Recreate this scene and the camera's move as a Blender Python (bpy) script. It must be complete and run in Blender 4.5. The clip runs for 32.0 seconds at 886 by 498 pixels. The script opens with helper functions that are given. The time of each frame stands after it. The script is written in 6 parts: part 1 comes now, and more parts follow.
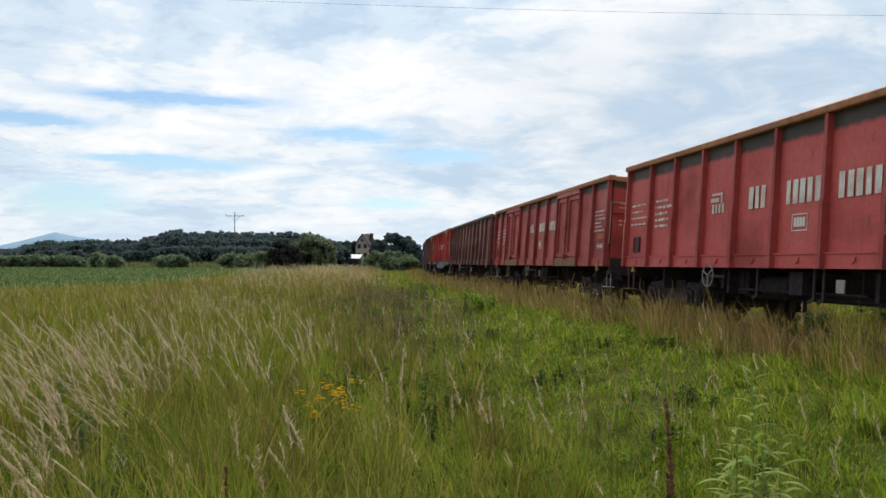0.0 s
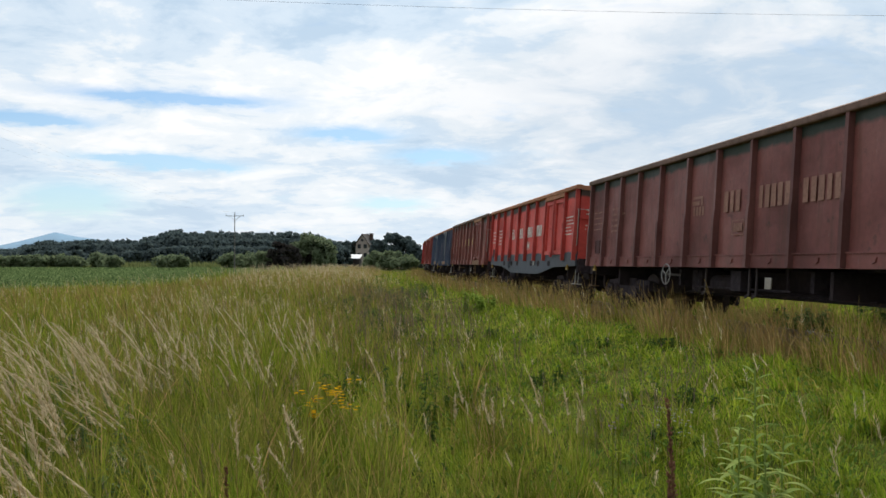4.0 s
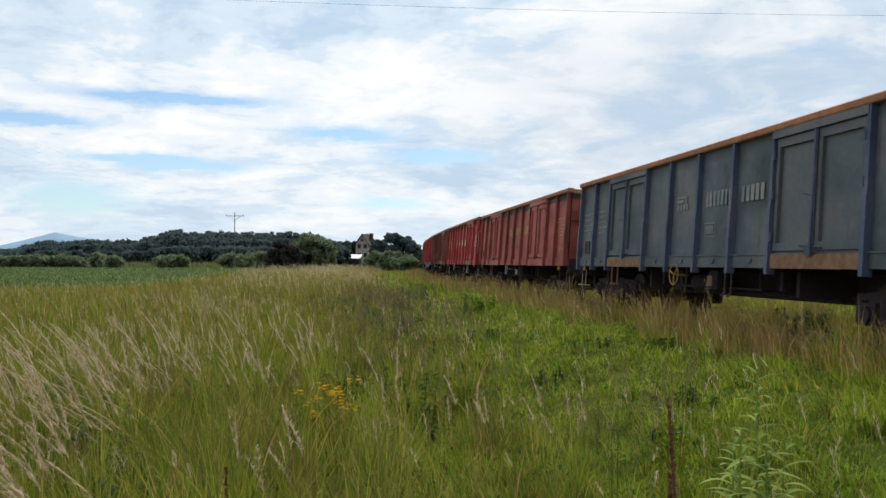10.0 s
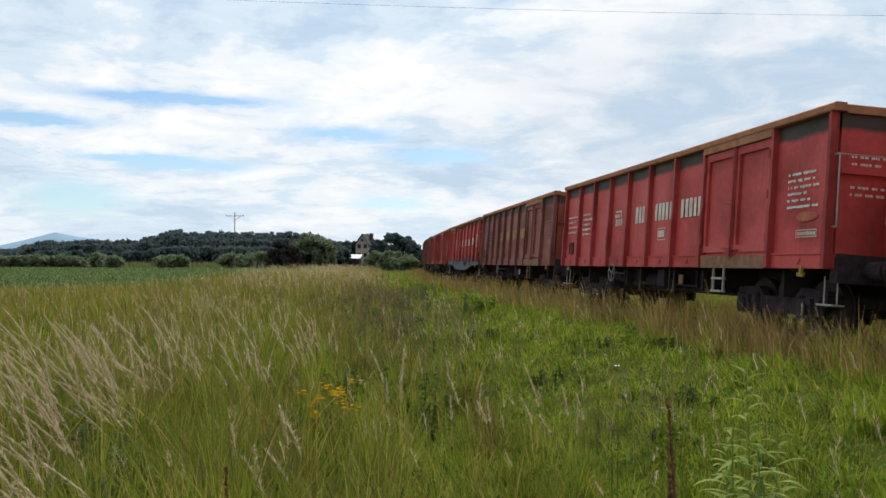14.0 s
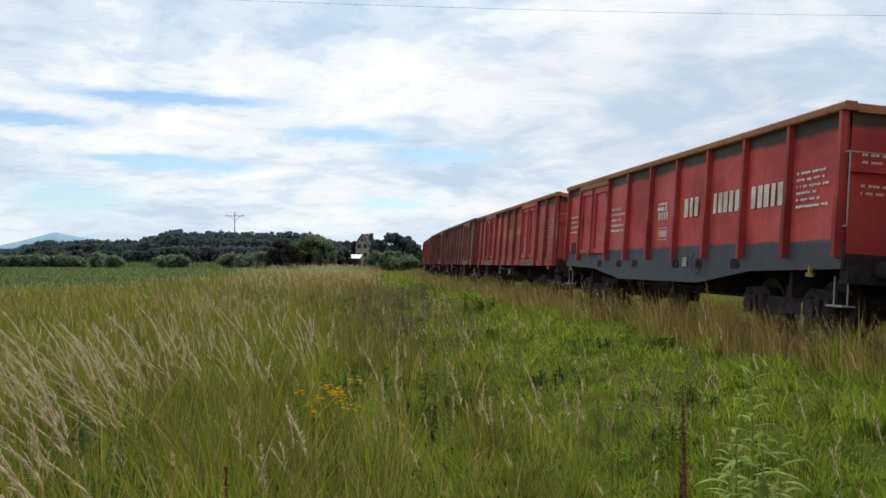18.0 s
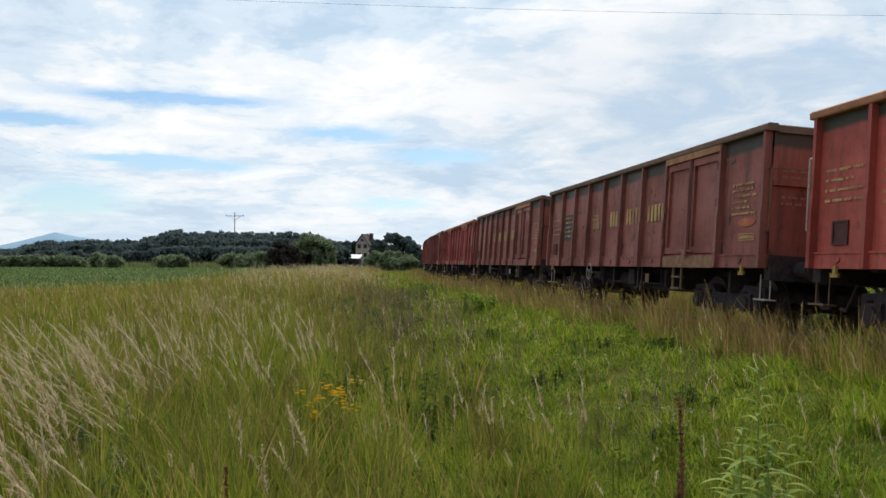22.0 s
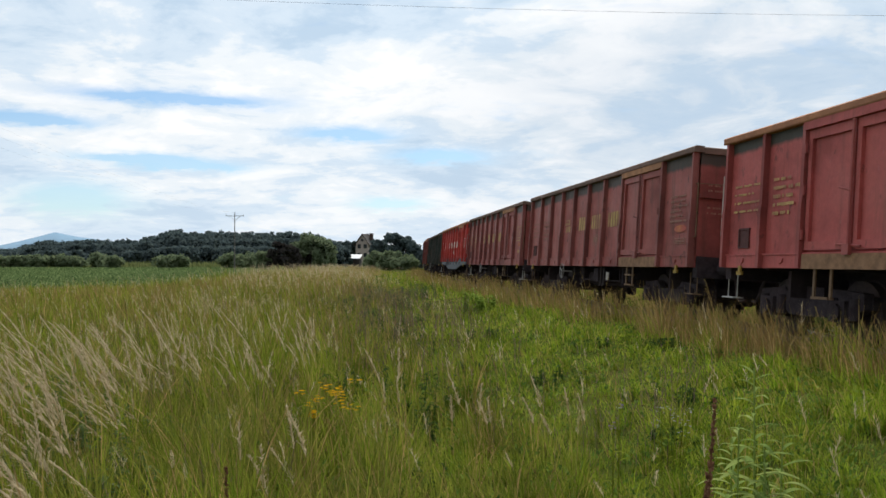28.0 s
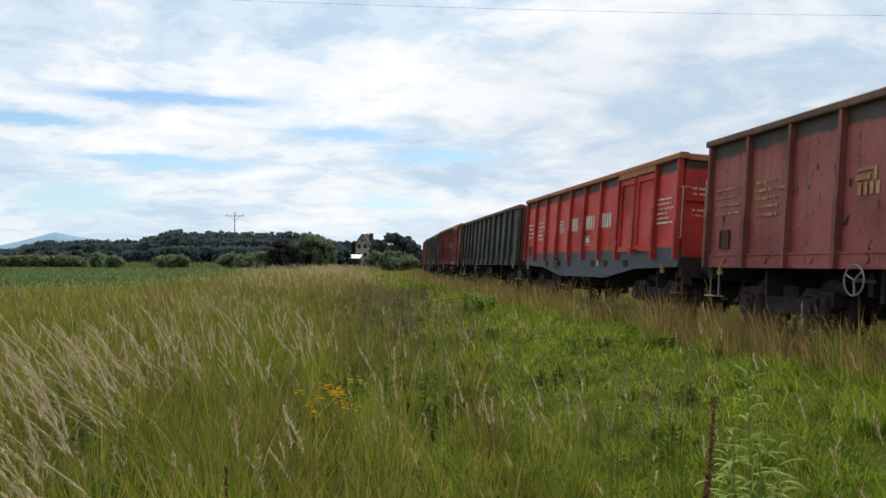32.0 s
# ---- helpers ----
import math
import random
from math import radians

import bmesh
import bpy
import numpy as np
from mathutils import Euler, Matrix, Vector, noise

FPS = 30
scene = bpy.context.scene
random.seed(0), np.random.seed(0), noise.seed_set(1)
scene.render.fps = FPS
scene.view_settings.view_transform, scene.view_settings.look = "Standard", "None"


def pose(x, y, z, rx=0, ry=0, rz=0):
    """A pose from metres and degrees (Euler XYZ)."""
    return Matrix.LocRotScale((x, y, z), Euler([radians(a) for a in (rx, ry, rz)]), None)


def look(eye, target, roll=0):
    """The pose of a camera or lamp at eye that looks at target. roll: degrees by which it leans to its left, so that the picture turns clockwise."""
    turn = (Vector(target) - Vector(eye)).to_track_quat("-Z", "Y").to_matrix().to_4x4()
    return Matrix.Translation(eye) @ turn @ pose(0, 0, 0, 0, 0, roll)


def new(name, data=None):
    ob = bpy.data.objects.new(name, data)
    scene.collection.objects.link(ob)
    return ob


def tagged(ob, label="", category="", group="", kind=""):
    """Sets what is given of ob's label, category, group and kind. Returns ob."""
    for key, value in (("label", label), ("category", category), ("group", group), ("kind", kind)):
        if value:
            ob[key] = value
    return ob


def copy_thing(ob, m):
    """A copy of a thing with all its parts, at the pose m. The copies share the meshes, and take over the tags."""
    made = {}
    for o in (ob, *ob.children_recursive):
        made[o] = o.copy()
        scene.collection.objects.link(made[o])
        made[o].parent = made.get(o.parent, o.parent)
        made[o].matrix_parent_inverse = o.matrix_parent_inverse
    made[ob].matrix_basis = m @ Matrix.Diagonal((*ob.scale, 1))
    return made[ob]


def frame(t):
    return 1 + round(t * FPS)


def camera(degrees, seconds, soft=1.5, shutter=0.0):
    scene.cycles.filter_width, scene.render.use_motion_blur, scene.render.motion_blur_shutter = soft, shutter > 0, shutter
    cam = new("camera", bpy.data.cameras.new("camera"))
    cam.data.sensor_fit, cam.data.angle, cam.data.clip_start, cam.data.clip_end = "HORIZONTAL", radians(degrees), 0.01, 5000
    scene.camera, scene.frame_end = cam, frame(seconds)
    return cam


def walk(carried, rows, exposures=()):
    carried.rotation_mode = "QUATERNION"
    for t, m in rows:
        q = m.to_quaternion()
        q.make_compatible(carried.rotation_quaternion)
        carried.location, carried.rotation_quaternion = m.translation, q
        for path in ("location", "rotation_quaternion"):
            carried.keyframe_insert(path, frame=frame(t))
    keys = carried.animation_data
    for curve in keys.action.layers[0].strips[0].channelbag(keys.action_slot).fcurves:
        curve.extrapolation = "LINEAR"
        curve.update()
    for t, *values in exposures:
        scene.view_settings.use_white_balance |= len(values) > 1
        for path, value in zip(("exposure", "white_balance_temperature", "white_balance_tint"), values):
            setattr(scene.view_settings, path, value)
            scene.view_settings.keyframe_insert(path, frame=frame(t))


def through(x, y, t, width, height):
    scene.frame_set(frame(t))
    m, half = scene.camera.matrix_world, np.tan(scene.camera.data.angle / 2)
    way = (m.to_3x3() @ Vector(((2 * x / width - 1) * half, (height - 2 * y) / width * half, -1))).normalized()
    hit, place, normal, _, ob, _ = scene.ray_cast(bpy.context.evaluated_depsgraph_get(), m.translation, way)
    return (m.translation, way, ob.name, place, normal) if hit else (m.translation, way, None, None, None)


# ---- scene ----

# The plan: z = 0 is rail level. The track runs along +y past the origin and bends to the right.
# The camera stands 8.4 m left of the track centre and looks 9 degrees to the right of the line.
EYE = Vector((-8.317, 0.0, 1.224))
TURN = 0.1589
SECONDS = 32.0
cam = camera(56.13, SECONDS, soft=1.5)
LOOK = pose(EYE.x, EYE.y, EYE.z, 90.964, 0, -math.degrees(TURN))
walk(cam, [(0, LOOK), (SECONDS, LOOK)], exposures=[(0, -0.05), (SECONDS, -0.05)])

# ---------------------------------------------------------------- light
SUN_AZ, SUN_EL = TURN + radians(9), radians(48)     # clockwise from +y


def world_light():
    world = bpy.data.worlds.new("sky")
    scene.world = world
    world.use_nodes = True
    nt = world.node_tree
    nt.nodes.clear()
    N, L = nt.nodes, nt.links

    def node(kind, **values):
        n = N.new(kind)
        for k, v in values.items():
            n.inputs[k].default_value = v
        return n

    def calc(op, a, b=0.0, c=0.0):
        n = N.new("ShaderNodeMath")
        n.operation = op
        for i, v in enumerate((a, b, c)):
            if isinstance(v, (int, float)):
                n.inputs[i].default_value = v
            else:
                L.new(v, n.inputs[i])
        return n.outputs[0]

    def ramp(value, *stops):
        n = N.new("ShaderNodeValToRGB")
        n.color_ramp.interpolation = "EASE"
        e = n.color_ramp.elements
        while len(e) < len(stops):
            e.new(0.5)
        for el, (p, c) in zip(e, stops):
            el.position, el.color = p, (*c, 1)
        L.new(value, n.inputs[0])
        return n.outputs[0]

    def mix(f, a, b, how="MIX"):
        n = N.new("ShaderNodeMix")
        n.data_type, n.blend_type = "RGBA", how
        for i, v in ((0, f), (6, a), (7, b)):
            if isinstance(v, (int, float)):
                n.inputs[i].default_value = v
            elif isinstance(v, tuple):
                n.inputs[i].default_value = (*v, 1)
            else:
                L.new(v, n.inputs[i])
        return n.outputs[2]

    sky = N.new("ShaderNodeTexSky")
    sky.sky_type, sky.sun_disc = "NISHITA", False
    sky.sun_elevation, sky.sun_rotation = SUN_EL, SUN_AZ
    sky.air_density, sky.dust_density, sky.ozone_density = 1.0, 0.3, 2.0
    blue = mix(1.0, sky.outputs[0], (0.090, 0.106, 0.116), "MULTIPLY")
    way = N.new("ShaderNodeTexCoord").outputs["Generated"]
    # turned so that +y is the way the camera looks
    turn = N.new("ShaderNodeVectorRotate")
    turn.rotation_type = "Z_AXIS"
    turn.inputs["Angle"].default_value = TURN
    L.new(way, turn.inputs["Vector"])
    sep = N.new("ShaderNodeSeparateXYZ")
    L.new(turn.outputs[0], sep.inputs[0])
    x, y, z = sep.outputs
    up = calc("MAXIMUM", z, 0.0)
    den = calc("ADD", up, 0.22)
    px, py = calc("DIVIDE", x, den), calc("DIVIDE", y, den)

    def plane(sx, sy, ox, oy):
        n = N.new("ShaderNodeCombineXYZ")
        L.new(calc("MULTIPLY_ADD", px, sx, ox), n.inputs[0])
        L.new(calc("MULTIPLY_ADD", py, sy, oy), n.inputs[1])
        return n.outputs[0]

    def fbm(vec, scale, detail, rough, twist=0.3):
        n = node("ShaderNodeTexNoise", Scale=scale, Detail=detail, Roughness=rough, Distortion=twist)
        L.new(vec, n.inputs["Vector"])
        return n.outputs["Fac"]

    big = fbm(plane(1.15, 1.25, 3.1, 1.7), 1.0, 6.0, 0.55, 0.6)
    fine = fbm(plane(3.4, 3.9, 8.3, 4.1), 1.0, 7.0, 0.6, 0.5)
    wisp = fbm(plane(9.0, 11.0, 2.0, 9.0), 1.0, 6.0, 0.62, 0.3)
    # grey undersides and white tops of the broken layer
    body = calc("ADD", calc("MULTIPLY", big, 0.55), calc("ADD", calc("MULTIPLY", fine, 0.33), calc("MULTIPLY", wisp, 0.12)))
    cloud = ramp(body, (0.405, (0.55, 0.70, 0.86)), (0.470, (0.71, 0.83, 0.95)), (0.518, (0.91, 0.96, 1.0)), (0.575, (1.06, 1.06, 1.06)))
    # thin places where the clear sky shows: long streaks in the left half, placed by azimuth and height
    az = calc("ARCTAN2", x, y)
    el = calc("ARCSINE", z)
    gaps = None
    streaks = ((-0.315, 0.187, 0.114, 0.0081),
           (-0.462, 0.155, 0.062, 0.0070),
           (-0.118, 0.153, 0.056, 0.0090),
           (-0.006, 0.128, 0.056, 0.0085),
           (-0.350, 0.118, 0.070, 0.0060),
           (-0.420, 0.071, 0.054, 0.0175),
           (-0.296, 0.111, 0.061, 0.0054),
           (-0.063, 0.071, 0.040, 0.0067))
    for a0, e0, wa, we in streaks:
        da = calc("DIVIDE", calc("SUBTRACT", az, a0), wa)
        de = calc("DIVIDE", calc("SUBTRACT", calc("ADD", el, calc("MULTIPLY", calc("SUBTRACT", wisp, 0.5), 0.020)), e0), we)
        g = calc("POWER", 2.718, calc("MULTIPLY", calc("ADD", calc("MULTIPLY", da, da), calc("MULTIPLY", de, de)), -1.0))
        gaps = g if gaps is None else calc("ADD", gaps, g)
    thin = ramp(fbm(plane(2.2, 4.4, 5.2, 7.7), 1.0, 6.0, 0.6, 0.4), (0.58, (0, 0, 0)), (0.74, (0.5, 0.5, 0.5)))
    clear = calc("MINIMUM", calc("ADD", calc("MULTIPLY", gaps, calc("MULTIPLY_ADD", wisp, 2.2, 0.25)), calc("MULTIPLY", thin, 0.5)), 0.92)
    # the veil is brighter towards the hidden sun, and pale over the horizon
    s = Vector((math.sin(SUN_AZ - TURN) * math.cos(SUN_EL), math.cos(SUN_AZ - TURN) * math.cos(SUN_EL), math.sin(SUN_EL)))
    dot = calc("ADD", calc("MULTIPLY", x, s.x), calc("ADD", calc("MULTIPLY", y, s.y), calc("MULTIPLY", z, s.z)))
    glow = calc("MULTIPLY_ADD", calc("POWER", calc("MAXIMUM", dot, 0.0), 6.0), 0.21, 0.99)
    # a thicker grey bank to the right
    da, de = calc("DIVIDE", calc("SUBTRACT", az, 0.32), 0.26), calc("DIVIDE", calc("SUBTRACT", el, 0.17), 0.13)
    bank = calc("POWER", 2.718, calc("MULTIPLY", calc("ADD", calc("MULTIPLY", da, da), calc("MULTIPLY", de, de)), -1.0))
    glow = calc("MULTIPLY", glow, calc("MULTIPLY_ADD", calc("MULTIPLY", bank, calc("MULTIPLY_ADD", fine, -1.2, 1.2)), -0.24, 1.0))
    # the cloud's underside is duller on the side away from the sun
    back = N.new("ShaderNodeMapRange")
    back.interpolation_type = "SMOOTHSTEP"
    back.inputs["From Min"].default_value, back.inputs["From Max"].default_value = -0.8, 0.45
    back.inputs["To Min"].default_value, back.inputs["To Max"].default_value = 0.60, 1.0
    L.new(y, back.inputs["Value"])
    glow = calc("MULTIPLY", glow, back.outputs[0])
    lit = N.new("ShaderNodeVectorMath")
    lit.operation = "SCALE"
    L.new(cloud, lit.inputs[0])
    L.new(glow, lit.inputs["Scale"])
    veil = mix(calc("MULTIPLY", bank, calc("MULTIPLY_ADD", fine, -1.3, 1.25)), lit.outputs[0], (0.54, 0.69, 0.86))
    both = mix(clear, veil, blue)
    haze = calc("POWER", 2.718, calc("MULTIPLY", up, -14.0))
    both = mix(calc("MULTIPLY", haze, 0.55), both, (0.80, 0.90, 1.0))
    below = calc("GREATER_THAN", z, -0.02)
    both = mix(below, (0.20, 0.22, 0.12), both)
    bg = N.new("ShaderNodeBackground")
    bg.inputs["Strength"].default_value = 1.0
    L.new(both, bg.inputs[0])
    out = N.new("ShaderNodeOutputWorld")
    L.new(bg.outputs[0], out.inputs[0])


world_light()
sun = new("sun", bpy.data.lights.new("sun", "SUN"))
sun.data.energy, sun.data.angle, sun.data.color = 3.7, radians(9), (1.0, 0.95, 0.86)
sun.matrix_world = look((0, 0, 60), Vector((0, 0, 60)) - Vector((math.sin(SUN_AZ) * math.cos(SUN_EL), math.cos(SUN_AZ) * math.cos(SUN_EL), math.sin(SUN_EL))))

# ---------------------------------------------------------------- materials
class Mat:
    """A small builder for node materials."""

    def __init__(self, name, rough=0.7, metal=0.0):
        self.m = bpy.data.materials.new(name)
        self.m.use_nodes = True
        self.nt = self.m.node_tree
        self.bsdf = self.nt.nodes["Principled BSDF"]
        self.bsdf.inputs["Roughness"].default_value = rough
        self.bsdf.inputs["Metallic"].default_value = metal
        self.where = self.nt.nodes.new("ShaderNodeTexCoord").outputs["Object"]

    def link(self, a, b):
        self.nt.links.new(a, b)

    def calc(self, op, a, b=0.0, c=0.0):
        n = self.nt.nodes.new("ShaderNodeMath")
        n.operation = op
        for i, v in enumerate((a, b, c)):
            if isinstance(v, (int, float)):
                n.inputs[i].default_value = v
            else:
                self.link(v, n.inputs[i])
        return n.outputs[0]

    def noise(self, scale, detail=4.0, rough=0.6, stretch=None, where=None, shift=0.0):
        n = self.nt.nodes.new("ShaderNodeTexNoise")
        n.inputs["Scale"].default_value, n.inputs["Detail"].default_value, n.inputs["Roughness"].default_value = scale, detail, rough
        mp = self.nt.nodes.new("ShaderNodeMapping")
        mp.inputs["Scale"].default_value = stretch or (1, 1, 1)
        mp.inputs["Location"].default_value = (shift, shift * 0.7, shift * 0.3)
        self.link(where or self.where, mp.inputs[0])
        self.link(mp.outputs[0], n.inputs["Vector"])
        return n.outputs["Fac"]

    def ramp(self, value, *stops):
        n = self.nt.nodes.new("ShaderNodeValToRGB")
        e = n.color_ramp.elements
        while len(e) < len(stops):
            e.new(0.5)
        for el, (p, c) in zip(e, stops):
            el.position, el.color = p, (*(c if isinstance(c, tuple) else (c, c, c)), 1)
        self.link(value, n.inputs[0])
        return n.outputs[0]

    def mix(self, f, a, b, how="MIX"):
        n = self.nt.nodes.new("ShaderNodeMix")
        n.data_type, n.blend_type = "RGBA", how
        for i, v in ((0, f), (6, a), (7, b)):
            if isinstance(v, (int, float)):
                n.inputs[i].default_value = v
            elif isinstance(v, tuple):
                n.inputs[i].default_value = (*v, 1)
            else:
                self.link(v, n.inputs[i])
        return n.outputs[2]

    def colour(self, c):
        if isinstance(c, tuple):
            self.bsdf.inputs["Base Color"].default_value = (*c, 1)
        else:
            self.link(c, self.bsdf.inputs["Base Color"])
        return self

    def bump(self, height, strength=0.3, distance=0.01):
        n = self.nt.nodes.new("ShaderNodeBump")
        n.inputs["Strength"].default_value, n.inputs["Distance"].default_value = strength, distance
        self.link(height, n.inputs["Height"])
        self.link(n.outputs[0], self.bsdf.inputs["Normal"])
        return self

    def axis(self, i):
        n = self.nt.nodes.new("ShaderNodeSeparateXYZ")
        self.link(self.where, n.inputs[0])
        return n.outputs[i]

    def island(self):
        return self.nt.nodes.new("ShaderNodeNewGeometry").outputs["Random Per Island"]

    def each(self):
        return self.nt.nodes.new("ShaderNodeObjectInfo").outputs["Random"]

    def leaf(self, colour, through=0.45, gloss=0.0):
        """Thin leaves: light is scattered back and let through."""
        N = self.nt.nodes
        d, t, mx = N.new("ShaderNodeBsdfDiffuse"), N.new("ShaderNodeBsdfTranslucent"), N.new("ShaderNodeMixShader")
        mx.inputs[0].default_value = through
        for s in (d, t):
            self.link(colour, s.inputs["Color"])
        self.link(d.outputs[0], mx.inputs[1])
        self.link(t.outputs[0], mx.inputs[2])
        out = mx.outputs[0]
        if gloss:
            g, m2 = N.new("ShaderNodeBsdfGlossy"), N.new("ShaderNodeMixShader")
            g.inputs["Roughness"].default_value = 0.45
            m2.inputs[0].default_value = gloss
            self.link(out, m2.inputs[1])
            self.link(g.outputs[0], m2.inputs[2])
            out = m2.outputs[0]
        self.link(out, N["Material Output"].inputs["Surface"])
        N.remove(self.bsdf)
        return self.m


def shade(c, k):
    return tuple(min(1.0, v * k) for v in c)


def wagon_paint(name, base, wear, seed, band=(0.018, 0.040, 0.030), band_at=3.0, dents=0.0, foot=None):
    """Old wagon paint: faded in patches, streaked with rust, a dark uneven-edged band under the rim."""
    m = Mat(name, 0.62)
    m.bsdf.inputs["Specular IOR Level"].default_value = 0.38
    z = m.axis(2)
    fade = m.noise(0.55, 3, 0.55, (1, 1, 1.4), shift=seed)
    col = m.ramp(fade, (0.32, shade(base, 0.62)), (0.5, base), (0.68, tuple(0.95 * v + k for v, k in zip(base, (0.055, 0.024, 0.018)))))
    grain = m.noise(11.0, 5, 0.7, shift=seed + 3)
    col = m.mix(0.5, col, m.ramp(grain, (0.3, 0.55), (0.7, 1.0)), "MULTIPLY")
    chips = m.ramp(m.noise(7.0, 5, 0.7, (1, 1.6, 0.7), shift=seed + 23), (0.66, 0.0), (0.70, 1.0))
    col = m.mix(m.calc("MULTIPLY", chips, 0.20 + 0.25 * wear), col, tuple(0.6 * v + 0.13 for v in base))
    # runs of rust and dirt down the sheet
    runs = m.noise(1.0, 5, 0.65, (6, 6, 0.45), shift=seed + 9)
    mask = m.ramp(runs, (0.60 - 0.16 * wear, 0.0), (0.80 - 0.10 * wear, 1.0))
    col = m.mix(m.calc("MULTIPLY", mask, 0.36 + 0.50 * wear), col, (0.085, 0.040, 0.026))
    spots = m.noise(4.2, 6, 0.72, (1, 1, 0.8), shift=seed + 17)
    mask2 = m.ramp(spots, (0.66 - 0.09 * wear, 0.0), (0.70 - 0.07 * wear, 1.0))
    col = m.mix(m.calc("MULTIPLY", mask2, 0.25 + 0.55 * wear), col, (0.060, 0.034, 0.027))
    if dents:
        slash = m.noise(4.2, 4, 0.55, (1, 1.4, 0.8), shift=seed + 31)
        mask3 = m.ramp(slash, (0.635, 0.0), (0.655, 1.0))
        col = m.mix(m.calc("MULTIPLY", mask3, dents), col, (0.03, 0.022, 0.020))
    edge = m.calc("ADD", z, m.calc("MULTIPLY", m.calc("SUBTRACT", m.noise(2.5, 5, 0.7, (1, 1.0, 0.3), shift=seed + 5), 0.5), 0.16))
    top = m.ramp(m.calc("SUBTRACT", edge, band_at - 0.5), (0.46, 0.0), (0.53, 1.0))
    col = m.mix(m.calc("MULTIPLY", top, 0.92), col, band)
    if foot:
        low = m.ramp(m.calc("SUBTRACT", edge, foot[1] - 0.5), (0.485, 1.0), (0.515, 0.0))
        col = m.mix(low, col, foot[0])
    m.colour(col)
    big = m.noise(1.3, 3, 0.5, shift=seed + 41)
    m.bump(m.calc("MULTIPLY_ADD", grain, 0.12, big), 0.55, 0.035)
    r = m.ramp(fade, (0.3, 0.75), (0.7, 0.52))
    m.link(r, m.bsdf.inputs["Roughness"])
    return m.m


def plain(name, base, rough=0.7, metal=0.0, vary=0.35, scale=9.0, dirt=None, amount=0.5, sheen=0.35):
    m = Mat(name, rough, metal)
    m.bsdf.inputs["Specular IOR Level"].default_value = sheen
    a, b = m.noise(scale, 5, 0.65), m.noise(scale * 0.12, 3, 0.5, shift=4.0)
    col = m.ramp(a, (0.3, shade(base, 1 - vary)), (0.7, shade(base, 1 + vary * 0.6)))
    if dirt:
        col = m.mix(m.calc("MULTIPLY", m.ramp(b, (0.42, 0.0), (0.62, 1.0)), amount), col, dirt)
    m.colour(col)
    m.bump(a, 0.35, 0.006)
    return m.m


DARK_STEEL = plain("dirty black running gear", (0.048, 0.039, 0.044), 0.9, 0.0, 0.4, 8, (0.080, 0.056, 0.054), 0.5, 0.08)
WHEEL_STEEL = plain("worn wheel steel", (0.055, 0.043, 0.042), 0.75, 0.0, 0.3, 14, (0.08, 0.052, 0.046), 0.6, 0.15)
RIM_RUST = plain("ore-dusted rim steel", (0.42, 0.185, 0.095), 0.85, 0.0, 0.35, 6, (0.30, 0.135, 0.080), 0.6)
SIGN_YELLOW = plain("yellow sign paint", (0.42, 0.27, 0.03), 0.7, 0.0, 0.2, 12)
LINTEL_RUST = plain("orange-brown ore dust", (0.40, 0.195, 0.100), 0.85, 0.0, 0.35, 6, (0.26, 0.125, 0.075), 0.6)
HATCH_DARK = plain("dark maroon plate", (0.085, 0.026, 0.024), 0.7, 0.0, 0.3, 9)
RIM_DULL = plain("dull rim steel", (0.19, 0.110, 0.085), 0.8, 0.0, 0.35, 6, (0.11, 0.075, 0.055), 0.6)
GREY_SILL = plain("grey underframe paint", (0.066, 0.076, 0.096), 0.6, 0.0, 0.2, 5, (0.06, 0.052, 0.052), 0.5)
WHITE_MARK = plain("chalky white lettering paint", (0.80, 0.77, 0.70), 0.7, 0.0, 0.2, 20, (0.55, 0.36, 0.30), 0.6)
YELLOW_MARK = plain("faded yellow lettering paint", (0.56, 0.37, 0.15), 0.75, 0.0, 0.3, 16, (0.32, 0.14, 0.09), 0.85)
FAINT_MARK = plain("worn pale lettering paint", (0.33, 0.17, 0.125), 0.75, 0.0, 0.3, 16, (0.26, 0.12, 0.09), 0.6)
OCHRE_MARK = plain("worn ochre paint", (0.50, 0.17, 0.075), 0.75, 0.0, 0.3, 16, (0.42, 0.09, 0.07), 0.9)
GREY_MARK = plain("worn grey lettering paint", (0.30, 0.31, 0.29), 0.75, 0.0, 0.3, 16, (0.17, 0.20, 0.21), 0.8)
BOARD_DARK = plain("dark marking panel", (0.045, 0.05, 0.052), 0.7, 0.0, 0.3, 12)
STEP_WHITE = plain("white painted step", (0.42, 0.41, 0.38), 0.6, 0.0, 0.25, 18, (0.25, 0.18, 0.12), 0.5)
STEP_RUST = plain("ochre step steel", (0.17, 0.105, 0.06), 0.75, 0.0, 0.3, 18)
WHEEL_PALE = plain("pale grey brake wheel paint", (0.30, 0.29, 0.285), 0.6, 0.0, 0.25, 18, (0.14, 0.10, 0.08), 0.5)
YELLOW_HOOK = plain("yellow tie-down hook", (0.36, 0.23, 0.05), 0.6, 0.0, 0.3, 18)
SILL_DUST = plain("rust-brown door sill", (0.27, 0.15, 0.085), 0.85, 0.0, 0.4, 7)
RAIL_STEEL = plain("rail steel", (0.16, 0.11, 0.08), 0.5, 0.5, 0.3, 20)
SLEEPER_WOOD = plain("weathered oak sleeper", (0.075, 0.058, 0.045), 0.9, 0.0, 0.4, 10)


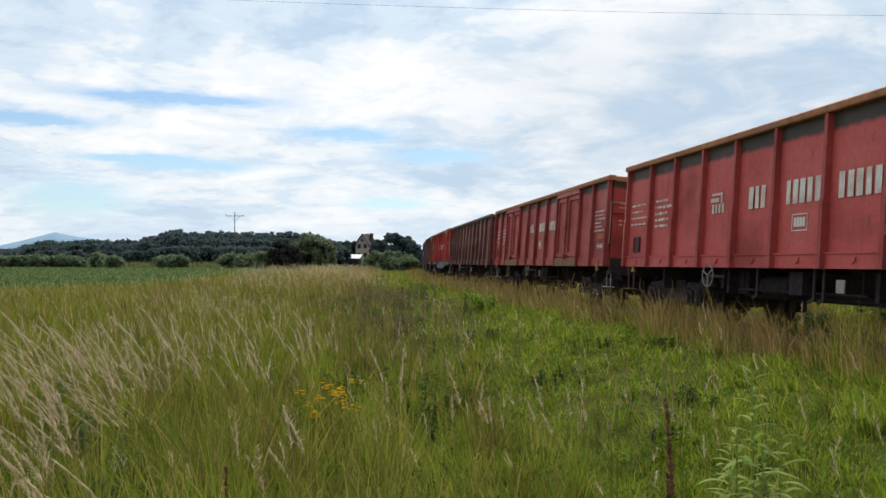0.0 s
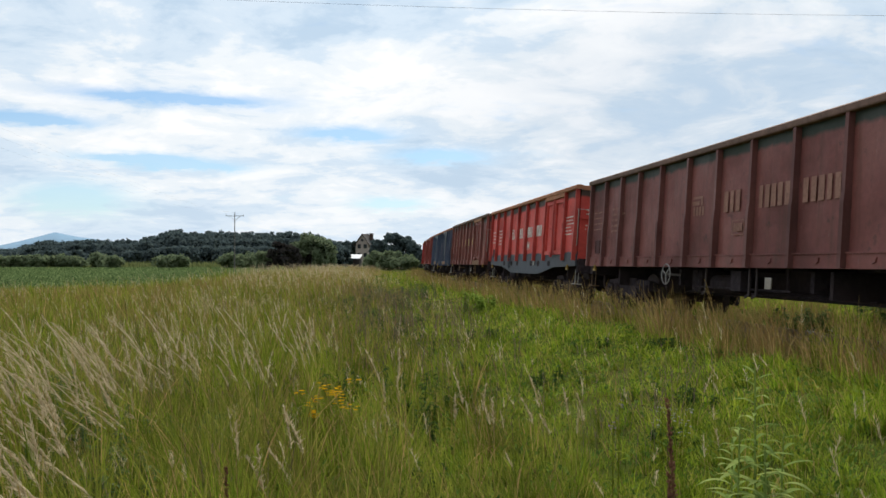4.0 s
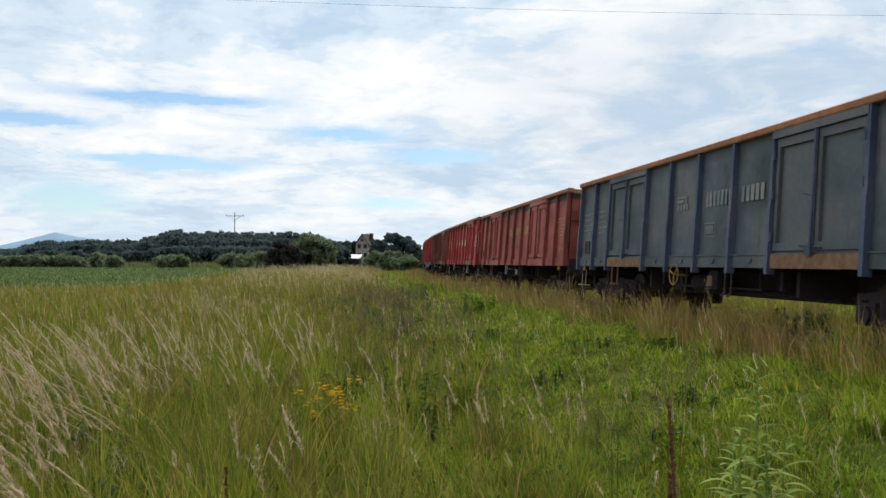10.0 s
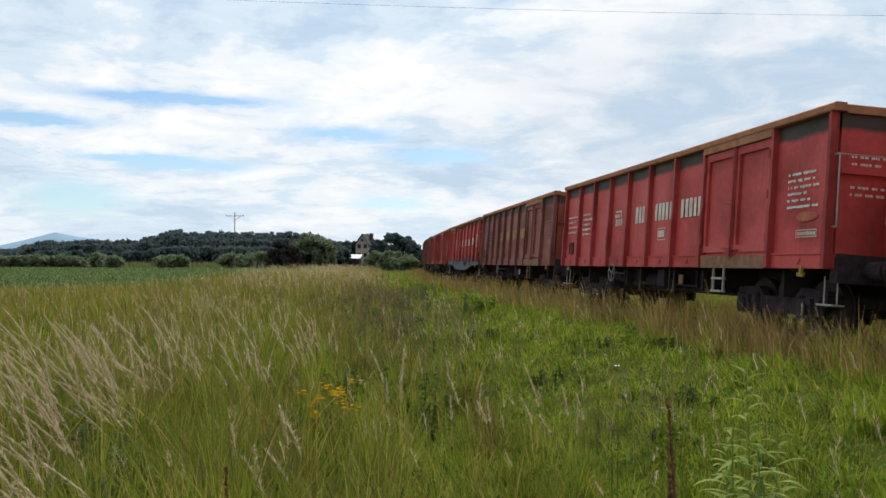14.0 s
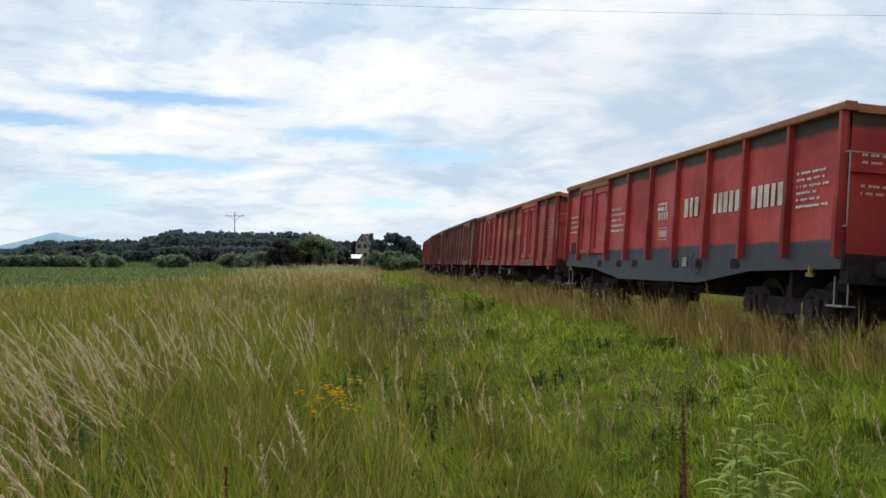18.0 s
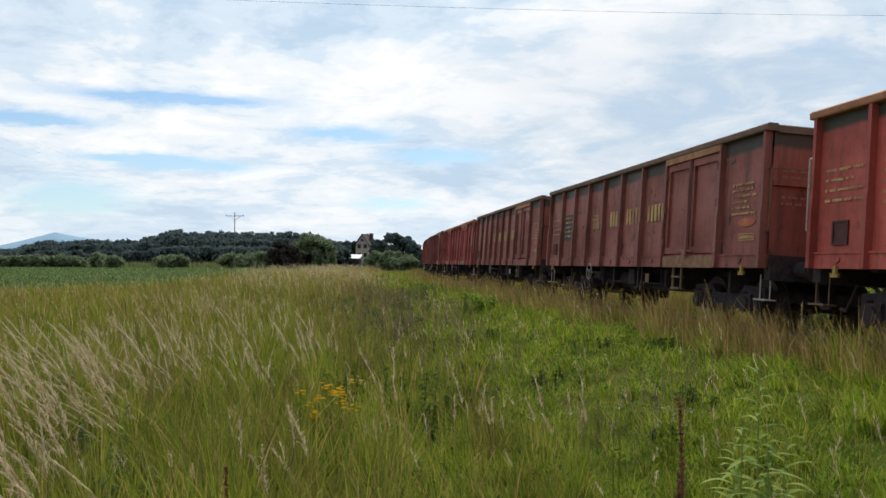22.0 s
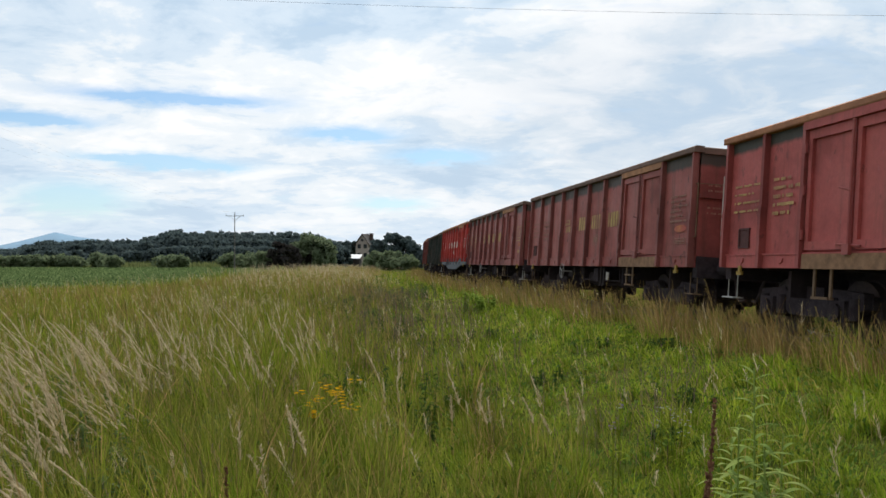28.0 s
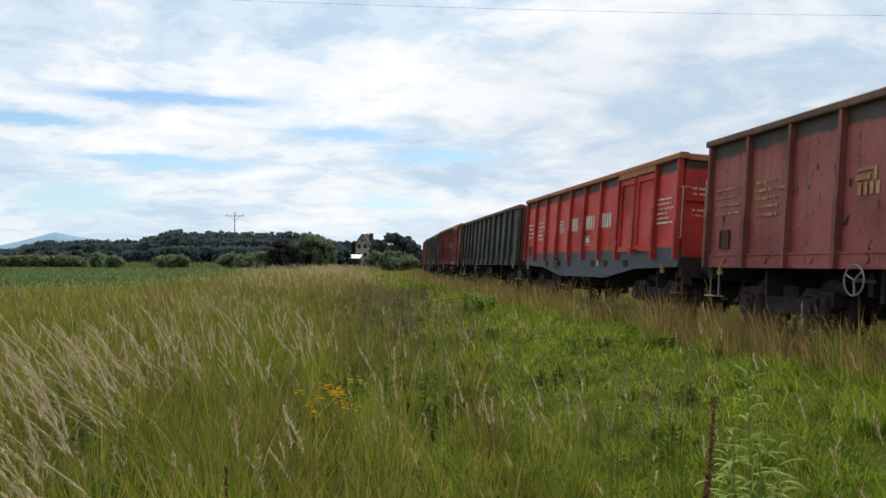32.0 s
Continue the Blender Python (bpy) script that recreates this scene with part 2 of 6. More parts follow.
def ballast_material():
    m = Mat("oil-darkened ballast stone", 0.9)
    v = m.nt.nodes.new("ShaderNodeTexVoronoi")
    v.inputs["Scale"].default_value = 18.0
    m.link(m.where, v.inputs["Vector"])
    col = m.mix(0.7, m.ramp(m.noise(0.8, 3), (0.35, (0.085, 0.07, 0.058)), (0.65, (0.15, 0.125, 0.10))), v.outputs["Color"], "SOFT_LIGHT")
    m.colour(col)
    m.bump(v.outputs["Distance"], 0.9, 0.04)
    return m.m


BALLAST = ballast_material()

# ---------------------------------------------------------------- mesh helpers


class Build:
    """Collects the faces of one mesh."""

    def __init__(self):
        self.v, self.f = [], []

    def hull(self, points, faces):
        n = len(self.v)
        self.v += [tuple(p) for p in points]
        self.f += [tuple(n + i for i in f) for f in faces]
        return self

    def box(self, x0, x1, y0, y1, z0, z1):
        return self.hull([(x, y, z) for z in (z0, z1) for x, y in ((x0, y0), (x1, y0), (x1, y1), (x0, y1))],
                         [(3, 2, 1, 0), (4, 5, 6, 7), (0, 1, 5, 4), (1, 2, 6, 5), (2, 3, 7, 6), (3, 0, 4, 7)])

    def prism(self, outline, along, a, b):
        """An outline in the two other axes, drawn out along an axis (0, 1, 2) from a to b."""
        def put(p, q):
            r = list(p)
            r.insert(along, q)
            return tuple(r)
        n = len(outline)
        pts = [put(p, a) for p in outline] + [put(p, b) for p in outline]
        faces = [tuple(range(n))[::-1], tuple(range(n, 2 * n))]
        faces += [(i, (i + 1) % n, n + (i + 1) % n, n + i) for i in range(n)]
        return self.hull(pts, faces)

    def rod(self, p, q, r, n=6, r2=None):
        p, q = Vector(p), Vector(q)
        d = (q - p).normalized()
        a = d.orthogonal().normalized()
        b = d.cross(a)
        r2 = r if r2 is None else r2
        ring = [(math.cos(2 * math.pi * i / n), math.sin(2 * math.pi * i / n)) for i in range(n)]
        pts = [p + a * (c * r) + b * (s * r) for c, s in ring] + [q + a * (c * r2) + b * (s * r2) for c, s in ring]
        return self.hull(pts, [tuple(range(n))[::-1], tuple(range(n, 2 * n))] + [(i, (i + 1) % n, n + (i + 1) % n, n + i) for i in range(n)])

    def ring(self, centre, axis, radius, thick, n=18, m=5):
        c, d = Vector(centre), Vector(axis).normalized()
        a = d.orthogonal().normalized()
        b = d.cross(a)
        pts = []
        for i in range(n):
            w = 2 * math.pi * i / n
            out = a * math.cos(w) + b * math.sin(w)
            for j in range(m):
                u = 2 * math.pi * j / m
                pts.append(c + out * (radius + thick * math.cos(u)) + d * (thick * math.sin(u)))
        return self.hull(pts, [(i * m + j, ((i + 1) % n) * m + j, ((i + 1) % n) * m + (j + 1) % m, i * m + (j + 1) % m) for i in range(n) for j in range(m)])

    def mesh(self, name, smooth=False):
        me = bpy.data.meshes.new(name)
        me.from_pydata(self.v, [], self.f)
        me.materials.append(None)
        if smooth:
            me.shade_smooth()
        me.update()
        return me


MESHES = {}


def part(name, build, material, parent=None, label="", key=None, smooth=False):
    """Links one mesh object under a thing or under a part. Alike meshes are shared by their key; the paint is the object's own."""
    if key is not None and key in MESHES:
        me = MESHES[key]
    else:
        me = (build() if callable(build) else build).mesh(name, smooth)
        if key is not None:
            MESHES[key] = me
    ob = new(name, me)
    ob.material_slots[0].link = "OBJECT"
    ob.material_slots[0].material = material
    ob.parent = parent
    if label:
        ob["label"] = label
    return ob


def soup(name, verts, tris, material):
    """One mesh from arrays of vertices and triangles."""
    me = bpy.data.meshes.new(name)
    me.vertices.add(len(verts))
    me.vertices.foreach_set("co", np.ascontiguousarray(verts, np.float32).ravel())
    n = len(tris)
    me.loops.add(3 * n)
    me.loops.foreach_set("vertex_index", np.ascontiguousarray(tris, np.int32).ravel())
    me.polygons.add(n)
    me.polygons.foreach_set("loop_start", np.arange(0, 3 * n, 3, dtype=np.int32))
    me.update(calc_edges=True)
    me.materials.append(material)
    return new(name, me)


# ---------------------------------------------------------------- the line of the track
STEP = 0.5
LINE_S = np.arange(-320, 520, STEP)
BEND = 0.001202 + 7.77e-06 * np.clip(LINE_S - 25, 0, 100)


def summed(v):
    w = np.concatenate(([0.0], np.cumsum((v[1:] + v[:-1]) / 2 * STEP)))
    return w - np.interp(0.0, LINE_S, w)


LINE_H = summed(BEND)
LINE_X, LINE_Y = summed(np.sin(LINE_H)), summed(np.cos(LINE_H))
CANT = 0.0677


def line_at(s):
    return Vector((float(np.interp(s, LINE_S, LINE_X)), float(np.interp(s, LINE_S, LINE_Y)), 0.0))


def heading_at(s):
    return float(np.interp(s, LINE_S, LINE_H))


def side_of(x, y):
    """Distance from the track's centre, to the right positive, for arrays."""
    return (x - np.interp(y, LINE_Y, LINE_X)) * np.cos(np.interp(y, LINE_Y, LINE_H))


def on_line(s, lift=0.0):
    """A pose on the track, leaning with its cant: y along the line, away from the camera."""
    p = line_at(s)
    return pose(p.x, p.y, lift, 0, 0, -math.degrees(heading_at(s))) @ Matrix.Rotation(CANT, 4, "Y")


def soft_noise(x, y, scale, seed=0.0):
    """Smooth cheap noise in -1..1 for arrays."""
    a, b = x * scale, y * scale
    return (np.sin(a * 1.7 + 2.1 * np.sin(b * 1.3 + seed) + seed) + np.sin(b * 1.9 + 1.7 * np.sin(a * 1.1 + 2 * seed) - seed)
            + 0.6 * np.sin(a * 3.7 + b * 2.9 + seed * 3) + 0.4 * np.sin(a * 6.1 - b * 5.3 + seed)) / 3.0


def smooth(v, a, b):
    u = np.clip((v - a) / (b - a), 0, 1)
    return u * u * (3 - 2 * u)


def ground_z(x, y):
    lat = np.abs(side_of(x, y))
    left = -side_of(x, y)
    z = -0.42 + 0.40 * (1 - smooth(lat, 2.9, 6.6))
    z = z - 0.22 * (1 - smooth(lat, 1.7, 2.5))
    z = z - 0.35 * smooth(left, 13, 30)
    # a low bank along the meadow, further on
    z = z + 0.56 * smooth(y, 15, 36) * smooth(left, 4.6, 8.5) * (1 - smooth(left, 12, 17.5)) * (1 - smooth(y, 90, 150))
    bumps = 0.05 * soft_noise(x, y, 0.9, 1.0) + 0.07 * soft_noise(x, y, 0.3, 2.0)
    return z + bumps * smooth(lat, 2.0, 2.6) * (1 - smooth(np.hypot(x, y), 60, 150))


# ---------------------------------------------------------------- ground and track
def ground_material():
    m = Mat("meadow soil with matted grass", 0.95)
    n1, n2, n3 = m.noise(0.35, 4), m.noise(3.0, 5, 0.7), m.noise(40.0, 3, 0.7)
    m.bsdf.inputs["Specular IOR Level"].default_value = 0.0
    col = m.ramp(n1, (0.35, (0.060, 0.080, 0.018)), (0.52, (0.090, 0.112, 0.024)), (0.68, (0.120, 0.115, 0.036)))
    col = m.mix(0.5, col, m.ramp(n2, (0.3, 0.45), (0.7, 1.0)), "MULTIPLY")
    col = m.mix(0.4, col, m.ramp(n3, (0.3, 0.3), (0.7, 1.0)), "MULTIPLY")
    m.colour(col)
    m.bump(n2, 0.8, 0.08)
    return m.m


GROUND = ground_material()


def ground():
    rings = np.concatenate((np.arange(0.0, 40, 0.8), 40 * 1.07 ** np.arange(0, 71)))
    n = 260
    a = np.linspace(0, 2 * np.pi, n, endpoint=False)
    x = EYE.x + np.outer(rings, np.sin(a)).ravel()
    y = np.outer(rings, np.cos(a)).ravel()
    v = np.stack((x, y, ground_z(x, y)), 1)
    i, j = np.meshgrid(np.arange(len(rings) - 1), np.arange(n), indexing="ij")
    p, q = (i * n + j).ravel(), (i * n + (j + 1) % n).ravel()
    tris = np.concatenate((np.stack((p, q + n, q), 1), np.stack((p, p + n, q + n), 1)))
    ob = soup("ground", v, tris, GROUND)
    ob.data.shade_smooth()
    return tagged(ob, "flat green meadow reaching to the horizon", "ground", kind="structure")


ground()


def track():
    thing = tagged(new("railway_track"), "single railway track on dark overgrown ballast", "railway track", kind="structure")
    s = np.arange(-60, 300, 1.5)
    poses = [on_line(float(q)) for q in s]

    def swept(outline):
        b = Build()
        n = len(outline)
        pts = [m @ Vector((x, 0, z)) for m in poses for x, z in outline]
        faces = [(i * n + j, i * n + (j + 1) % n, (i + 1) * n + (j + 1) % n, (i + 1) * n + j) for i in range(len(poses) - 1) for j in range(n)]
        return b.hull(pts, faces)
    part("ballast_bed", swept([(-2.9, -0.75), (-1.65, -0.25), (1.65, -0.25), (2.9, -0.75)]), BALLAST, thing, "dark oily ballast stones")
    for x in (-0.755, 0.755):
        part("rail", swept([(x - 0.065, -0.15), (x - 0.012, -0.13), (x - 0.012, -0.04), (x - 0.035, -0.03), (x - 0.035, 0.0),
                            (x + 0.035, 0.0), (x + 0.035, -0.03), (x + 0.012, -0.04), (x + 0.012, -0.13), (x + 0.065, -0.15)]), RAIL_STEEL, thing, "brown steel rail with bright top")
    for q in np.arange(-12, 80, 0.62):
        ob = part("sleeper", lambda: Build().prism([(-0.12, -0.30), (0.12, -0.30), (0.12, -0.17), (0.10, -0.15), (-0.10, -0.15), (-0.12, -0.17)], 0, -1.28, 1.28),
                  SLEEPER_WOOD, thing, key="sleeper")
        ob.matrix_basis = on_line(float(q))
    return thing


track()

# ---------------------------------------------------------------- the wagons
FLOOR, SILL_LOW = 1.27, 1.05
HALF_W = 1.44                      # to the outer face of the side sheet
# posts along a side from the end that leads (-) to the end that trails (+); "d" marks a pair of doors between two posts
PLANS = {
    "short": ([-6.40, -4.86, "d", -2.50, -1.20, 0.10, 1.36, 2.58, 3.80, 5.02, 6.40], 3.33, 14.02),
    "belly": ([-6.40, -5.20, "d", -2.95, -1.62, -0.28, 1.06, 2.40, 3.73, 5.07, 6.40], 3.30, 14.02),
    "belly_turned": ([-6.40, -5.07, -3.73, -2.40, -1.06, 0.28, 1.62, 2.95, "d", 5.20, 6.40], 3.30, 14.02),
    "long": ([-7.25, -6.00, -4.80, "d", -2.50, -1.23, 0.10, 1.38, 2.65, "d", 4.93, 6.03, 7.25], 3.28, 15.77),
    "blind": ([-7.25, -5.85, -4.70, -3.50, -2.25, -1.00, 0.20, 1.40, 2.70, 3.90, 5.00, 6.10, 7.25], 3.26, 15.77),
}


def post_shape(b, side, y, top, wide, low):
    """A pressed post, wide and deep below, slimmer above a sloping shoulder."""
    w, d = wide / 2, 0.115
    rings = []
    for z, ww, dd in ((low, w, d), (low + 0.5, w, d), (1.95, w, d), (2.08, w * 0.88, d * 0.86), (top, w * 0.82, d * 0.84)):
        x0, x1 = side * (HALF_W - 0.02), side * (HALF_W + dd)
        rings.append([(x0, y - ww, z), (x1, y - ww * 0.90, z), (x1, y + ww * 0.90, z), (x0, y + ww, z)])
    pts = [p for r in rings for p in r]
    faces = [(0, 1, 2, 3), (19, 18, 17, 16)]
    for k in range(4):
        for i in range(4):
            faces.append((4 * k + i, 4 * k + (i + 1) % 4, 4 * k + 4 + (i + 1) % 4, 4 * k + 4 + i))
    return b.hull(pts, faces)


def sheet(side, y0, y1, z0, z1, seed):
    """A side sheet of one bay, bulged and dented a little, with thickness."""
    rng = random.Random(seed)
    b = Build()
    nu, nv = 5, 5
    dent = [[rng.uniform(-0.012, 0.014) if 0 < i < nu and 0 < j < nv else 0 for j in range(nv + 1)] for i in range(nu + 1)]
    pts = []
    for x_in in (0.0, 0.05):
        for i in range(nu + 1):
            for j in range(nv + 1):
                pts.append((side * (HALF_W - x_in + dent[i][j]), y0 + (y1 - y0) * i / nu, z0 + (z1 - z0) * j / nv))
    w = nv + 1
    n = (nu + 1) * w
    faces = []
    for i in range(nu):
        for j in range(nv):
            a = i * w + j
            faces += [(a, a + w, a + w + 1, a + 1), (n + a, n + a + 1, n + a + w + 1, n + a + w)]
    return b.hull(pts, faces)


def door_leaf(side, y0, y1, z0, z1):
    """A framed door leaf: four rails round a recessed sheet, a fold in the sheet."""
    b = Build()
    o, i, f = HALF_W + 0.055, HALF_W - 0.06, 0.085

    def bx(xa, xb, *r):
        b.box(min(side * xa, side * xb), max(side * xa, side * xb), *r)
    bx(i, o, y0, y0 + f, z0, z1)
    bx(i, o, y1 - f, y1, z0, z1)
    bx(i, o, y0 + f, y1 - f, z0, z0 + 0.12)
    bx(i, o, y0 + f, y1 - f, z1 - 0.13, z1)
    bx(i, HALF_W + 0.004, y0 + f, y1 - f, z0 + 0.12, z1 - 0.13)
    return b


def bar_rows(side, y0, y1, ztop, rows, height, gap, seed, out, share=1.0):
    """Lines of unreadable writing as short bars on the sheet."""
    rng = random.Random(seed)
    b = Build()
    z = ztop
    for r in range(rows):
        y = y1
        end = y1 - (y1 - y0) * rng.uniform(0.55, 1.0) * share
        while y > end:
            w = rng.uniform(0.02, 0.065)
            x = side * out
            b.box(min(x, x + side * 0.003), max(x, x + side * 0.003), max(y - w, y0), y, z - height * rng.uniform(0.6, 0.85), z)
            y -= w + rng.choice((0.008, 0.012, 0.016, 0.06))
        z -= height + gap
    return b


def letter_block(side, a, c, z0, z1, kind, out):
    """One plain painted block of a trade word."""
    b = Build()
    x0, x1 = sorted((side * out, side * (out + 0.003)))
    w = c - a
    p, q = ((0.04, 0.84), (0.02, 0.90), (0.12, 0.80), (0.04, 0.86), (0.06, 0.94), (0.10, 0.90))[kind]
    b.box(x0, x1, a + p * w, a + q * w, z0, z1)
    return b


def wheelset(thing, bogie, y):
    def made():
        b = Build()
        b.rod((-1.05, 0, 0), (1.05, 0, 0), 0.085, 10)
        for s in (-1, 1):
            b.rod((s * 0.69, 0, 0), (s * 0.825, 0, 0), 0.46, 28)
            b.rod((s * 0.665, 0, 0), (s * 0.69, 0, 0), 0.488, 28)
            b.rod((s * 0.825, 0, 0), (s * 0.90, 0, 0), 0.14, 12)
            for k in range(6):
                w = k * math.pi / 3
                b.rod((s * 0.825, 0.27 * math.cos(w), 0.27 * math.sin(w)), (s * 0.832, 0.27 * math.cos(w), 0.27 * math.sin(w)), 0.05, 8)
        return b
    ob = part("wheelset", made, WHEEL_STEEL, bogie, "worn steel wheels on their axle", key="wheelset")
    ob.location = (0, y, 0.46)
    return ob


def bogie_frame():
    b = Build()
    for s in (-1, 1):
        x0, x1 = sorted((s * 0.93, s * 1.07))
        b.prism([(-1.30, 0.52), (-1.30, 0.74), (-0.62, 0.78), (-0.45, 0.62), (0.45, 0.62), (0.62, 0.78), (1.30, 0.74), (1.30, 0.52),
                 (1.12, 0.42), (0.68, 0.50), (0.45, 0.36), (-0.45, 0.36), (-0.68, 0.50), (-1.12, 0.42)], 0, x0, x1)
        for y in (-0.9, 0.9):
            xa, xb = sorted((s * 1.05, s * 1.20))
            b.box(xa, xb, y - 0.17, y + 0.17, 0.32, 0.62)            # axle box
            b.rod((s * 1.20, y, 0.46), (s * 1.25, y, 0.46), 0.12, 12)
            for dy in (-0.24, 0.24):
                b.rod((s * 1.08, y + dy, 0.36), (s * 1.08, y + dy, 0.66), 0.085, 10)  # springs
            xa, xb = sorted((s * 0.72, s * 0.80))
            b.box(xa, xb, y * 0.42 - 0.05, y * 0.42 + 0.05, 0.25, 0.7)      # brake gear
    b.box(-0.95, 0.95, -0.22, 0.22, 0.50, 0.80)
    b.box(-0.95, 0.95, -1.32, -1.22, 0.52, 0.70)
    b.box(-0.95, 0.95, 1.22, 1.32, 0.52, 0.70)
    b.rod((0, 0, 0.80), (0, 0, 0.96), 0.25, 14)
    return b


def underframe(half):
    b = Build()
    b.box(-0.28, 0.28, -half + 0.1, half - 0.1, 0.95, 1.20)
    for k in range(-3, 4):
        y = k * half / 3.6
        b.box(-1.36, 1.36, y - 0.07, y + 0.07, 1.02, 1.20)
    for s in (-1, 1):                       # truss rods and brake rigging between the bogies
        b.rod((s * 0.62, -half + 4.2, 0.62), (s * 0.62, half - 4.2, 0.62), 0.022, 6)
        b.rod((s * 1.12, -1.7, 0.70), (s * 1.12, 1.7, 0.70), 0.02, 6)
        for y in (-1.6, 0.0, 1.6):
            b.rod((s * 1.12, y, 0.70), (s * 1.12, y, 1.05), 0.02, 6)
    b.rod((0.75, -1.9, 0.82), (0.75, -0.7, 0.82), 0.19, 12)
    b.rod((-0.80, 0.5, 0.78), (-0.80, 1.35, 0.78), 0.17, 12)
    b.box(-1.02, -0.66, 1.6, 2.0, 0.62, 1.02)
    b.box(-1.30, -1.10, -0.45, -0.10, 0.66, 1.0)
    b.box(0.62, 1.10, 0.3, 1.1, 0.55, 1.0)
    b.rod((-0.30, -half + 3.9, 0.66), (-0.30, half - 3.9, 0.66), 0.05, 6)
    b.box(-0.24, 0.24, -half + 1.2, half - 1.2, 0.56, 0.96)      # deep centre sill
    for y in (-half + 1.6, -half + 4.4, half - 4.4, half - 1.6):
        b.box(-1.2, 1.2, y - 0.04, y + 0.04, 0.62, 1.02)
    for y in (-2.3, 2.3):
        b.box(-1.15, 1.15, y - 0.05, y + 0.05, 0.70, 1.02)
    return b


def rim_shape(half, top):
    b = Build()
    o, i, z0 = HALF_W + 0.120, HALF_W - 0.09, top - 0.120
    for s in (-1, 1):
        prof = [(s * i, z0), (s * (o - 0.01), z0), (s * o, z0 + 0.02), (s * o, top - 0.025), (s * (o - 0.03), top), (s * (i + 0.02), top)]
        b.prism(prof, 1, -half - 0.06, half + 0.06)
    for s in (-1, 1):
        prof = [(s * (half - 0.07), z0 - 0.02), (s * (half + 0.055), z0 - 0.02), (s * (half + 0.055), top - 0.03), (s * (half + 0.02), top - 0.012), (s * (half - 0.07), top - 0.012)]
        b.prism(prof, 0, -i, i)
    return b


def end_wall(half, top, s):
    b = Build()
    y0, y1 = sorted((s * (half - 0.05), s * half))
    b.box(-HALF_W + 0.05, HALF_W - 0.05, y0, y1, FLOOR - 0.05, top - 0.13)
    return b


def end_rib(half, top, s, x):
    """An upright rib of the end wall, or the cross rib where x is None."""
    ya, yb = sorted((s * half, s * (half + 0.055)))
    if x is None:
        return Build().box(-HALF_W + 0.05, HALF_W - 0.05, ya, yb + 0.012 * (s > 0), 2.36, 2.43)
    return Build().box(x - 0.06, x + 0.06, ya, yb, FLOOR, top - 0.13)


def wear_of(rim):
    """The dull-rimmed old wagons carry the thickest ore dust over their doors."""
    return rim is RIM_DULL


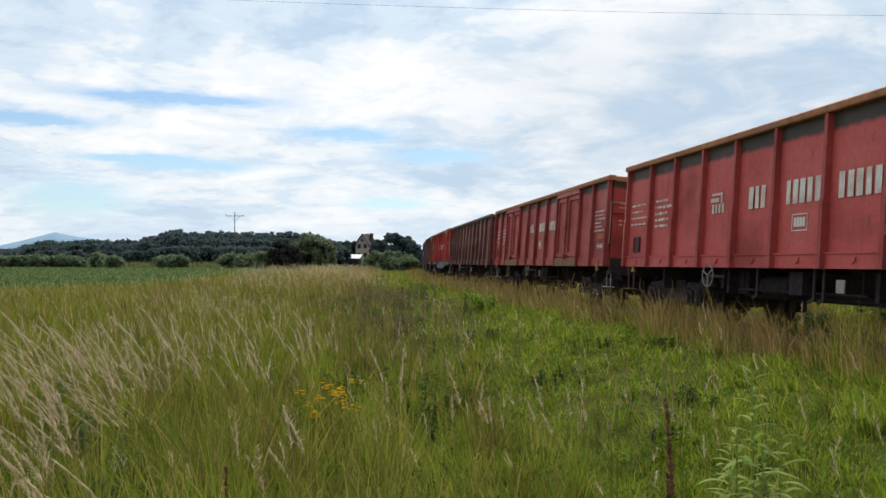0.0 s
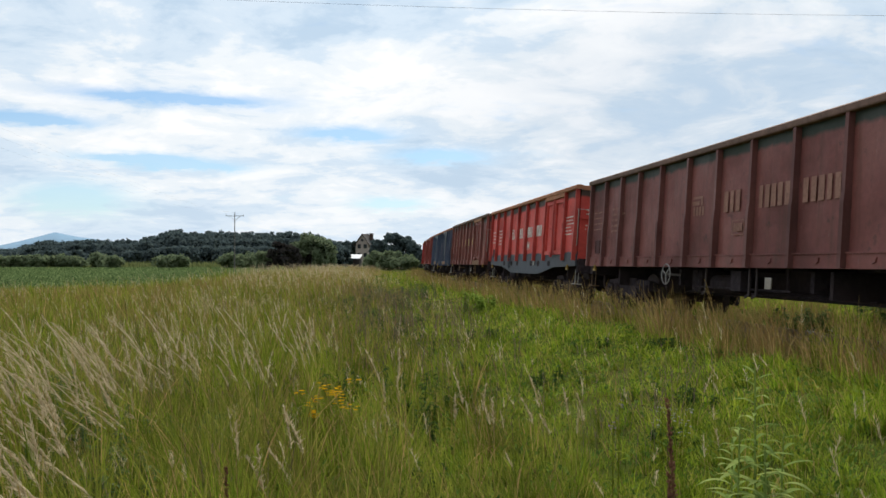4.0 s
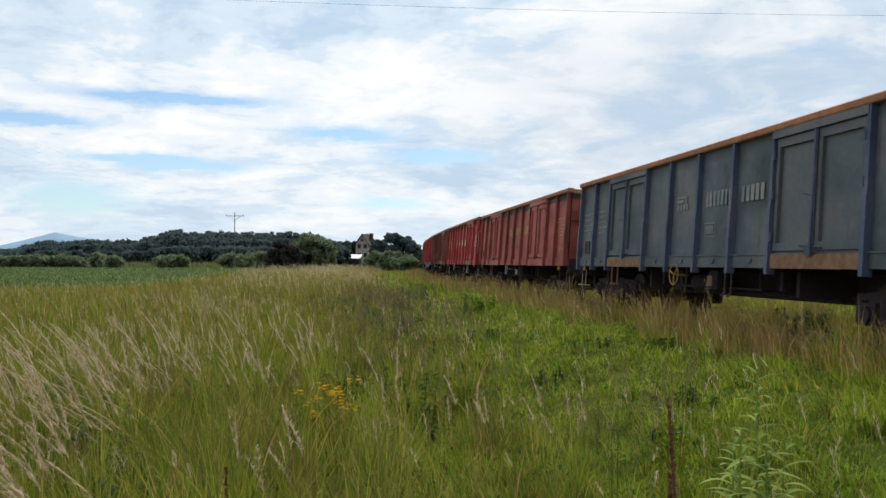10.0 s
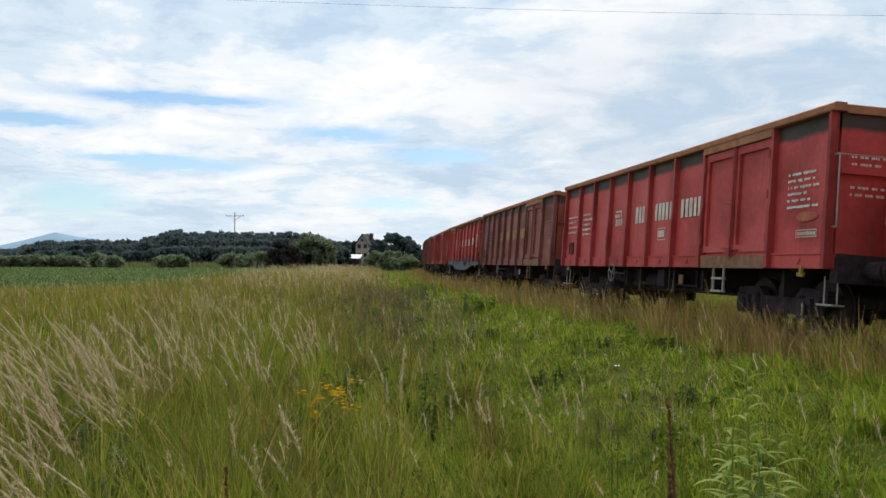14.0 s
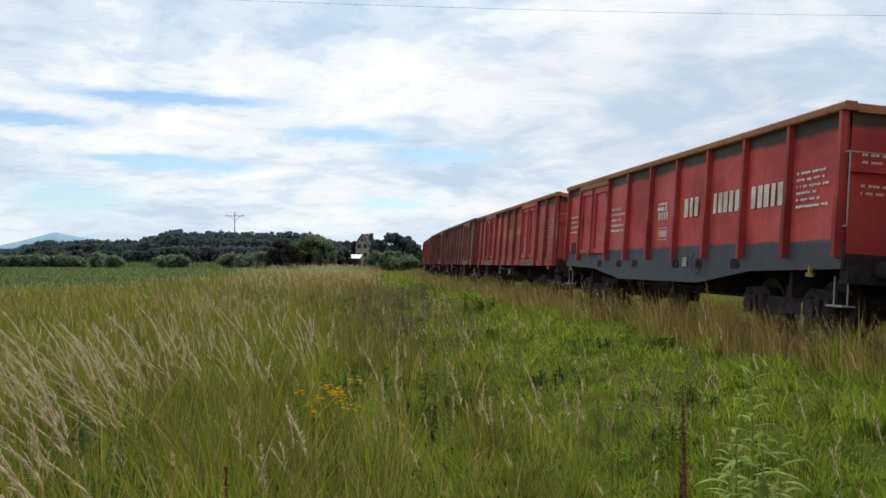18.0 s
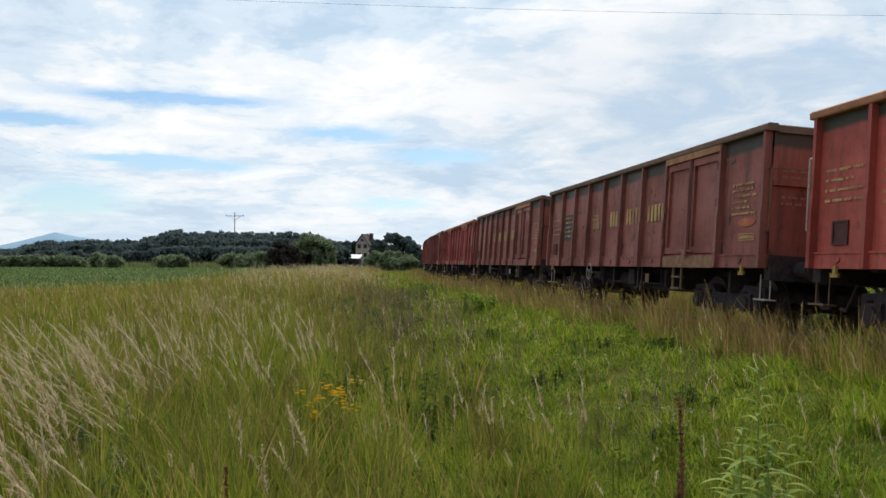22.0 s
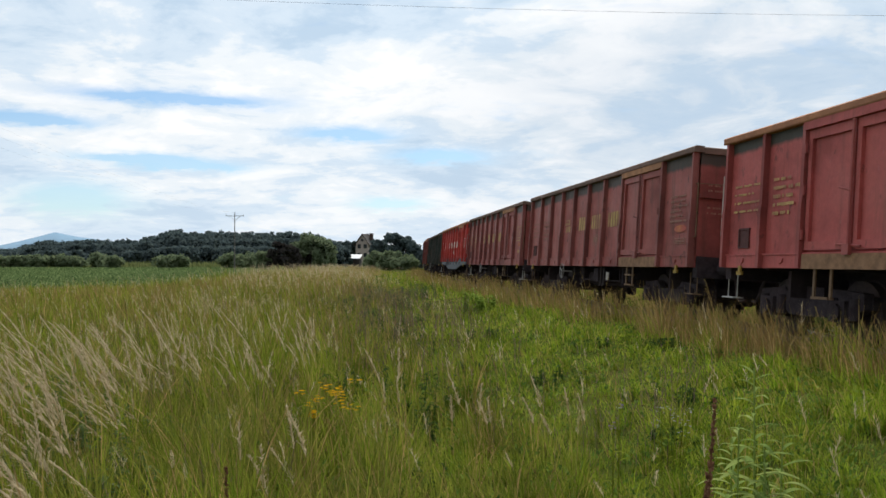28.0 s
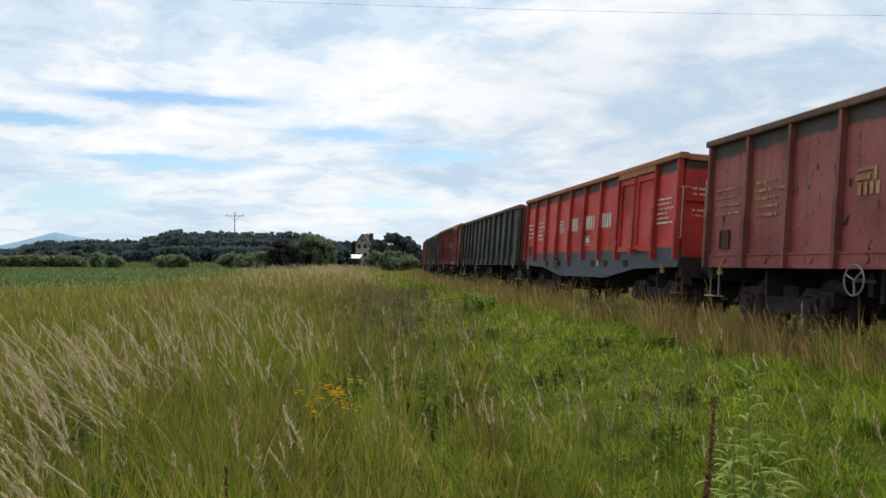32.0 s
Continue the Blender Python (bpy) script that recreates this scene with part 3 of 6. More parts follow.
def wagon(name, plan, colours, label, seed, mark=None, step="rust", rim=RIM_RUST, data="white", board=False, dusty=True, signs=False):
    """One open wagon, built at the origin: y along the track, the leading end at -y, the near side at -x."""
    body, posts, dark, ends = colours
    bays, top, length = PLANS[plan]
    fish = plan.startswith("belly")
    half = -bays[0]
    thing = tagged(new(name), label, "freight wagon", group="wagons of the goods train")
    z_top = top - 0.10
    part("floor", lambda: Build().box(-HALF_W + 0.05, HALF_W - 0.05, -half + 0.05, half - 0.05, FLOOR - 0.06, FLOOR), DARK_STEEL, thing, key=("floor", plan))
    part("top_rim", lambda: rim_shape(half, top), rim, thing, "dusty brown steel top rim", key=("rim", plan))
    part("underframe", lambda: underframe(half), DARK_STEEL, thing, "blackened underframe with brake rigging", key=("under", half))
    sheet_low = SILL_LOW + 0.20 if not fish else 1.36
    for side in (-1, 1):
        places = bays if side < 0 else [(-q if q != "d" else "d") for q in reversed(bays)]
        # sole bar or fish-bellied side girder
        if fish:
            def girder(side=side):
                b = Build()
                x0, x1 = sorted((side * (HALF_W - 0.04), side * (HALF_W + 0.012)))
                b.prism([(-half, 1.05), (-half, 1.39), (half, 1.39), (half, 1.05), (half - 2.4, 1.0), (half - 4.3, 0.77), (-half + 4.3, 0.77), (-half + 2.4, 1.0)], 0, x0, x1)
                x0, x1 = sorted((side * (HALF_W - 0.10), side * (HALF_W + 0.03)))
                b.box(x0, x1, -half + 4.3, half - 4.3, 0.765, 0.785)
                return b
            g = part("side_girder", girder, GREY_SILL, thing, "grey fish-bellied side girder", key=("girder", plan, side))
            for y in (-half + 2.9, -half + 4.3, -1.1, 1.1, half - 4.3, half - 2.9):
                def hole(side=side, y=y):
                    x0, x1 = sorted((side * (HALF_W + 0.010), side * (HALF_W + 0.016)))
                    return Build().prism([(y - 0.17, 1.08), (y - 0.12, 1.03), (y + 0.12, 1.03), (y + 0.17, 1.08), (y + 0.17, 1.15), (y + 0.12, 1.20), (y - 0.12, 1.20), (y - 0.17, 1.15)], 0, x0, x1)
                part("lightening_hole", hole, DARK_STEEL, g, key=("hole", plan, side, round(y, 2)))
        else:
            def sole(side=side):
                x0, x1 = sorted((side * (HALF_W - 0.10), side * (HALF_W + 0.035)))
                b = Build().box(x0, x1, -half + 0.02, half - 0.02, SILL_LOW, SILL_LOW + 0.215)
                x1 = side * (HALF_W + 0.055)
                b.box(min(x0, x1), max(x0, x1), -half + 0.02, half - 0.02, SILL_LOW + 0.20, SILL_LOW + 0.225)
                marks = [q for q in bays if q != "d"]
                for p, q in zip(marks, marks[1:]):
                    y = (p + q) / 2 * (1 if side < 0 else -1)
                    xa, xb = sorted((side * (HALF_W + 0.03), side * (HALF_W + 0.055)))
                    b.prism([(y - 0.075, SILL_LOW + 0.15), (y - 0.06, SILL_LOW + 0.09), (y, SILL_LOW + 0.065), (y + 0.06, SILL_LOW + 0.09), (y + 0.075, SILL_LOW + 0.15)], 0, xa, xb)
                return b
            part("sole_bar", sole, body, thing, key=("sole", plan, side))
        i = 0
        flat = [q for q in places]
        while i < len(flat) - 1:
            y0 = flat[i]
            if flat[i + 1] == "d":
                y1 = flat[i + 2]
                mid = (y0 + y1) / 2
                zd0, zd1 = sheet_low + (0.06 if not fish else 0.02), z_top - 0.15
                for a, c, hinge in ((y0 + 0.07, mid - 0.02, y0 + 0.06), (mid + 0.02, y1 - 0.07, y1 - 0.06)):
                    leaf = part("door_leaf", lambda a=a, c=c, side=side: door_leaf(side, a, c, zd0, zd1), dark, thing, "framed steel side door leaf", key=("leaf", plan, side, round(a, 2)))
                    for z in (zd0 + 0.22, (zd0 + zd1) / 2, zd1 - 0.25):
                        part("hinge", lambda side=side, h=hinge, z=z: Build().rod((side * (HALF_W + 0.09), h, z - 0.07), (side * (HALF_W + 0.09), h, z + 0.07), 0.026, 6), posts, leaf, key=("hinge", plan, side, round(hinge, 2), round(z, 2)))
                def latch(side=side, mid=mid):
                    b = Build()
                    x = side * (HALF_W + 0.10)
                    b.rod((x, mid, zd0 - 0.04), (x, mid, zd1), 0.024, 6)
                    b.rod((x, mid - 0.02, (zd0 + zd1) / 2 - 0.1), (x + side * 0.03, mid + 0.20, (zd0 + zd1) / 2 - 0.04), 0.018, 6)
                    b.rod((x, mid - 0.25, zd0 + 0.03), (x, mid + 0.25, zd0 + 0.06), 0.018, 6)
                    b.box(min(x, x + side * 0.05), max(x, x + side * 0.05), mid - 0.07, mid + 0.07, zd0 - 0.08, zd0 + 0.06)
                    return b
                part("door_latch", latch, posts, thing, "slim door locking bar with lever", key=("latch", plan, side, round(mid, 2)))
                def lintel(side=side, y0=y0, y1=y1):
                    x0, x1 = sorted((side * (HALF_W - 0.03), side * (HALF_W + 0.105)))
                    return Build().box(x0, x1, y0 + 0.01, y1 - 0.01, zd1 + 0.01, z_top - 0.02)
                part("door_lintel", lintel, dark if plan == "long" else (LINTEL_RUST if wear_of(rim) else RIM_RUST), thing, "" if plan == "long" else "ore-dusted brown door lintel", key=("lintel", plan, side, round(y0, 2)))
                if not fish:
                    def doorsill(side=side, y0=y0, y1=y1):
                        x0, x1 = sorted((side * (HALF_W + 0.02), side * (HALF_W + 0.09)))
                        return Build().box(x0, x1, y0 + 0.08, y1 - 0.08, SILL_LOW - 0.01, SILL_LOW + 0.20)
                    part("door_sill", doorsill, SILL_DUST if seed % 3 or not dusty else dark, thing, "scuffed door sill plate", key=("dsill", plan, side, round(y0, 2)))
                i += 2
            else:
                y1 = flat[i + 1]
                part("side_panel", lambda y0=y0, y1=y1, side=side: sheet(side, y0, y1, sheet_low, z_top, int((y0 + 20) * 100) + side), body, thing, key=("sheet", plan, side, round(y0, 2)))
                i += 1
        post_low = 1.20 if fish else SILL_LOW + (0.004 if dusty else -0.10)
        marks = [q for q in flat if q != "d"]
        for k, y in enumerate(marks):
            wide = 0.095
            if k in (0, len(marks) - 1):
                y += 0.05 if k == 0 else -0.05
                wide = 0.09
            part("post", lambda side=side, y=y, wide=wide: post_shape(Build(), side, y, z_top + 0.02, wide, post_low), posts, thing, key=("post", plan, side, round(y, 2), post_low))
    for s in (-1, 1):
        wall = part("end_wall", lambda s=s: end_wall(half, top, s), ends, thing, "end wall in a tone darkened for shade", key=("end", plan, s))
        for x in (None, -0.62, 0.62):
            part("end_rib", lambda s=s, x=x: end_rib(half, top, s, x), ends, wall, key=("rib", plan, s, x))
        part("headstock", lambda s=s: Build().box(-1.38, 1.38, *sorted((s * (half - 0.12), s * (half + 0.06))), 0.86, FLOOR - 0.01), DARK_STEEL, thing, "blackened headstock", key=("head", plan, s))
        for x in (-0.875, 0.875):
            def buffer(s=s, x=x):
                b = Build()
                tip = length / 2
                b.rod((x, s * (half + 0.06), 1.05), (x, s * (tip - 0.22), 1.05), 0.13, 14)
                b.rod((x, s * (tip - 0.22), 1.05), (x, s * (tip - 0.035), 1.05), 0.085, 12)
                b.rod((x, s * (tip - 0.035), 1.05), (x, s * (tip - 0.004), 1.05), 0.225, 20, 0.20)
                return b
            part("buffer", buffer, DARK_STEEL, thing, "greasy round buffer", key=("buffer", plan, s, x))

        def coupling(s=s):
            b = Build()
            b.box(-0.06, 0.06, *sorted((s * (half + 0.06), s * (half + 0.34))), 0.98, 1.10)
            b.rod((0, s * (half + 0.34), 1.0), (0, s * (length / 2), 0.86), 0.035, 6)
            b.rod((0.35, s * (half + 0.05), 0.95), (0.30, s * (length / 2), 0.55), 0.03, 6)
            return b
        part("coupling", coupling, DARK_STEEL, thing, key=("coupling", plan, s))

        def hose(s=s):
            b, x = Build(), -0.62
            pts = [(x, s * (half + 0.06), 0.92), (x - 0.02, s * (half + 0.16), 0.78), (x - 0.04, s * (half + 0.22), 0.60), (x - 0.02, s * (half + 0.34), 0.48), (x, s * (half + 0.50), 0.50)]
            for p, q in zip(pts, pts[1:]):
                b.rod(p, q, 0.026, 7)
            return b
        part("brake_hose", hose, WHEEL_STEEL, thing, "hanging brake hose", key=("hose", plan, s))
        for side in (-1, 1):
            def hook(s=s, side=side):
                b = Build()
                x, y = side * (HALF_W + 0.06), s * (half - 0.62)
                b.box(*sorted((x - 0.02 * side, x + 0.02 * side)), y - 0.03, y + 0.03, SILL_LOW - 0.10, SILL_LOW + 0.03)
                b.prism([(y - 0.09, SILL_LOW - 0.06), (y - 0.07, SILL_LOW - 0.12), (y + 0.07, SILL_LOW - 0.12), (y + 0.09, SILL_LOW - 0.06), (y + 0.05, SILL_LOW - 0.085), (y - 0.05, SILL_LOW - 0.085)], 0, x - 0.02, x + 0.02)
                return b
            part("tie_hook", hook, YELLOW_HOOK, thing, "yellow painted tie-down hook", key=("hook", plan, s, side))

            def corner_step(s=s, side=side):
                b = Build()
                x, y = side * 1.34, s * (half + 0.02)
                for dy in (0.0, -0.30 * s):
                    b.rod((x, y + dy, 0.95), (x, y + dy, 0.55), 0.011, 6)
                b.box(*sorted((x - 0.10, x + 0.10)), *sorted((y + 0.03 * s, y - 0.33 * s)), 0.54, 0.565)
                return b
            part("shunter_step", corner_step, STEP_WHITE if seed % 2 else STEP_RUST, thing, "small shunter's footstep", key=("cstep", plan, s, side))
    # rails to hold on to at the leading and trailing corners

    def grab(s, side):
        b = Build()
        x, y = side * (HALF_W + 0.03), s * (half + 0.11)
        b.rod((x, y, 1.62), (x, y, 2.62), 0.011, 6)
        b.rod((x, y, 2.62), (x - side * 0.02, s * (half - 0.06), 2.62), 0.011, 6)
        b.rod((x, y, 1.62), (x - side * 0.02, s * (half - 0.06), 1.62), 0.011, 6)
        b.rod((x - side * 0.05, y - 0.04 * s, 2.62), (side * 0.75, y - 0.04 * s, 2.62), 0.009, 6)
        return b
    def loop(side):
        b = Build()
        x, y = side * (HALF_W + 0.02), half + 0.15
        b.rod((x, y, 1.60), (x, y, 2.62), 0.017, 6)
        for z in (1.60, 2.62):
            b.rod((x, y, z), (x - side * 0.02, half - 0.06, z + 0.02), 0.017, 6)
        return b
    if not fish:
        part("grab_rail", lambda: loop(-1), STEP_WHITE, thing, "pale corner grab rail", key=("loop", plan))
    for s, side in ((-1, -1), (1, 1)):
        part("grab_rail", lambda s=s, side=side: grab(s, side), STEP_WHITE if fish or seed % 3 == 1 else STEP_RUST, thing, "thin corner grab rail", key=("grab", plan, s, side))
    # bogies
    for s in (-1, 1):
        bogie = part("bogie", bogie_frame, DARK_STEEL, thing, "two-axle cast steel bogie", key="bogie")
        bogie.location = (0, s * (length - 5.04) / 2, 0)
        for y in (-0.9, 0.9):
            wheelset(thing, bogie, y)
    # hand brake wheel and ladder below the side
    y_wheel = 2.1 if plan in ("short", "blind") else (2.2 if fish else 0.9)

    def handwheel(side):
        b = Build()
        y = y_wheel * (1 if side < 0 else -1) * (-1 if plan == "belly_turned" else 1)
        c = (side * (HALF_W + 0.10), y, 0.90 if not fish else 1.12)
        b.ring(c, (1, 0, 0), 0.20, 0.013)
        for k in range(3):
            w = 2 * math.pi * k / 3 + 0.4
            b.rod(c, (c[0], c[1] + 0.2 * math.cos(w), c[2] + 0.2 * math.sin(w)), 0.014, 5)
        b.rod(c, (side * (HALF_W - 0.2), c[1], c[2]), 0.025, 6)
        return b
    for side in (-1, 1):
        part("brake_wheel", lambda side=side: handwheel(side), YELLOW_HOOK if step == "yellow" else (GREY_SILL if fish else (STEP_RUST if seed == 4 else WHEEL_PALE)), thing, "spoked hand brake wheel", key=("handwheel", plan, side))

    def ladder(side):
        b = Build()
        y = (-3.2 if plan == "short" else 4.4) * (1 if side < 0 else -1)
        x = side * (HALF_W + 0.03)
        for dy in (-0.19, 0.19):
            b.box(*sorted((x - 0.015, x + 0.015)), y + dy - 0.022, y + dy + 0.022, 0.62, SILL_LOW + 0.02)
        for z in ((0.64, 0.86) if plan == "short" else (0.64,)):
            b.box(*sorted((x - 0.05, x + 0.05)), y - 0.19, y + 0.19, z - 0.018, z + 0.018)
        return b
    if plan in ("short", "long"):
        for side in (-1, 1):
            part("ladder", lambda side=side: ladder(side), STEP_WHITE if step == "white" else STEP_RUST, thing, "short steel side ladder", key=("ladder", plan, side))
    # plates and levers under the side

    def plate(side):
        y = (-1.55 if plan != "long" else -0.4) * (1 if side < 0 else -1)
        x = side * (HALF_W - 0.02)
        b = Build().box(*sorted((x - 0.01, x + 0.01)), y - 0.09, y + 0.09, 0.72 if not fish else 1.06, 0.90 if not fish else 1.24)
        return b
    for side in (-1, 1):
        ob = part("brake_plate", lambda side=side: plate(side), STEP_WHITE if seed % 2 == 0 or fish else STEP_RUST, thing, "pale brake change-over plate", key=("plate", plan, side))
        if fish:
            ob.location.x = side * 0.05
    if not fish:
        for side in (-1, 1):
            for y in (-1.05, -0.82, 0.75):
                def hanger(side=side, y=y):
                    x, q = side * (HALF_W - 0.10), y * (1 if side < 0 else -1)
                    return Build().prism([(q - 0.022, SILL_LOW + 0.01), (q - 0.022, 0.60), (q + 0.13, 0.54), (q + 0.14, 0.57), (q + 0.022, 0.63), (q + 0.022, SILL_LOW + 0.01)], 0, x - 0.012, x + 0.012)
                part("brake_hanger", hanger, WHEEL_STEEL, thing, "slim dark brake hanger", key=("hanger", side, y))
    # small framed hatch in the trailing and leading bays
    for side in (-1, 1):
        def hatch(side=side):
            y = (half - 0.62) * (1 if side < 0 else -1)
            b = Build()
            x0, x1 = sorted((side * HALF_W, side * (HALF_W + 0.03)))
            b.box(x0, x1, y - 0.17, y + 0.17, 1.37, 1.40)
            b.box(x0, x1, y - 0.17, y + 0.17, 1.67, 1.70)
            b.box(x0, x1, y - 0.17, y - 0.14, 1.40, 1.67)
            b.box(x0, x1, y + 0.14, y + 0.17, 1.40, 1.67)
            x0, x1 = sorted((side * HALF_W, side * (HALF_W + 0.014)))
            b.box(x0, x1, y - 0.14, y + 0.14, 1.40, 1.67)
            return b
        part("label_holder", hatch, HATCH_DARK if dusty else BOARD_DARK, thing, "small framed label holder", key=("hatch", plan, side))
    # faded rows of writing and warning signs on the leading end
    if data != "none":
        def end_rows():
            b, rng = Build(), random.Random(half)
            for z in (2.62, 2.52, 2.20, 2.10):
                x = -1.22
                while x < -0.74:
                    w = rng.uniform(0.02, 0.06)
                    b.box(x, x + w, -half - 0.004, -half - 0.001, z - 0.035, z)
                    x += w + rng.choice((0.01, 0.015, 0.05))
            return b
        part("end_data_block", end_rows, {"white": WHITE_MARK, "grey": GREY_MARK}.get(data, FAINT_MARK), thing, "rows of small marks on the end wall", key=("endrows", plan))["kind"] = "stuff"
    if signs:
        for x in (-1.10, -0.90):
            part("warning_sign", lambda x=x: Build().prism([(x - 0.085, 2.70), (x + 0.085, 2.70), (x, 2.85)], 1, -half - 0.006, -half - 0.001), SIGN_YELLOW, thing, "yellow warning triangle", key=("sign", plan, x))
    # painted words and lines of writing on both sides
    ink = {"white": WHITE_MARK, "yellow": YELLOW_MARK, "faint": FAINT_MARK, "grey": GREY_MARK, "none": None}
    out = HALF_W + 0.017
    for side in (-1,):
        f = 1
        dk = ink[data]
        if dk:
            y0, y1 = sorted((f * (half - 1.15), f * (half - 0.25)))
            part("data_block", lambda side=side, y0=y0, y1=y1: bar_rows(side, y0, y1, 2.42, 4, 0.05, 0.09, 5, out), dk, thing, "rows of small painted data marks", key=("data1", plan, side))["kind"] = "stuff"
            if plan == "long":
                y0, y1 = sorted((f * (half - 2.25), f * (half - 1.45)))
            elif plan == "belly_turned":
                y0, y1 = sorted((f * 1.85, f * 2.75))
            else:
                y0, y1 = sorted((f * (half - 2.45), f * (half - 1.60)))
            if board:
                part("marking_board", lambda side=side, y0=y0, y1=y1: Build().box(*sorted((side * (HALF_W + 0.012), side * (HALF_W + 0.019))), y0 - 0.06, y1 + 0.06, 1.78, 2.50), BOARD_DARK, thing, "dark painted marking panel", key=("board", plan, side))
            part("number_block", lambda side=side, y0=y0, y1=y1: bar_rows(side, y0, y1, 2.44, 5, 0.070, 0.060, 8, out + 0.006), dk, thing, "rows of painted number marks", key=("data2", plan, side))["kind"] = "stuff"
            y0, y1 = sorted((f * (-half + 0.25), f * (-half + 1.15)))
            part("address_block", lambda side=side, y0=y0, y1=y1: bar_rows(side, y0, y1, 2.46, 6, 0.05, 0.048, 11, out), dk, thing, "block of small painted lines", key=("data3", plan, side))["kind"] = "stuff"
        if dk and not fish and dusty:
            def oval(side=side):
                y, b = -half + 0.62, Build()
                x0, x1 = sorted((side * out, side * (out + 0.003)))
                return b.prism([(y + 0.28 * math.cos(a), 1.80 + 0.07 * math.sin(a)) for a in (k * math.pi / 8 for k in range(16))], 0, x0, x1)
            part("ochre_mark", oval, OCHRE_MARK, thing, "faded ochre oval", key=("oval", plan))

            def framed(side=side):
                y, b = -half + 0.62, Build()
                x0, x1 = sorted((side * out, side * (out + 0.003)))
                for a, c, e, h in ((-0.26, 0.26, 1.60, 1.612), (-0.26, 0.26, 1.50, 1.512), (-0.26, -0.248, 1.512, 1.60), (0.248, 0.26, 1.512, 1.60), (-0.05, -0.04, 1.512, 1.60)):
                    b.box(x0, x1, y + a, y + c, e, h)
                for k in range(7):
                    b.box(x0, x1, y - 0.22 + 0.065 * k, y - 0.18 + 0.065 * k, 1.53, 1.58)
                return b
            part("revision_frame", framed, dk, thing, "small framed revision mark", key=("revision", plan))["kind"] = "stuff"
        if mark:
            ik = ink[mark]
            if plan == "long":
                words = ((1.15, 0.55, 1, 0), (-0.12, -1.12, 7, 1), (-1.42, -2.20, 5, 2))
            elif plan == "blind":
                words = ((1.25, 0.70, 1, 0), (0.02, -0.60, 3, 1), (-1.15, -2.10, 5, 2), (-2.40, -3.35, 5, 3))
            elif plan == "belly_turned":
                words = ((-0.06, -0.66, 1, 0), (-1.35, -2.0, 3, 1), (-2.55, -3.55, 5, 2), (-3.90, -4.90, 5, 3))
            else:
                words = ((2.30, 1.75, 1, 0), (0.98, 0.42, 3, 1), (-0.12, -1.05, 5, 2), (-1.42, -2.35, 5, 3))
            tall, foot = (0.27, 2.15) if plan == "long" else (0.36, 2.01)
            for a, c, count, w in words:
                y0, y1 = sorted((f * a, f * c))
                if w == 0:
                    def emblem(side=side, y0=y0, y1=y1):
                        b = Build()
                        x0, x1 = sorted((side * out, side * (out + 0.003)))
                        d = y1 - y0
                        b.box(x0, x1, y0 + 0.30 * d, y1 - 0.06 * d, foot + tall * 0.88, foot + tall)
                        b.box(x0, x1, y0 + 0.22 * d, y0 + 0.32 * d, foot + tall * 0.50, foot + tall)
                        b.box(x0, x1, y0 + 0.45 * d, y1, foot + tall * 0.55, foot + tall * 0.76)
                        for k in range(4):
                            b.box(x0, x1, y0 + d * (0.10 + 0.22 * k), y0 + d * (0.23 + 0.22 * k), foot, foot + tall * 0.46)
                        return b
                    part("emblem", emblem, ik, thing, "painted company emblem as plain blocks", key=("emblem", plan, side))["kind"] = "stuff"
                else:
                    gap = (y1 - y0) / count
                    for k in range(count):
                        part("letter_block", lambda k=k, y0=y0, gap=gap, w=w: letter_block(side, y0 + gap * (k + 0.08), y0 + gap * (k + 0.92), foot, foot + tall, (k * 5 + w * 3) % 6, out),
                             ik, thing, "plain painted block of a large word", key=("letter", plan, w, k))
            y0, y1 = sorted((f * -0.35, f * -0.75)) if plan != "long" else sorted((f * -0.15, f * -0.55))
            if plan == "belly_turned":
                y0, y1 = sorted((f * -0.15, f * -0.60))

            def stamp(side=side, y0=y0, y1=y1):
                b = Build()
                x0, x1 = sorted((side * out, side * (out + 0.003)))
                for a, c, e, h in ((y0, y1, 1.84, 1.855), (y0, y1, 1.60, 1.615), (y0, y0 + 0.015, 1.615, 1.84), (y1 - 0.015, y1, 1.615, 1.84)):
                    b.box(x0, x1, a, c, e, h)
                for k in range(4):
                    yy = y0 + 0.06 + k * (y1 - y0 - 0.1) / 4
                    b.box(x0, x1, yy, yy + 0.06, 1.66, 1.80)
                return b
            part("inspection_stamp", stamp, FAINT_MARK if ik is YELLOW_MARK else ik, thing, "small framed inspection stamp", key=("stamp", plan, side))["kind"] = "stuff"
    return thing, length


def paints(name, base, wear, seed, dents=0.0, posts=None, band=(0.018, 0.040, 0.030), band_at=2.98, foot=None, doors=None):
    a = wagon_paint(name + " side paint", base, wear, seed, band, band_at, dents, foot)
    # unless given, posts take the side colour darkened to paint in flank shade
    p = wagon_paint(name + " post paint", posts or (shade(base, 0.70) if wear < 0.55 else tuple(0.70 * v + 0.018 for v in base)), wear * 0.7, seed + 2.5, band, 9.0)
    d = wagon_paint(name + " door paint", doors or shade(base, 0.95), wear * 0.8, seed + 5.5, band, 9.0)
    # end walls: same colour taken down, so their shade is partly painted
    e = wagon_paint(name + " shaded end paint", shade(base, 0.86), wear, seed + 8.5, band, band_at)
    return a, p, d, e


RED, BRIGHT, BROWN, OXIDE = (0.64, 0.104, 0.094), (0.76, 0.096, 0.076), (0.33, 0.096, 0.076), (0.24, 0.062, 0.052)
GREY, GREEN = (0.118, 0.142, 0.160), (0.050, 0.064, 0.056)
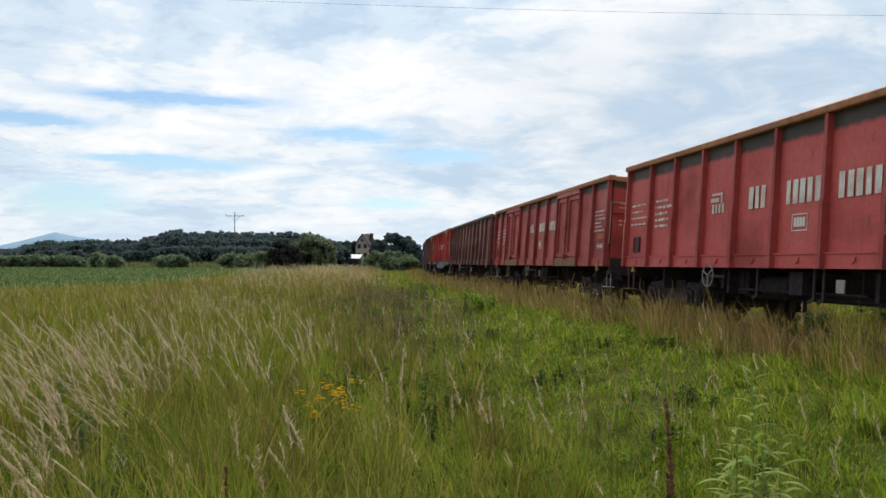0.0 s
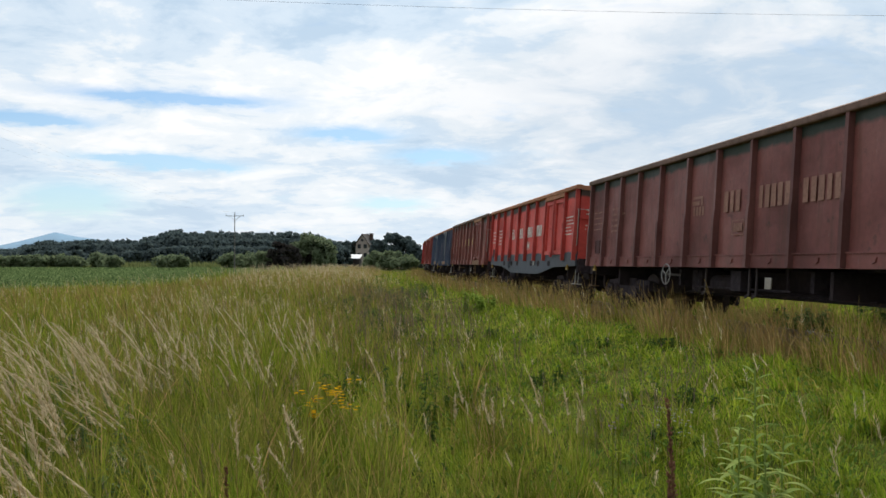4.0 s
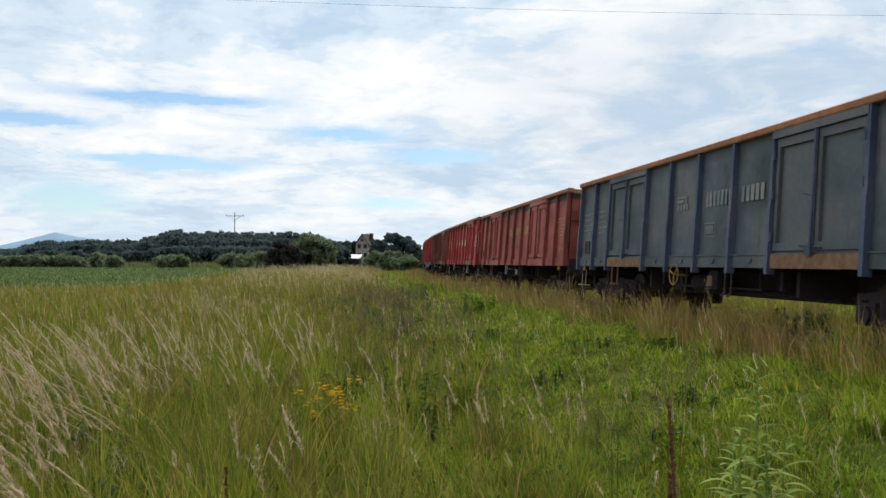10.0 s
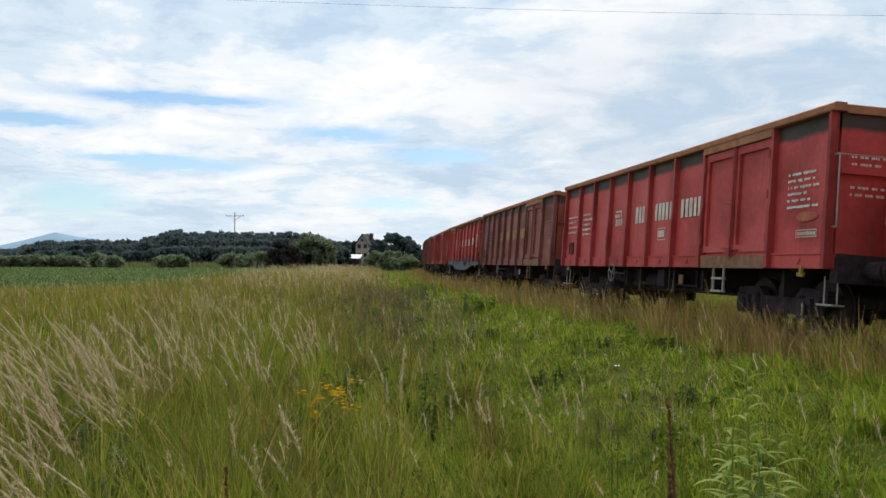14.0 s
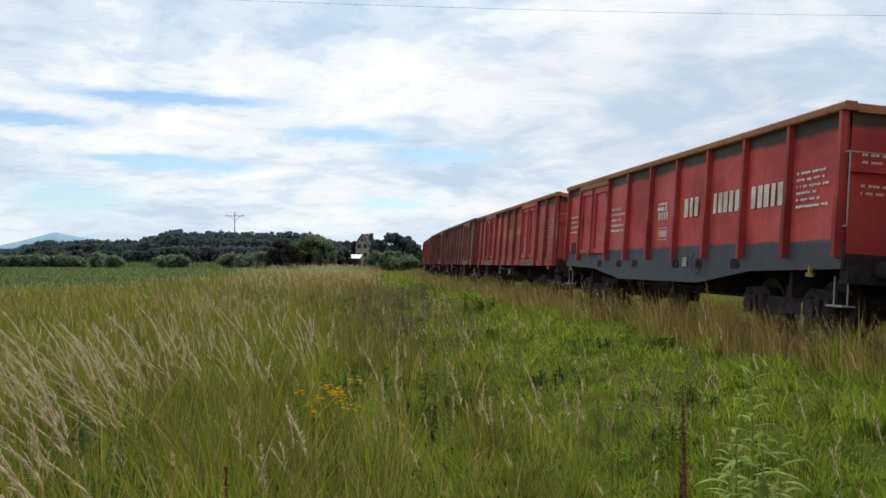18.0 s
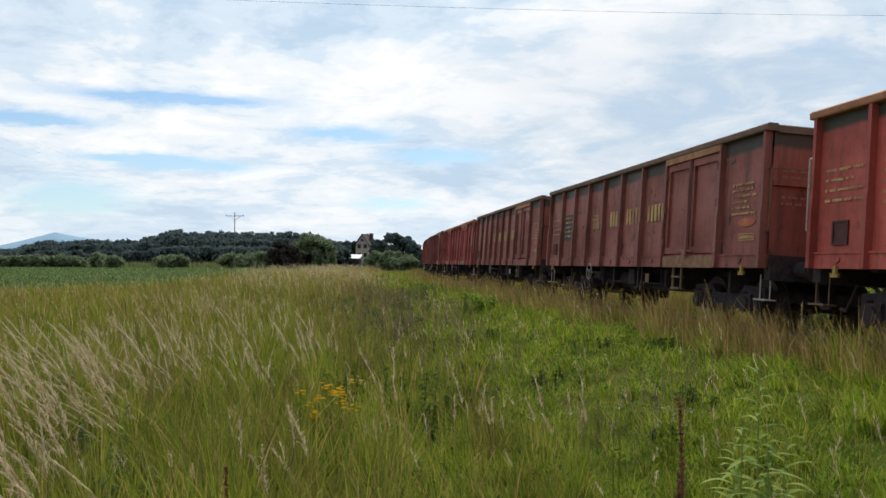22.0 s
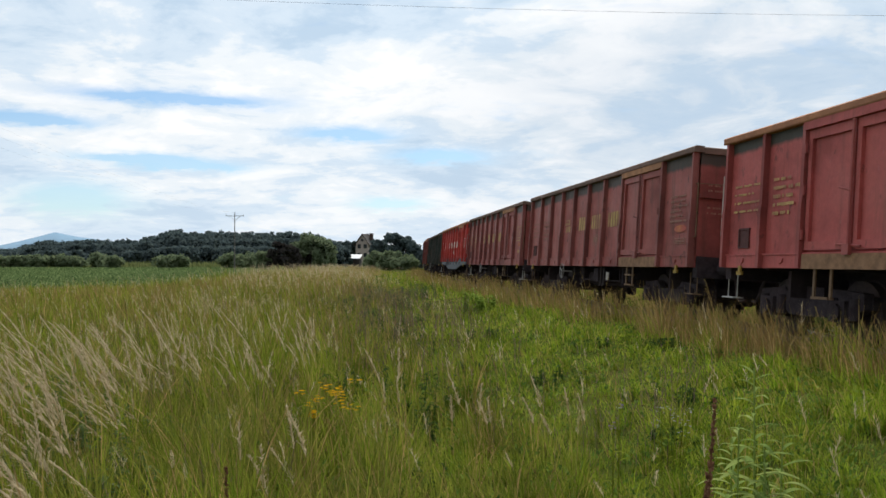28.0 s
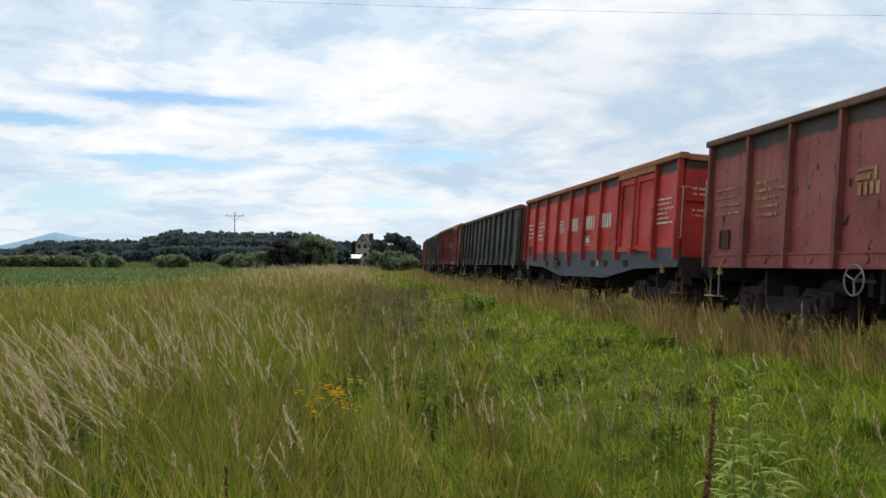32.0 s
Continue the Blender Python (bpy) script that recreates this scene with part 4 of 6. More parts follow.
# the train from its first wagon in view to its last: plan, colour, wear and marks
TRAIN = [
    ("short", "clean red", RED, 0.25, 0.0, dict(mark="white"), "clean red open freight wagon with white painted words"),
    ("long", "worn red", (0.52, 0.090, 0.080), 0.4, 0.15, dict(mark="white", data="white"), "worn red long freight wagon with framed side doors"),
    ("blind", "dark red-brown", (0.24, 0.076, 0.066), 0.55, 0.0, dict(mark="faint", data="faint", rim=RIM_DULL), "dark red-brown long wagon without side doors"),
    ("belly", "bright red", BRIGHT, 0.15, 0.0, dict(mark="white"), "bright red freight wagon on a grey fish-bellied underframe"),
    ("short", "rusty brown", BROWN, 0.75, 0.25, dict(mark="yellow", data="faint", rim=RIM_DULL), "rusty brown freight wagon with faded yellow words"),
    ("long", "blue-grey", GREY, 0.35, 0.25, dict(data="grey", mark="grey", step="yellow", dusty=False), "blue-grey freight wagon with blue posts and brown rim"),
    ("long", "faded red", (0.50, 0.112, 0.092), 0.45, 0.3, dict(mark="yellow", data="yellow"), "faded red long freight wagon with yellow marks"),
    ("short", "deep red", (0.64, 0.084, 0.078), 0.25, 0.0, dict(mark="white", step="white"), "deep red freight wagon with white words and ladder"),
    ("short", "brick-brown", (0.33, 0.092, 0.070), 0.6, 0.3, dict(mark="yellow", data="faint", board=True), "brick-brown freight wagon with a dark marking panel"),
    ("belly_turned", "fresh red", (0.66, 0.084, 0.074), 0.2, 0.0, dict(mark="white"), "fresh red freight wagon with a grey fish-bellied girder"),
    ("long", "orange-red", (0.56, 0.105, 0.080), 0.4, 0.3, dict(mark="yellow", data="yellow", signs=True), "orange-red long freight wagon with bright red doors"),
    ("short", "battered brown", (0.34, 0.096, 0.076), 0.8, 0.95, dict(mark="yellow", data="yellow", board=True, rim=RIM_DULL), "battered brown freight wagon scarred with dark dents"),
    ("short", "dented brown", (0.33, 0.094, 0.074), 0.8, 0.95, dict(mark="yellow", data="yellow", rim=RIM_DULL), "dented brown freight wagon with worn yellow words"),
    ("long", "oxide red", (0.50, 0.104, 0.094), 0.5, 0.35, dict(mark="faint", data="yellow"), "oxide-red long freight wagon with worn doors"),
    ("short", "dull brown", (0.38, 0.098, 0.084), 0.7, 0.6, dict(mark="yellow", data="faint", rim=RIM_DULL), "dull brown freight wagon with worn yellow words"),
    ("short", "scarred brown", (0.38, 0.100, 0.088), 0.7, 0.95, dict(mark="yellow", data="yellow", board=False, rim=RIM_DULL), "scarred brown freight wagon with a dark marking panel"),
    ("belly", "vivid red", (0.70, 0.066, 0.052), 0.12, 0.0, dict(mark="white"), "vivid red freight wagon on a grey fish-bellied girder"),
    ("blind", "black-green", GREEN, 0.4, 0.0, dict(data="none", rim=RIM_DULL), "black-green long wagon without side doors"),
    ("short", "red-brown", (0.27, 0.058, 0.048), 0.5, 0.2, dict(mark="white", data="faint"), "red-brown freight wagon far back in the train"),
    ("long", "slate", (0.09, 0.11, 0.12), 0.4, 0.1, dict(data="none", dusty=False), "slate-grey long freight wagon far back in the train"),
    ("short", "brown", BROWN, 0.6, 0.3, dict(mark="yellow", data="faint"), "brown freight wagon far back in the train"),
    ("short", "plain red", RED, 0.4, 0.1, dict(mark="white"), "plain red freight wagon far back in the train"),
    ("short", "old brown", BROWN, 0.7, 0.5, dict(mark="faint", data="faint"), "old brown freight wagon far back in the train"),
    ("long", "old red", OXIDE, 0.5, 0.2, dict(mark="yellow", data="faint"), "old red long freight wagon far back in the train"),
]


def build_train():
    made, at = [], 0.0
    for i, (plan, name, base, wear, dents, opts, label) in enumerate(TRAIN):
        extra = {}
        if name == "blue-grey":
            extra = dict(posts=(0.088, 0.118, 0.20), band=shade(GREY, 0.7))
        if base is GREEN:
            extra = dict(band=shade(GREEN, 0.8))
        if plan.startswith("belly"):
            extra["foot"] = ((0.066, 0.076, 0.096), 1.45)
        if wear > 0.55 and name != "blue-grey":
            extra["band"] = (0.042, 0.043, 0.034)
        if name == "orange-red":
            extra["doors"] = (0.62, 0.080, 0.070)
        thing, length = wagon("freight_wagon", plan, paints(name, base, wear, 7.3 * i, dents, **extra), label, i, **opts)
        made.append((thing, at + length / 2, length))
        at += length
    return made


WAGONS = build_train()


# the train slows a little and does not run quite evenly: metres by which it is off its even run
UNEVEN = ((0, -0.47), (1, -0.39), (2, -0.32), (3, -0.47), (5.5, -0.05), (6, -0.11), (7, -0.09), (8, -0.14), (9, -0.17), (10, -0.24), (11, -0.32), (12, -0.33), (13, -0.22), (14, -0.17), (16.5, -0.29), (17, -0.34), (18, -0.30), (19, -0.46), (20, -0.43), (21, -0.43), (22, -0.27), (23, -0.22), (24, -0.28), (25, -0.18), (27.5, -0.12), (28, -0.16), (29, -0.30), (30, -0.22), (31, -0.17), (32, -0.28))


def travelled(t):
    """Where the train's leading end stands along the line at t seconds."""
    return 5.153 - 7.2820 * t + 0.00776 * t * t + float(np.interp(t, [q[0] for q in UNEVEN], [q[1] for q in UNEVEN]))


def wagon_pose(s, length):
    """The wagon hangs between its two bogies, which follow the line."""
    reach = (length - 5.04) / 2
    a, b = line_at(s - reach), line_at(s + reach)
    d, m = b - a, (a + b) / 2
    return pose(m.x, m.y, 0, 0, 0, -math.degrees(math.atan2(d.x, d.y))) @ Matrix.Rotation(CANT, 4, "Y")


def move_train():
    for thing, offset, length in WAGONS:
        times = [0.5 * k for k in range(int(2 * SECONDS) + 1)]
        walk(thing, [(t, wagon_pose(travelled(t) + offset, length)) for t in times])
        # wheels turn while the wagon is on the near stretch
        near = [k * 2 / FPS for k in range(int(SECONDS * FPS / 2) + 1) if -14 < travelled(k * 2 / FPS) + offset < 40]
        if not near:
            continue
        times = sorted({0.0, *near, SECONDS})
        for bogie in [o for o in thing.children if o.name.startswith("bogie")]:
            for ws in bogie.children:
                y = ws.location.y
                rows = []
                for t in times:
                    u = min(max(t, near[0]), near[-1])
                    rows.append((t, pose(0, y, 0.46) @ Matrix.Rotation(travelled(u) / 0.46, 4, "X")))
                walk(ws, rows)

# ---------------------------------------------------------------- grass and plants
RNG = np.random.default_rng(11)
RIGHT = np.array((math.cos(TURN), -math.sin(TURN)))
AHEAD = np.array((math.sin(TURN), math.cos(TURN)))


def place(u, v):
    """Ground plan by metres to the right of and ahead of the camera's stand."""
    return EYE.x + u * RIGHT[0] + v * AHEAD[0], EYE.y + u * RIGHT[1] + v * AHEAD[1]


def bearing(b, dist):
    """A place by the tangent of its bearing to the right of the view's middle and its depth."""
    return place(b * dist, dist)


def leaf_mix(name, stops, through=0.45, patch=0.5, scale=0.35, tint=(0.6, 1.25), gloss=0.0, dry=None):
    """Leaf colour: each blade differs, and whole patches are fresher, drier or darker."""
    m = Mat(name)
    col = m.ramp(m.island(), *stops)
    p = m.noise(scale, 4, 0.6)
    col = m.mix(patch, col, m.ramp(p, (0.40, tint[0]), (0.60, min(1.0, tint[1]))), "MULTIPLY")
    if dry:
        # drier, browner stretches with soft borders
        far = m.ramp(m.noise(dry[1], 5, 0.65, shift=12.0), (0.52, 0.0), (0.66, 1.0))
        col = m.mix(m.calc("MULTIPLY", far, dry[2]), col, dry[0])
    return m.leaf(col, through, gloss)


# the deep patch tints of both grasses also paint in shaded hollows
GRASS_FRESH = leaf_mix("fresh green grass", ((0.0, (0.125, 0.215, 0.020)), (0.35, (0.245, 0.365, 0.030)), (0.72, (0.40, 0.485, 0.050)), (0.89, (0.43, 0.40, 0.085)), (1.0, (0.58, 0.44, 0.17))), 0.42, 0.8, 2.3, (0.34, 1.0), dry=((0.34, 0.30, 0.10), 0.9, 0.22))
GRASS_TALL = leaf_mix("tall green grass", ((0.0, (0.125, 0.190, 0.022)), (0.45, (0.245, 0.320, 0.032)), (0.82, (0.36, 0.37, 0.058)), (0.95, (0.504, 0.359, 0.133)), (1.0, (0.694, 0.445, 0.203))), 0.42, 0.8, 1.5, (0.32, 1.0), dry=((0.38, 0.29, 0.12), 0.7, 0.26))
GRASS_STRAW = leaf_mix("straw-coloured grass stems", ((0.0, (0.240, 0.165, 0.055)), (0.5, (0.365, 0.250, 0.098)), (1.0, (0.480, 0.335, 0.160))), 0.35, 0.3, 0.6, (0.7, 1.0))
SEED_PALE = leaf_mix("pale grass seed heads", ((0.0, (0.44, 0.35, 0.215)), (0.5, (0.60, 0.50, 0.33)), (1.0, (0.74, 0.63, 0.45))), 0.45, 0.25, 0.8, (0.7, 1.0))
SEED_BROWN = leaf_mix("russet trackside grass", ((0.0, (0.200, 0.125, 0.050)), (0.35, (0.320, 0.215, 0.085)), (0.65, (0.440, 0.320, 0.140)), (0.80, (0.25, 0.19, 0.075)), (1.0, (0.19, 0.23, 0.05))), 0.35, 0.4, 0.7, (0.55, 1.0))
WEED_LEAF = leaf_mix("pale green weed leaves", ((0.0, (0.19, 0.27, 0.075)), (0.6, (0.29, 0.37, 0.11)), (1.0, (0.40, 0.46, 0.16))), 0.4, 0.2, 1.5, (0.8, 1.0))
NETTLE_LEAF = leaf_mix("dark weed leaves", ((0.0, (0.045, 0.085, 0.026)), (0.6, (0.075, 0.125, 0.036)), (1.0, (0.11, 0.165, 0.055))), 0.3, 0.3, 1.5, (0.7, 1.0))
STALK_BROWN = leaf_mix("dry brown dock seed", ((0.0, (0.12, 0.062, 0.042)), (0.6, (0.21, 0.108, 0.068)), (1.0, (0.31, 0.17, 0.11))), 0.2, 0.2, 2.0, (0.8, 1.0))
YELLOW_PETAL = leaf_mix("yellow ragwort petals", ((0.0, (0.62, 0.36, 0.010)), (1.0, (0.80, 0.52, 0.02))), 0.35, 0.1, 2.0, (0.9, 1.0))
HERB_LEAF = leaf_mix("clover and yarrow leaves", ((0.0, (0.058, 0.115, 0.024)), (0.5, (0.130, 0.223, 0.042)), (1.0, (0.260, 0.338, 0.072))), 0.35, 0.5, 1.2, (0.5, 1.0))
WHITE_PETAL = leaf_mix("greyish white small flowers", ((0.0, (0.294, 0.294, 0.308)), (1.0, (0.434, 0.420, 0.406))), 0.35, 0.1, 2.0, (0.9, 1.0))
MAUVE_PETAL = leaf_mix("mauve thistle flowers", ((0.0, (0.20, 0.14, 0.26)), (1.0, (0.34, 0.25, 0.40))), 0.35, 0.1, 2.0, (0.9, 1.0))

WIND = -RIGHT                       # the stems lean to the left of the view


def blade_arrays(base, h, w, lean, segs, nod=1.8):
    """Tapering bent blades: vertices and triangles. lean: N x 2, how far the tip is carried sideways as a share of its height."""
    n = len(base)
    turn = RNG.uniform(0, 2 * np.pi, n)
    face = np.stack((np.cos(turn), np.sin(turn), np.zeros(n)), 1)
    rows = []
    for i in range(segs + 1):
        t = i / segs
        c = base + np.stack((lean[:, 0] * h * t ** nod, lean[:, 1] * h * t ** nod, h * (t - 0.16 * np.hypot(lean[:, 0], lean[:, 1]) * t * t)), 1)
        if i < segs:
            k = (w * (1.0 - 0.75 * t ** 1.5) / 2)[:, None]
            rows += [c - face * k, c + face * k]
        else:
            rows.append(c)
    v = np.stack(rows, 1)                       # n, 2 segs + 1, 3
    m = 2 * segs + 1
    tri = []
    for i in range(segs - 1):
        a = 2 * i
        tri += [(a, a + 1, a + 3), (a, a + 3, a + 2)]
    a = 2 * (segs - 1)
    tri.append((a, a + 1, a + 2))
    tri = np.array(tri)
    return v.reshape(-1, 3), (np.arange(n)[:, None, None] * m + tri[None]).reshape(-1, 3)


def merged(*pairs):
    vs, ts, k = [], [], 0
    for v, t in pairs:
        vs.append(v)
        ts.append(t + k)
        k += len(v)
    return np.concatenate(vs), np.concatenate(ts)


def lean_of(n, wind, spread):
    a = RNG.uniform(0, 2 * np.pi, n)
    r = RNG.uniform(0, spread, n)
    k = RNG.normal(wind, abs(wind) * 0.35 + 0.02, n)
    return np.stack((WIND[0] * k + r * np.cos(a), WIND[1] * k + r * np.sin(a)), 1)


def scatter(r0, r1, per_m2, half=36.0, behind=0.06):
    """Points on the ground between two distances: dense in front, sparse round about."""
    out = []
    for lo, hi, dens in ((-half, half, per_m2), (half, 360 - half, per_m2 * behind)):
        area = math.pi * (r1 * r1 - r0 * r0) * (hi - lo) / 360
        n = int(area * dens)
        r = np.sqrt(RNG.uniform(r0 * r0, r1 * r1, n))
        a = np.radians(RNG.uniform(lo, hi, n)) + TURN
        out.append(np.stack((EYE.x + r * np.sin(a), EYE.y + r * np.cos(a), r), 1))
    return np.concatenate(out)


def field_share(x, y):
    """1 inside the crop field left of the meadow."""
    u = (x - EYE.x) * RIGHT[0] + (y - EYE.y) * RIGHT[1]
    v = (x - EYE.x) * AHEAD[0] + (y - EYE.y) * AHEAD[1]
    return smooth(-u - 0.19 * v, 0, 4) * smooth(v + 0.15 * u, 46, 51) * (1 - smooth(v, 330, 340))


def dressed(p, keep):
    p = p[keep]
    return p, np.stack((p[:, 0], p[:, 1], ground_z(p[:, 0], p[:, 1]) - 0.01), 1)


def tussocks(p, each, radius):
    """Blades gathered in tufts: their feet, the tuft each belongs to, and the way out of it."""
    n = len(p)
    who = np.repeat(np.arange(n), each)
    r = np.abs(RNG.normal(0, 1, len(who))) * radius
    a = RNG.uniform(0, 2 * np.pi, len(who))
    d = np.stack((np.cos(a), np.sin(a)), 1)
    x, y = p[who, 0] + r * d[:, 0], p[who, 1] + r * d[:, 1]
    base = np.stack((x, y, ground_z(x, y) - 0.015), 1)
    return who, base, d * np.minimum(r / radius, 1.6)[:, None]


def meadow():
    fresh, tall, straw, seed, russet, herbs = [], [], [], [], [], []
    bands = ((1.3, 4.0, 26, 70, 0.78, 3, 0.07), (4.0, 8.0, 21, 56, 1.0, 3, 0.075), (8, 15, 13, 38, 1.6, 2, 0.09), (15, 28, 7.0, 26, 2.3, 2, 0.12), (28, 55, 3.0, 18, 3.8, 2, 0.2), (55, 130, 0.8, 13, 7.0, 2, 0.4))
    for r0, r1, dens, each, wide, segs, radius in bands:
        p = scatter(r0, r1, dens, behind=0.1)
        x, y = p[:, 0], p[:, 1]
        lat = side_of(x, y)
        edge = lat + 0.45 * soft_noise(x, y, 0.55, 4.0)
        patch = soft_noise(x, y, 0.45, 3.0)
        n = len(p)
        vigour = np.exp(RNG.normal(0, 0.48, n))
        # the trodden strip beside the line and the meadow beyond it: short fresh grass in tufts
        short = ((edge > -6.8) & (edge < -2.75)) | (lat > 2.3)
        k = np.where(short)[0]
        who, base, out = tussocks(p[k], each, radius * 1.15)
        who = k[who]
        m = len(who)
        h = (0.05 + RNG.uniform(0.03, 0.12, m)) * np.clip(vigour[who] * (1 + 0.35 * patch[who] + 0.8 * soft_noise(x, y, 1.9, 13.0)[who]), 0.3, 2.0) * np.where(lat[who] > 0, 1.3, 1.0 + 0.15 * smooth(lat[who], -4.6, -3.0))
        lean = out * RNG.uniform(0.2, 0.9, m)[:, None] + lean_of(m, 0.10, 0.5)
        fresh.append(blade_arrays(base, h, RNG.uniform(0.005, 0.011, m) * wide, lean, segs))
        # a thin even sward between the tufts
        q = scatter(r0, r1, dens * each * 0.27, behind=0.03)
        ql = side_of(q[:, 0], q[:, 1])
        q = q[((ql < -2.4) | (ql > 2.3)) & (field_share(q[:, 0], q[:, 1]) < 0.4)]
        m = len(q)
        base = np.stack((q[:, 0], q[:, 1], ground_z(q[:, 0], q[:, 1]) - 0.01), 1)
        fresh.append(blade_arrays(base, RNG.uniform(0.05, 0.15, m), RNG.uniform(0.005, 0.010, m) * wide, lean_of(m, 0.1, 0.9), 2))
        # the tall meadow on the left
        k = np.where((edge <= -6.3) & (field_share(x, y) < 0.4))[0]
        who, base, out = tussocks(p[k], each, radius * 1.3)
        who = k[who]
        m = len(who)
        rise = smooth(-edge[who], 6.3, 9.0)
        h = (0.20 + 0.24 * rise) * RNG.uniform(0.45, 1.25, m) * np.clip(vigour[who] * (1 + 0.3 * patch[who] + 0.7 * soft_noise(x, y, 1.5, 17.0)[who]), 0.3, 2.0)
        h = h * (0.55 + 0.45 * smooth(p[who, 2], 1.2, 3.0))
        lean = out * RNG.uniform(0.1, 0.6, m)[:, None] + lean_of(m, 0.07, 0.5)
        tall.append(blade_arrays(base, h, RNG.uniform(0.005, 0.012, m) * wide, lean, segs))
        # mixed blades at the foot of the ballast
        k = np.where(((edge >= -3.0) & (lat < -1.5)) | ((lat > 1.6) & (lat < 2.7)))[0]
        who, base, out = tussocks(p[k], max(8, int(each * 0.8)), radius * 1.3)
        who = k[who]
        m = len(who)
        h = RNG.uniform(0.24, 0.70, m) * np.clip(vigour[who], 0.6, 1.4)
        green = (soft_noise(p[who, 0], p[who, 1], 0.9, 31.0) + RNG.normal(0, 0.35, m)) > 0.22
        lean = out * 0.35 + lean_of(m, 0.10, 0.4)
        w = RNG.uniform(0.004, 0.009, m) * wide
        russet.append(blade_arrays(base[~green], h[~green], w[~green], lean[~green], segs))
        tall.append(blade_arrays(base[green], h[green] * 0.85, w[green] * 0.9, lean[green], segs))
        # small broad leaves of clover, yarrow and sorrel between the blades
        k = np.where((lat < -2.6) & (field_share(x, y) < 0.3) & (RNG.uniform(0, 1, n) < np.where(edge > -6.8, 0.9, 0.4)))[0]
        who, base, out = tussocks(p[k], max(6, each // 3), radius * 1.5)
        who = k[who]
        m = len(who)
        base[:, 2] += RNG.uniform(0.02, 0.16, m) * np.where(edge[who] < -6.5, 2.0, 1.0)
        herbs.append(blade_arrays(base, RNG.uniform(0.02, 0.05, m), RNG.uniform(0.012, 0.026, m) * wide ** 0.8, out * 0.8 + RNG.normal(0, 0.7, (m, 2)), 2))
    # straw stems with feathery heads, thicker to the left
    for r0, r1, dens, wide, segs, feathers in ((6.5, 12, 26, 0.8, 4, 16), (12, 22, 26, 1.2, 3, 9), (22, 45, 18, 1.8, 3, 6), (45, 110, 6.5, 3.2, 2, 3)):
        p = scatter(r0, r1, dens, behind=0.1)
        lat = side_of(p[:, 0], p[:, 1])
        patch = soft_noise(p[:, 0], p[:, 1], 0.5, 9.0)
        far = smooth(p[:, 2], 18, 32)
        want = smooth(-lat, 7.0 - 2.2 * far, 11.5 - 4.0 * far) * np.clip(0.5 + 0.3 * far + 0.8 * patch, 0.05, 1.0) * (1 - 0.94 * smooth(-lat, 10.2, 13.0) * smooth(p[:, 2], 8, 12)) + 0.04 * (lat < -3.5)
        keep = (RNG.uniform(0, 1, len(p)) < want) & (field_share(p[:, 0], p[:, 1]) < 0.3)
        q, b = dressed(p, keep)
        k = len(q)
        h = RNG.uniform(0.66, 1.06, k) * (1 + 0.10 * patch[keep])
        lean = lean_of(k, 0.12, 0.24)
        straw.append(blade_arrays(b, h, RNG.uniform(0.004, 0.006, k) * wide, lean, segs))
        seed.append(heads(b, h, lean, wide, feathers))
    # dead brown stalks in the rank belt between path and meadow
    for r0, r1, dens, wide, segs, feathers in ((4.5, 12, 24, 0.9, 3, 8), (12, 34, 24, 1.6, 3, 6)):
        p = scatter(r0, r1, dens, behind=0.05)
        lat = side_of(p[:, 0], p[:, 1])
        patch = soft_noise(p[:, 0], p[:, 1], 0.7, 15.0)
        keep = RNG.uniform(0, 1, len(p)) < np.exp(-((lat + 8.3) / 1.7) ** 2) * np.clip(0.35 + 0.9 * patch, 0.04, 1.0)
        q, b = dressed(p, keep)
        k = len(q)
        h = RNG.uniform(0.45, 0.98, k)
        lean = lean_of(k, 0.10, 0.30)
        russet.append(blade_arrays(b, h, RNG.uniform(0.004, 0.007, k) * wide, lean, segs))
        russet.append(heads(b, h, lean, wide, feathers))
    # coarse upright tufts of broad green blades
    for r0, r1, dens, wide in ((2.6, 8, 1.5, 1.0), (8, 18, 0.8, 1.5)):
        p = scatter(r0, r1, dens, behind=0.05)
        lat = side_of(p[:, 0], p[:, 1])
        p = p[(lat < -5.2) & (RNG.uniform(0, 1, len(p)) < 0.25 + 0.75 * smooth(-lat, 5.2, 6.8))]
        who, base, out = tussocks(p, 46, 0.08)
        m = len(who)
        h = RNG.uniform(0.26, 0.60, m) * np.exp(RNG.normal(0, 0.22, len(p)))[who] * (0.6 + 0.4 * smooth(p[who, 2], 2.0, 4.0))
        tall.append(blade_arrays(base, h, RNG.uniform(0.004, 0.009, m) * wide, out * 0.22 + lean_of(m, 0.12, 0.30), 4))
    # loose beige panicles between them
    for r0, r1, dens, wide, feathers in ((2.8, 7, 3.6, 0.8, 26), (7, 16, 3.0, 1.2, 14)):
        p = scatter(r0, r1, dens, behind=0.05)
        lat = side_of(p[:, 0], p[:, 1])
        q, b = dressed(p, (lat < -4.0) & (soft_noise(p[:, 0], p[:, 1], 0.9, 21.0) > -0.25))
        k = len(q)
        h = RNG.uniform(0.34, 0.66, k)
        lean = lean_of(k, 0.08, 0.40)
        straw.append(blade_arrays(b, h, RNG.uniform(0.003, 0.0045, k) * wide, lean, 3))
        seed.append(heads(b, h, lean, wide, feathers, 0.9, 0.72))
    # thin brownish grass before the field
    p = scatter(6, 62, 46, behind=0.01)
    lat = side_of(p[:, 0], p[:, 1])
    q, b = dressed(p, (lat < -11.0 - 1.5 * soft_noise(p[:, 0], p[:, 1], 0.5, 51.0)) & (field_share(p[:, 0], p[:, 1]) < 0.3))
    k = len(q)
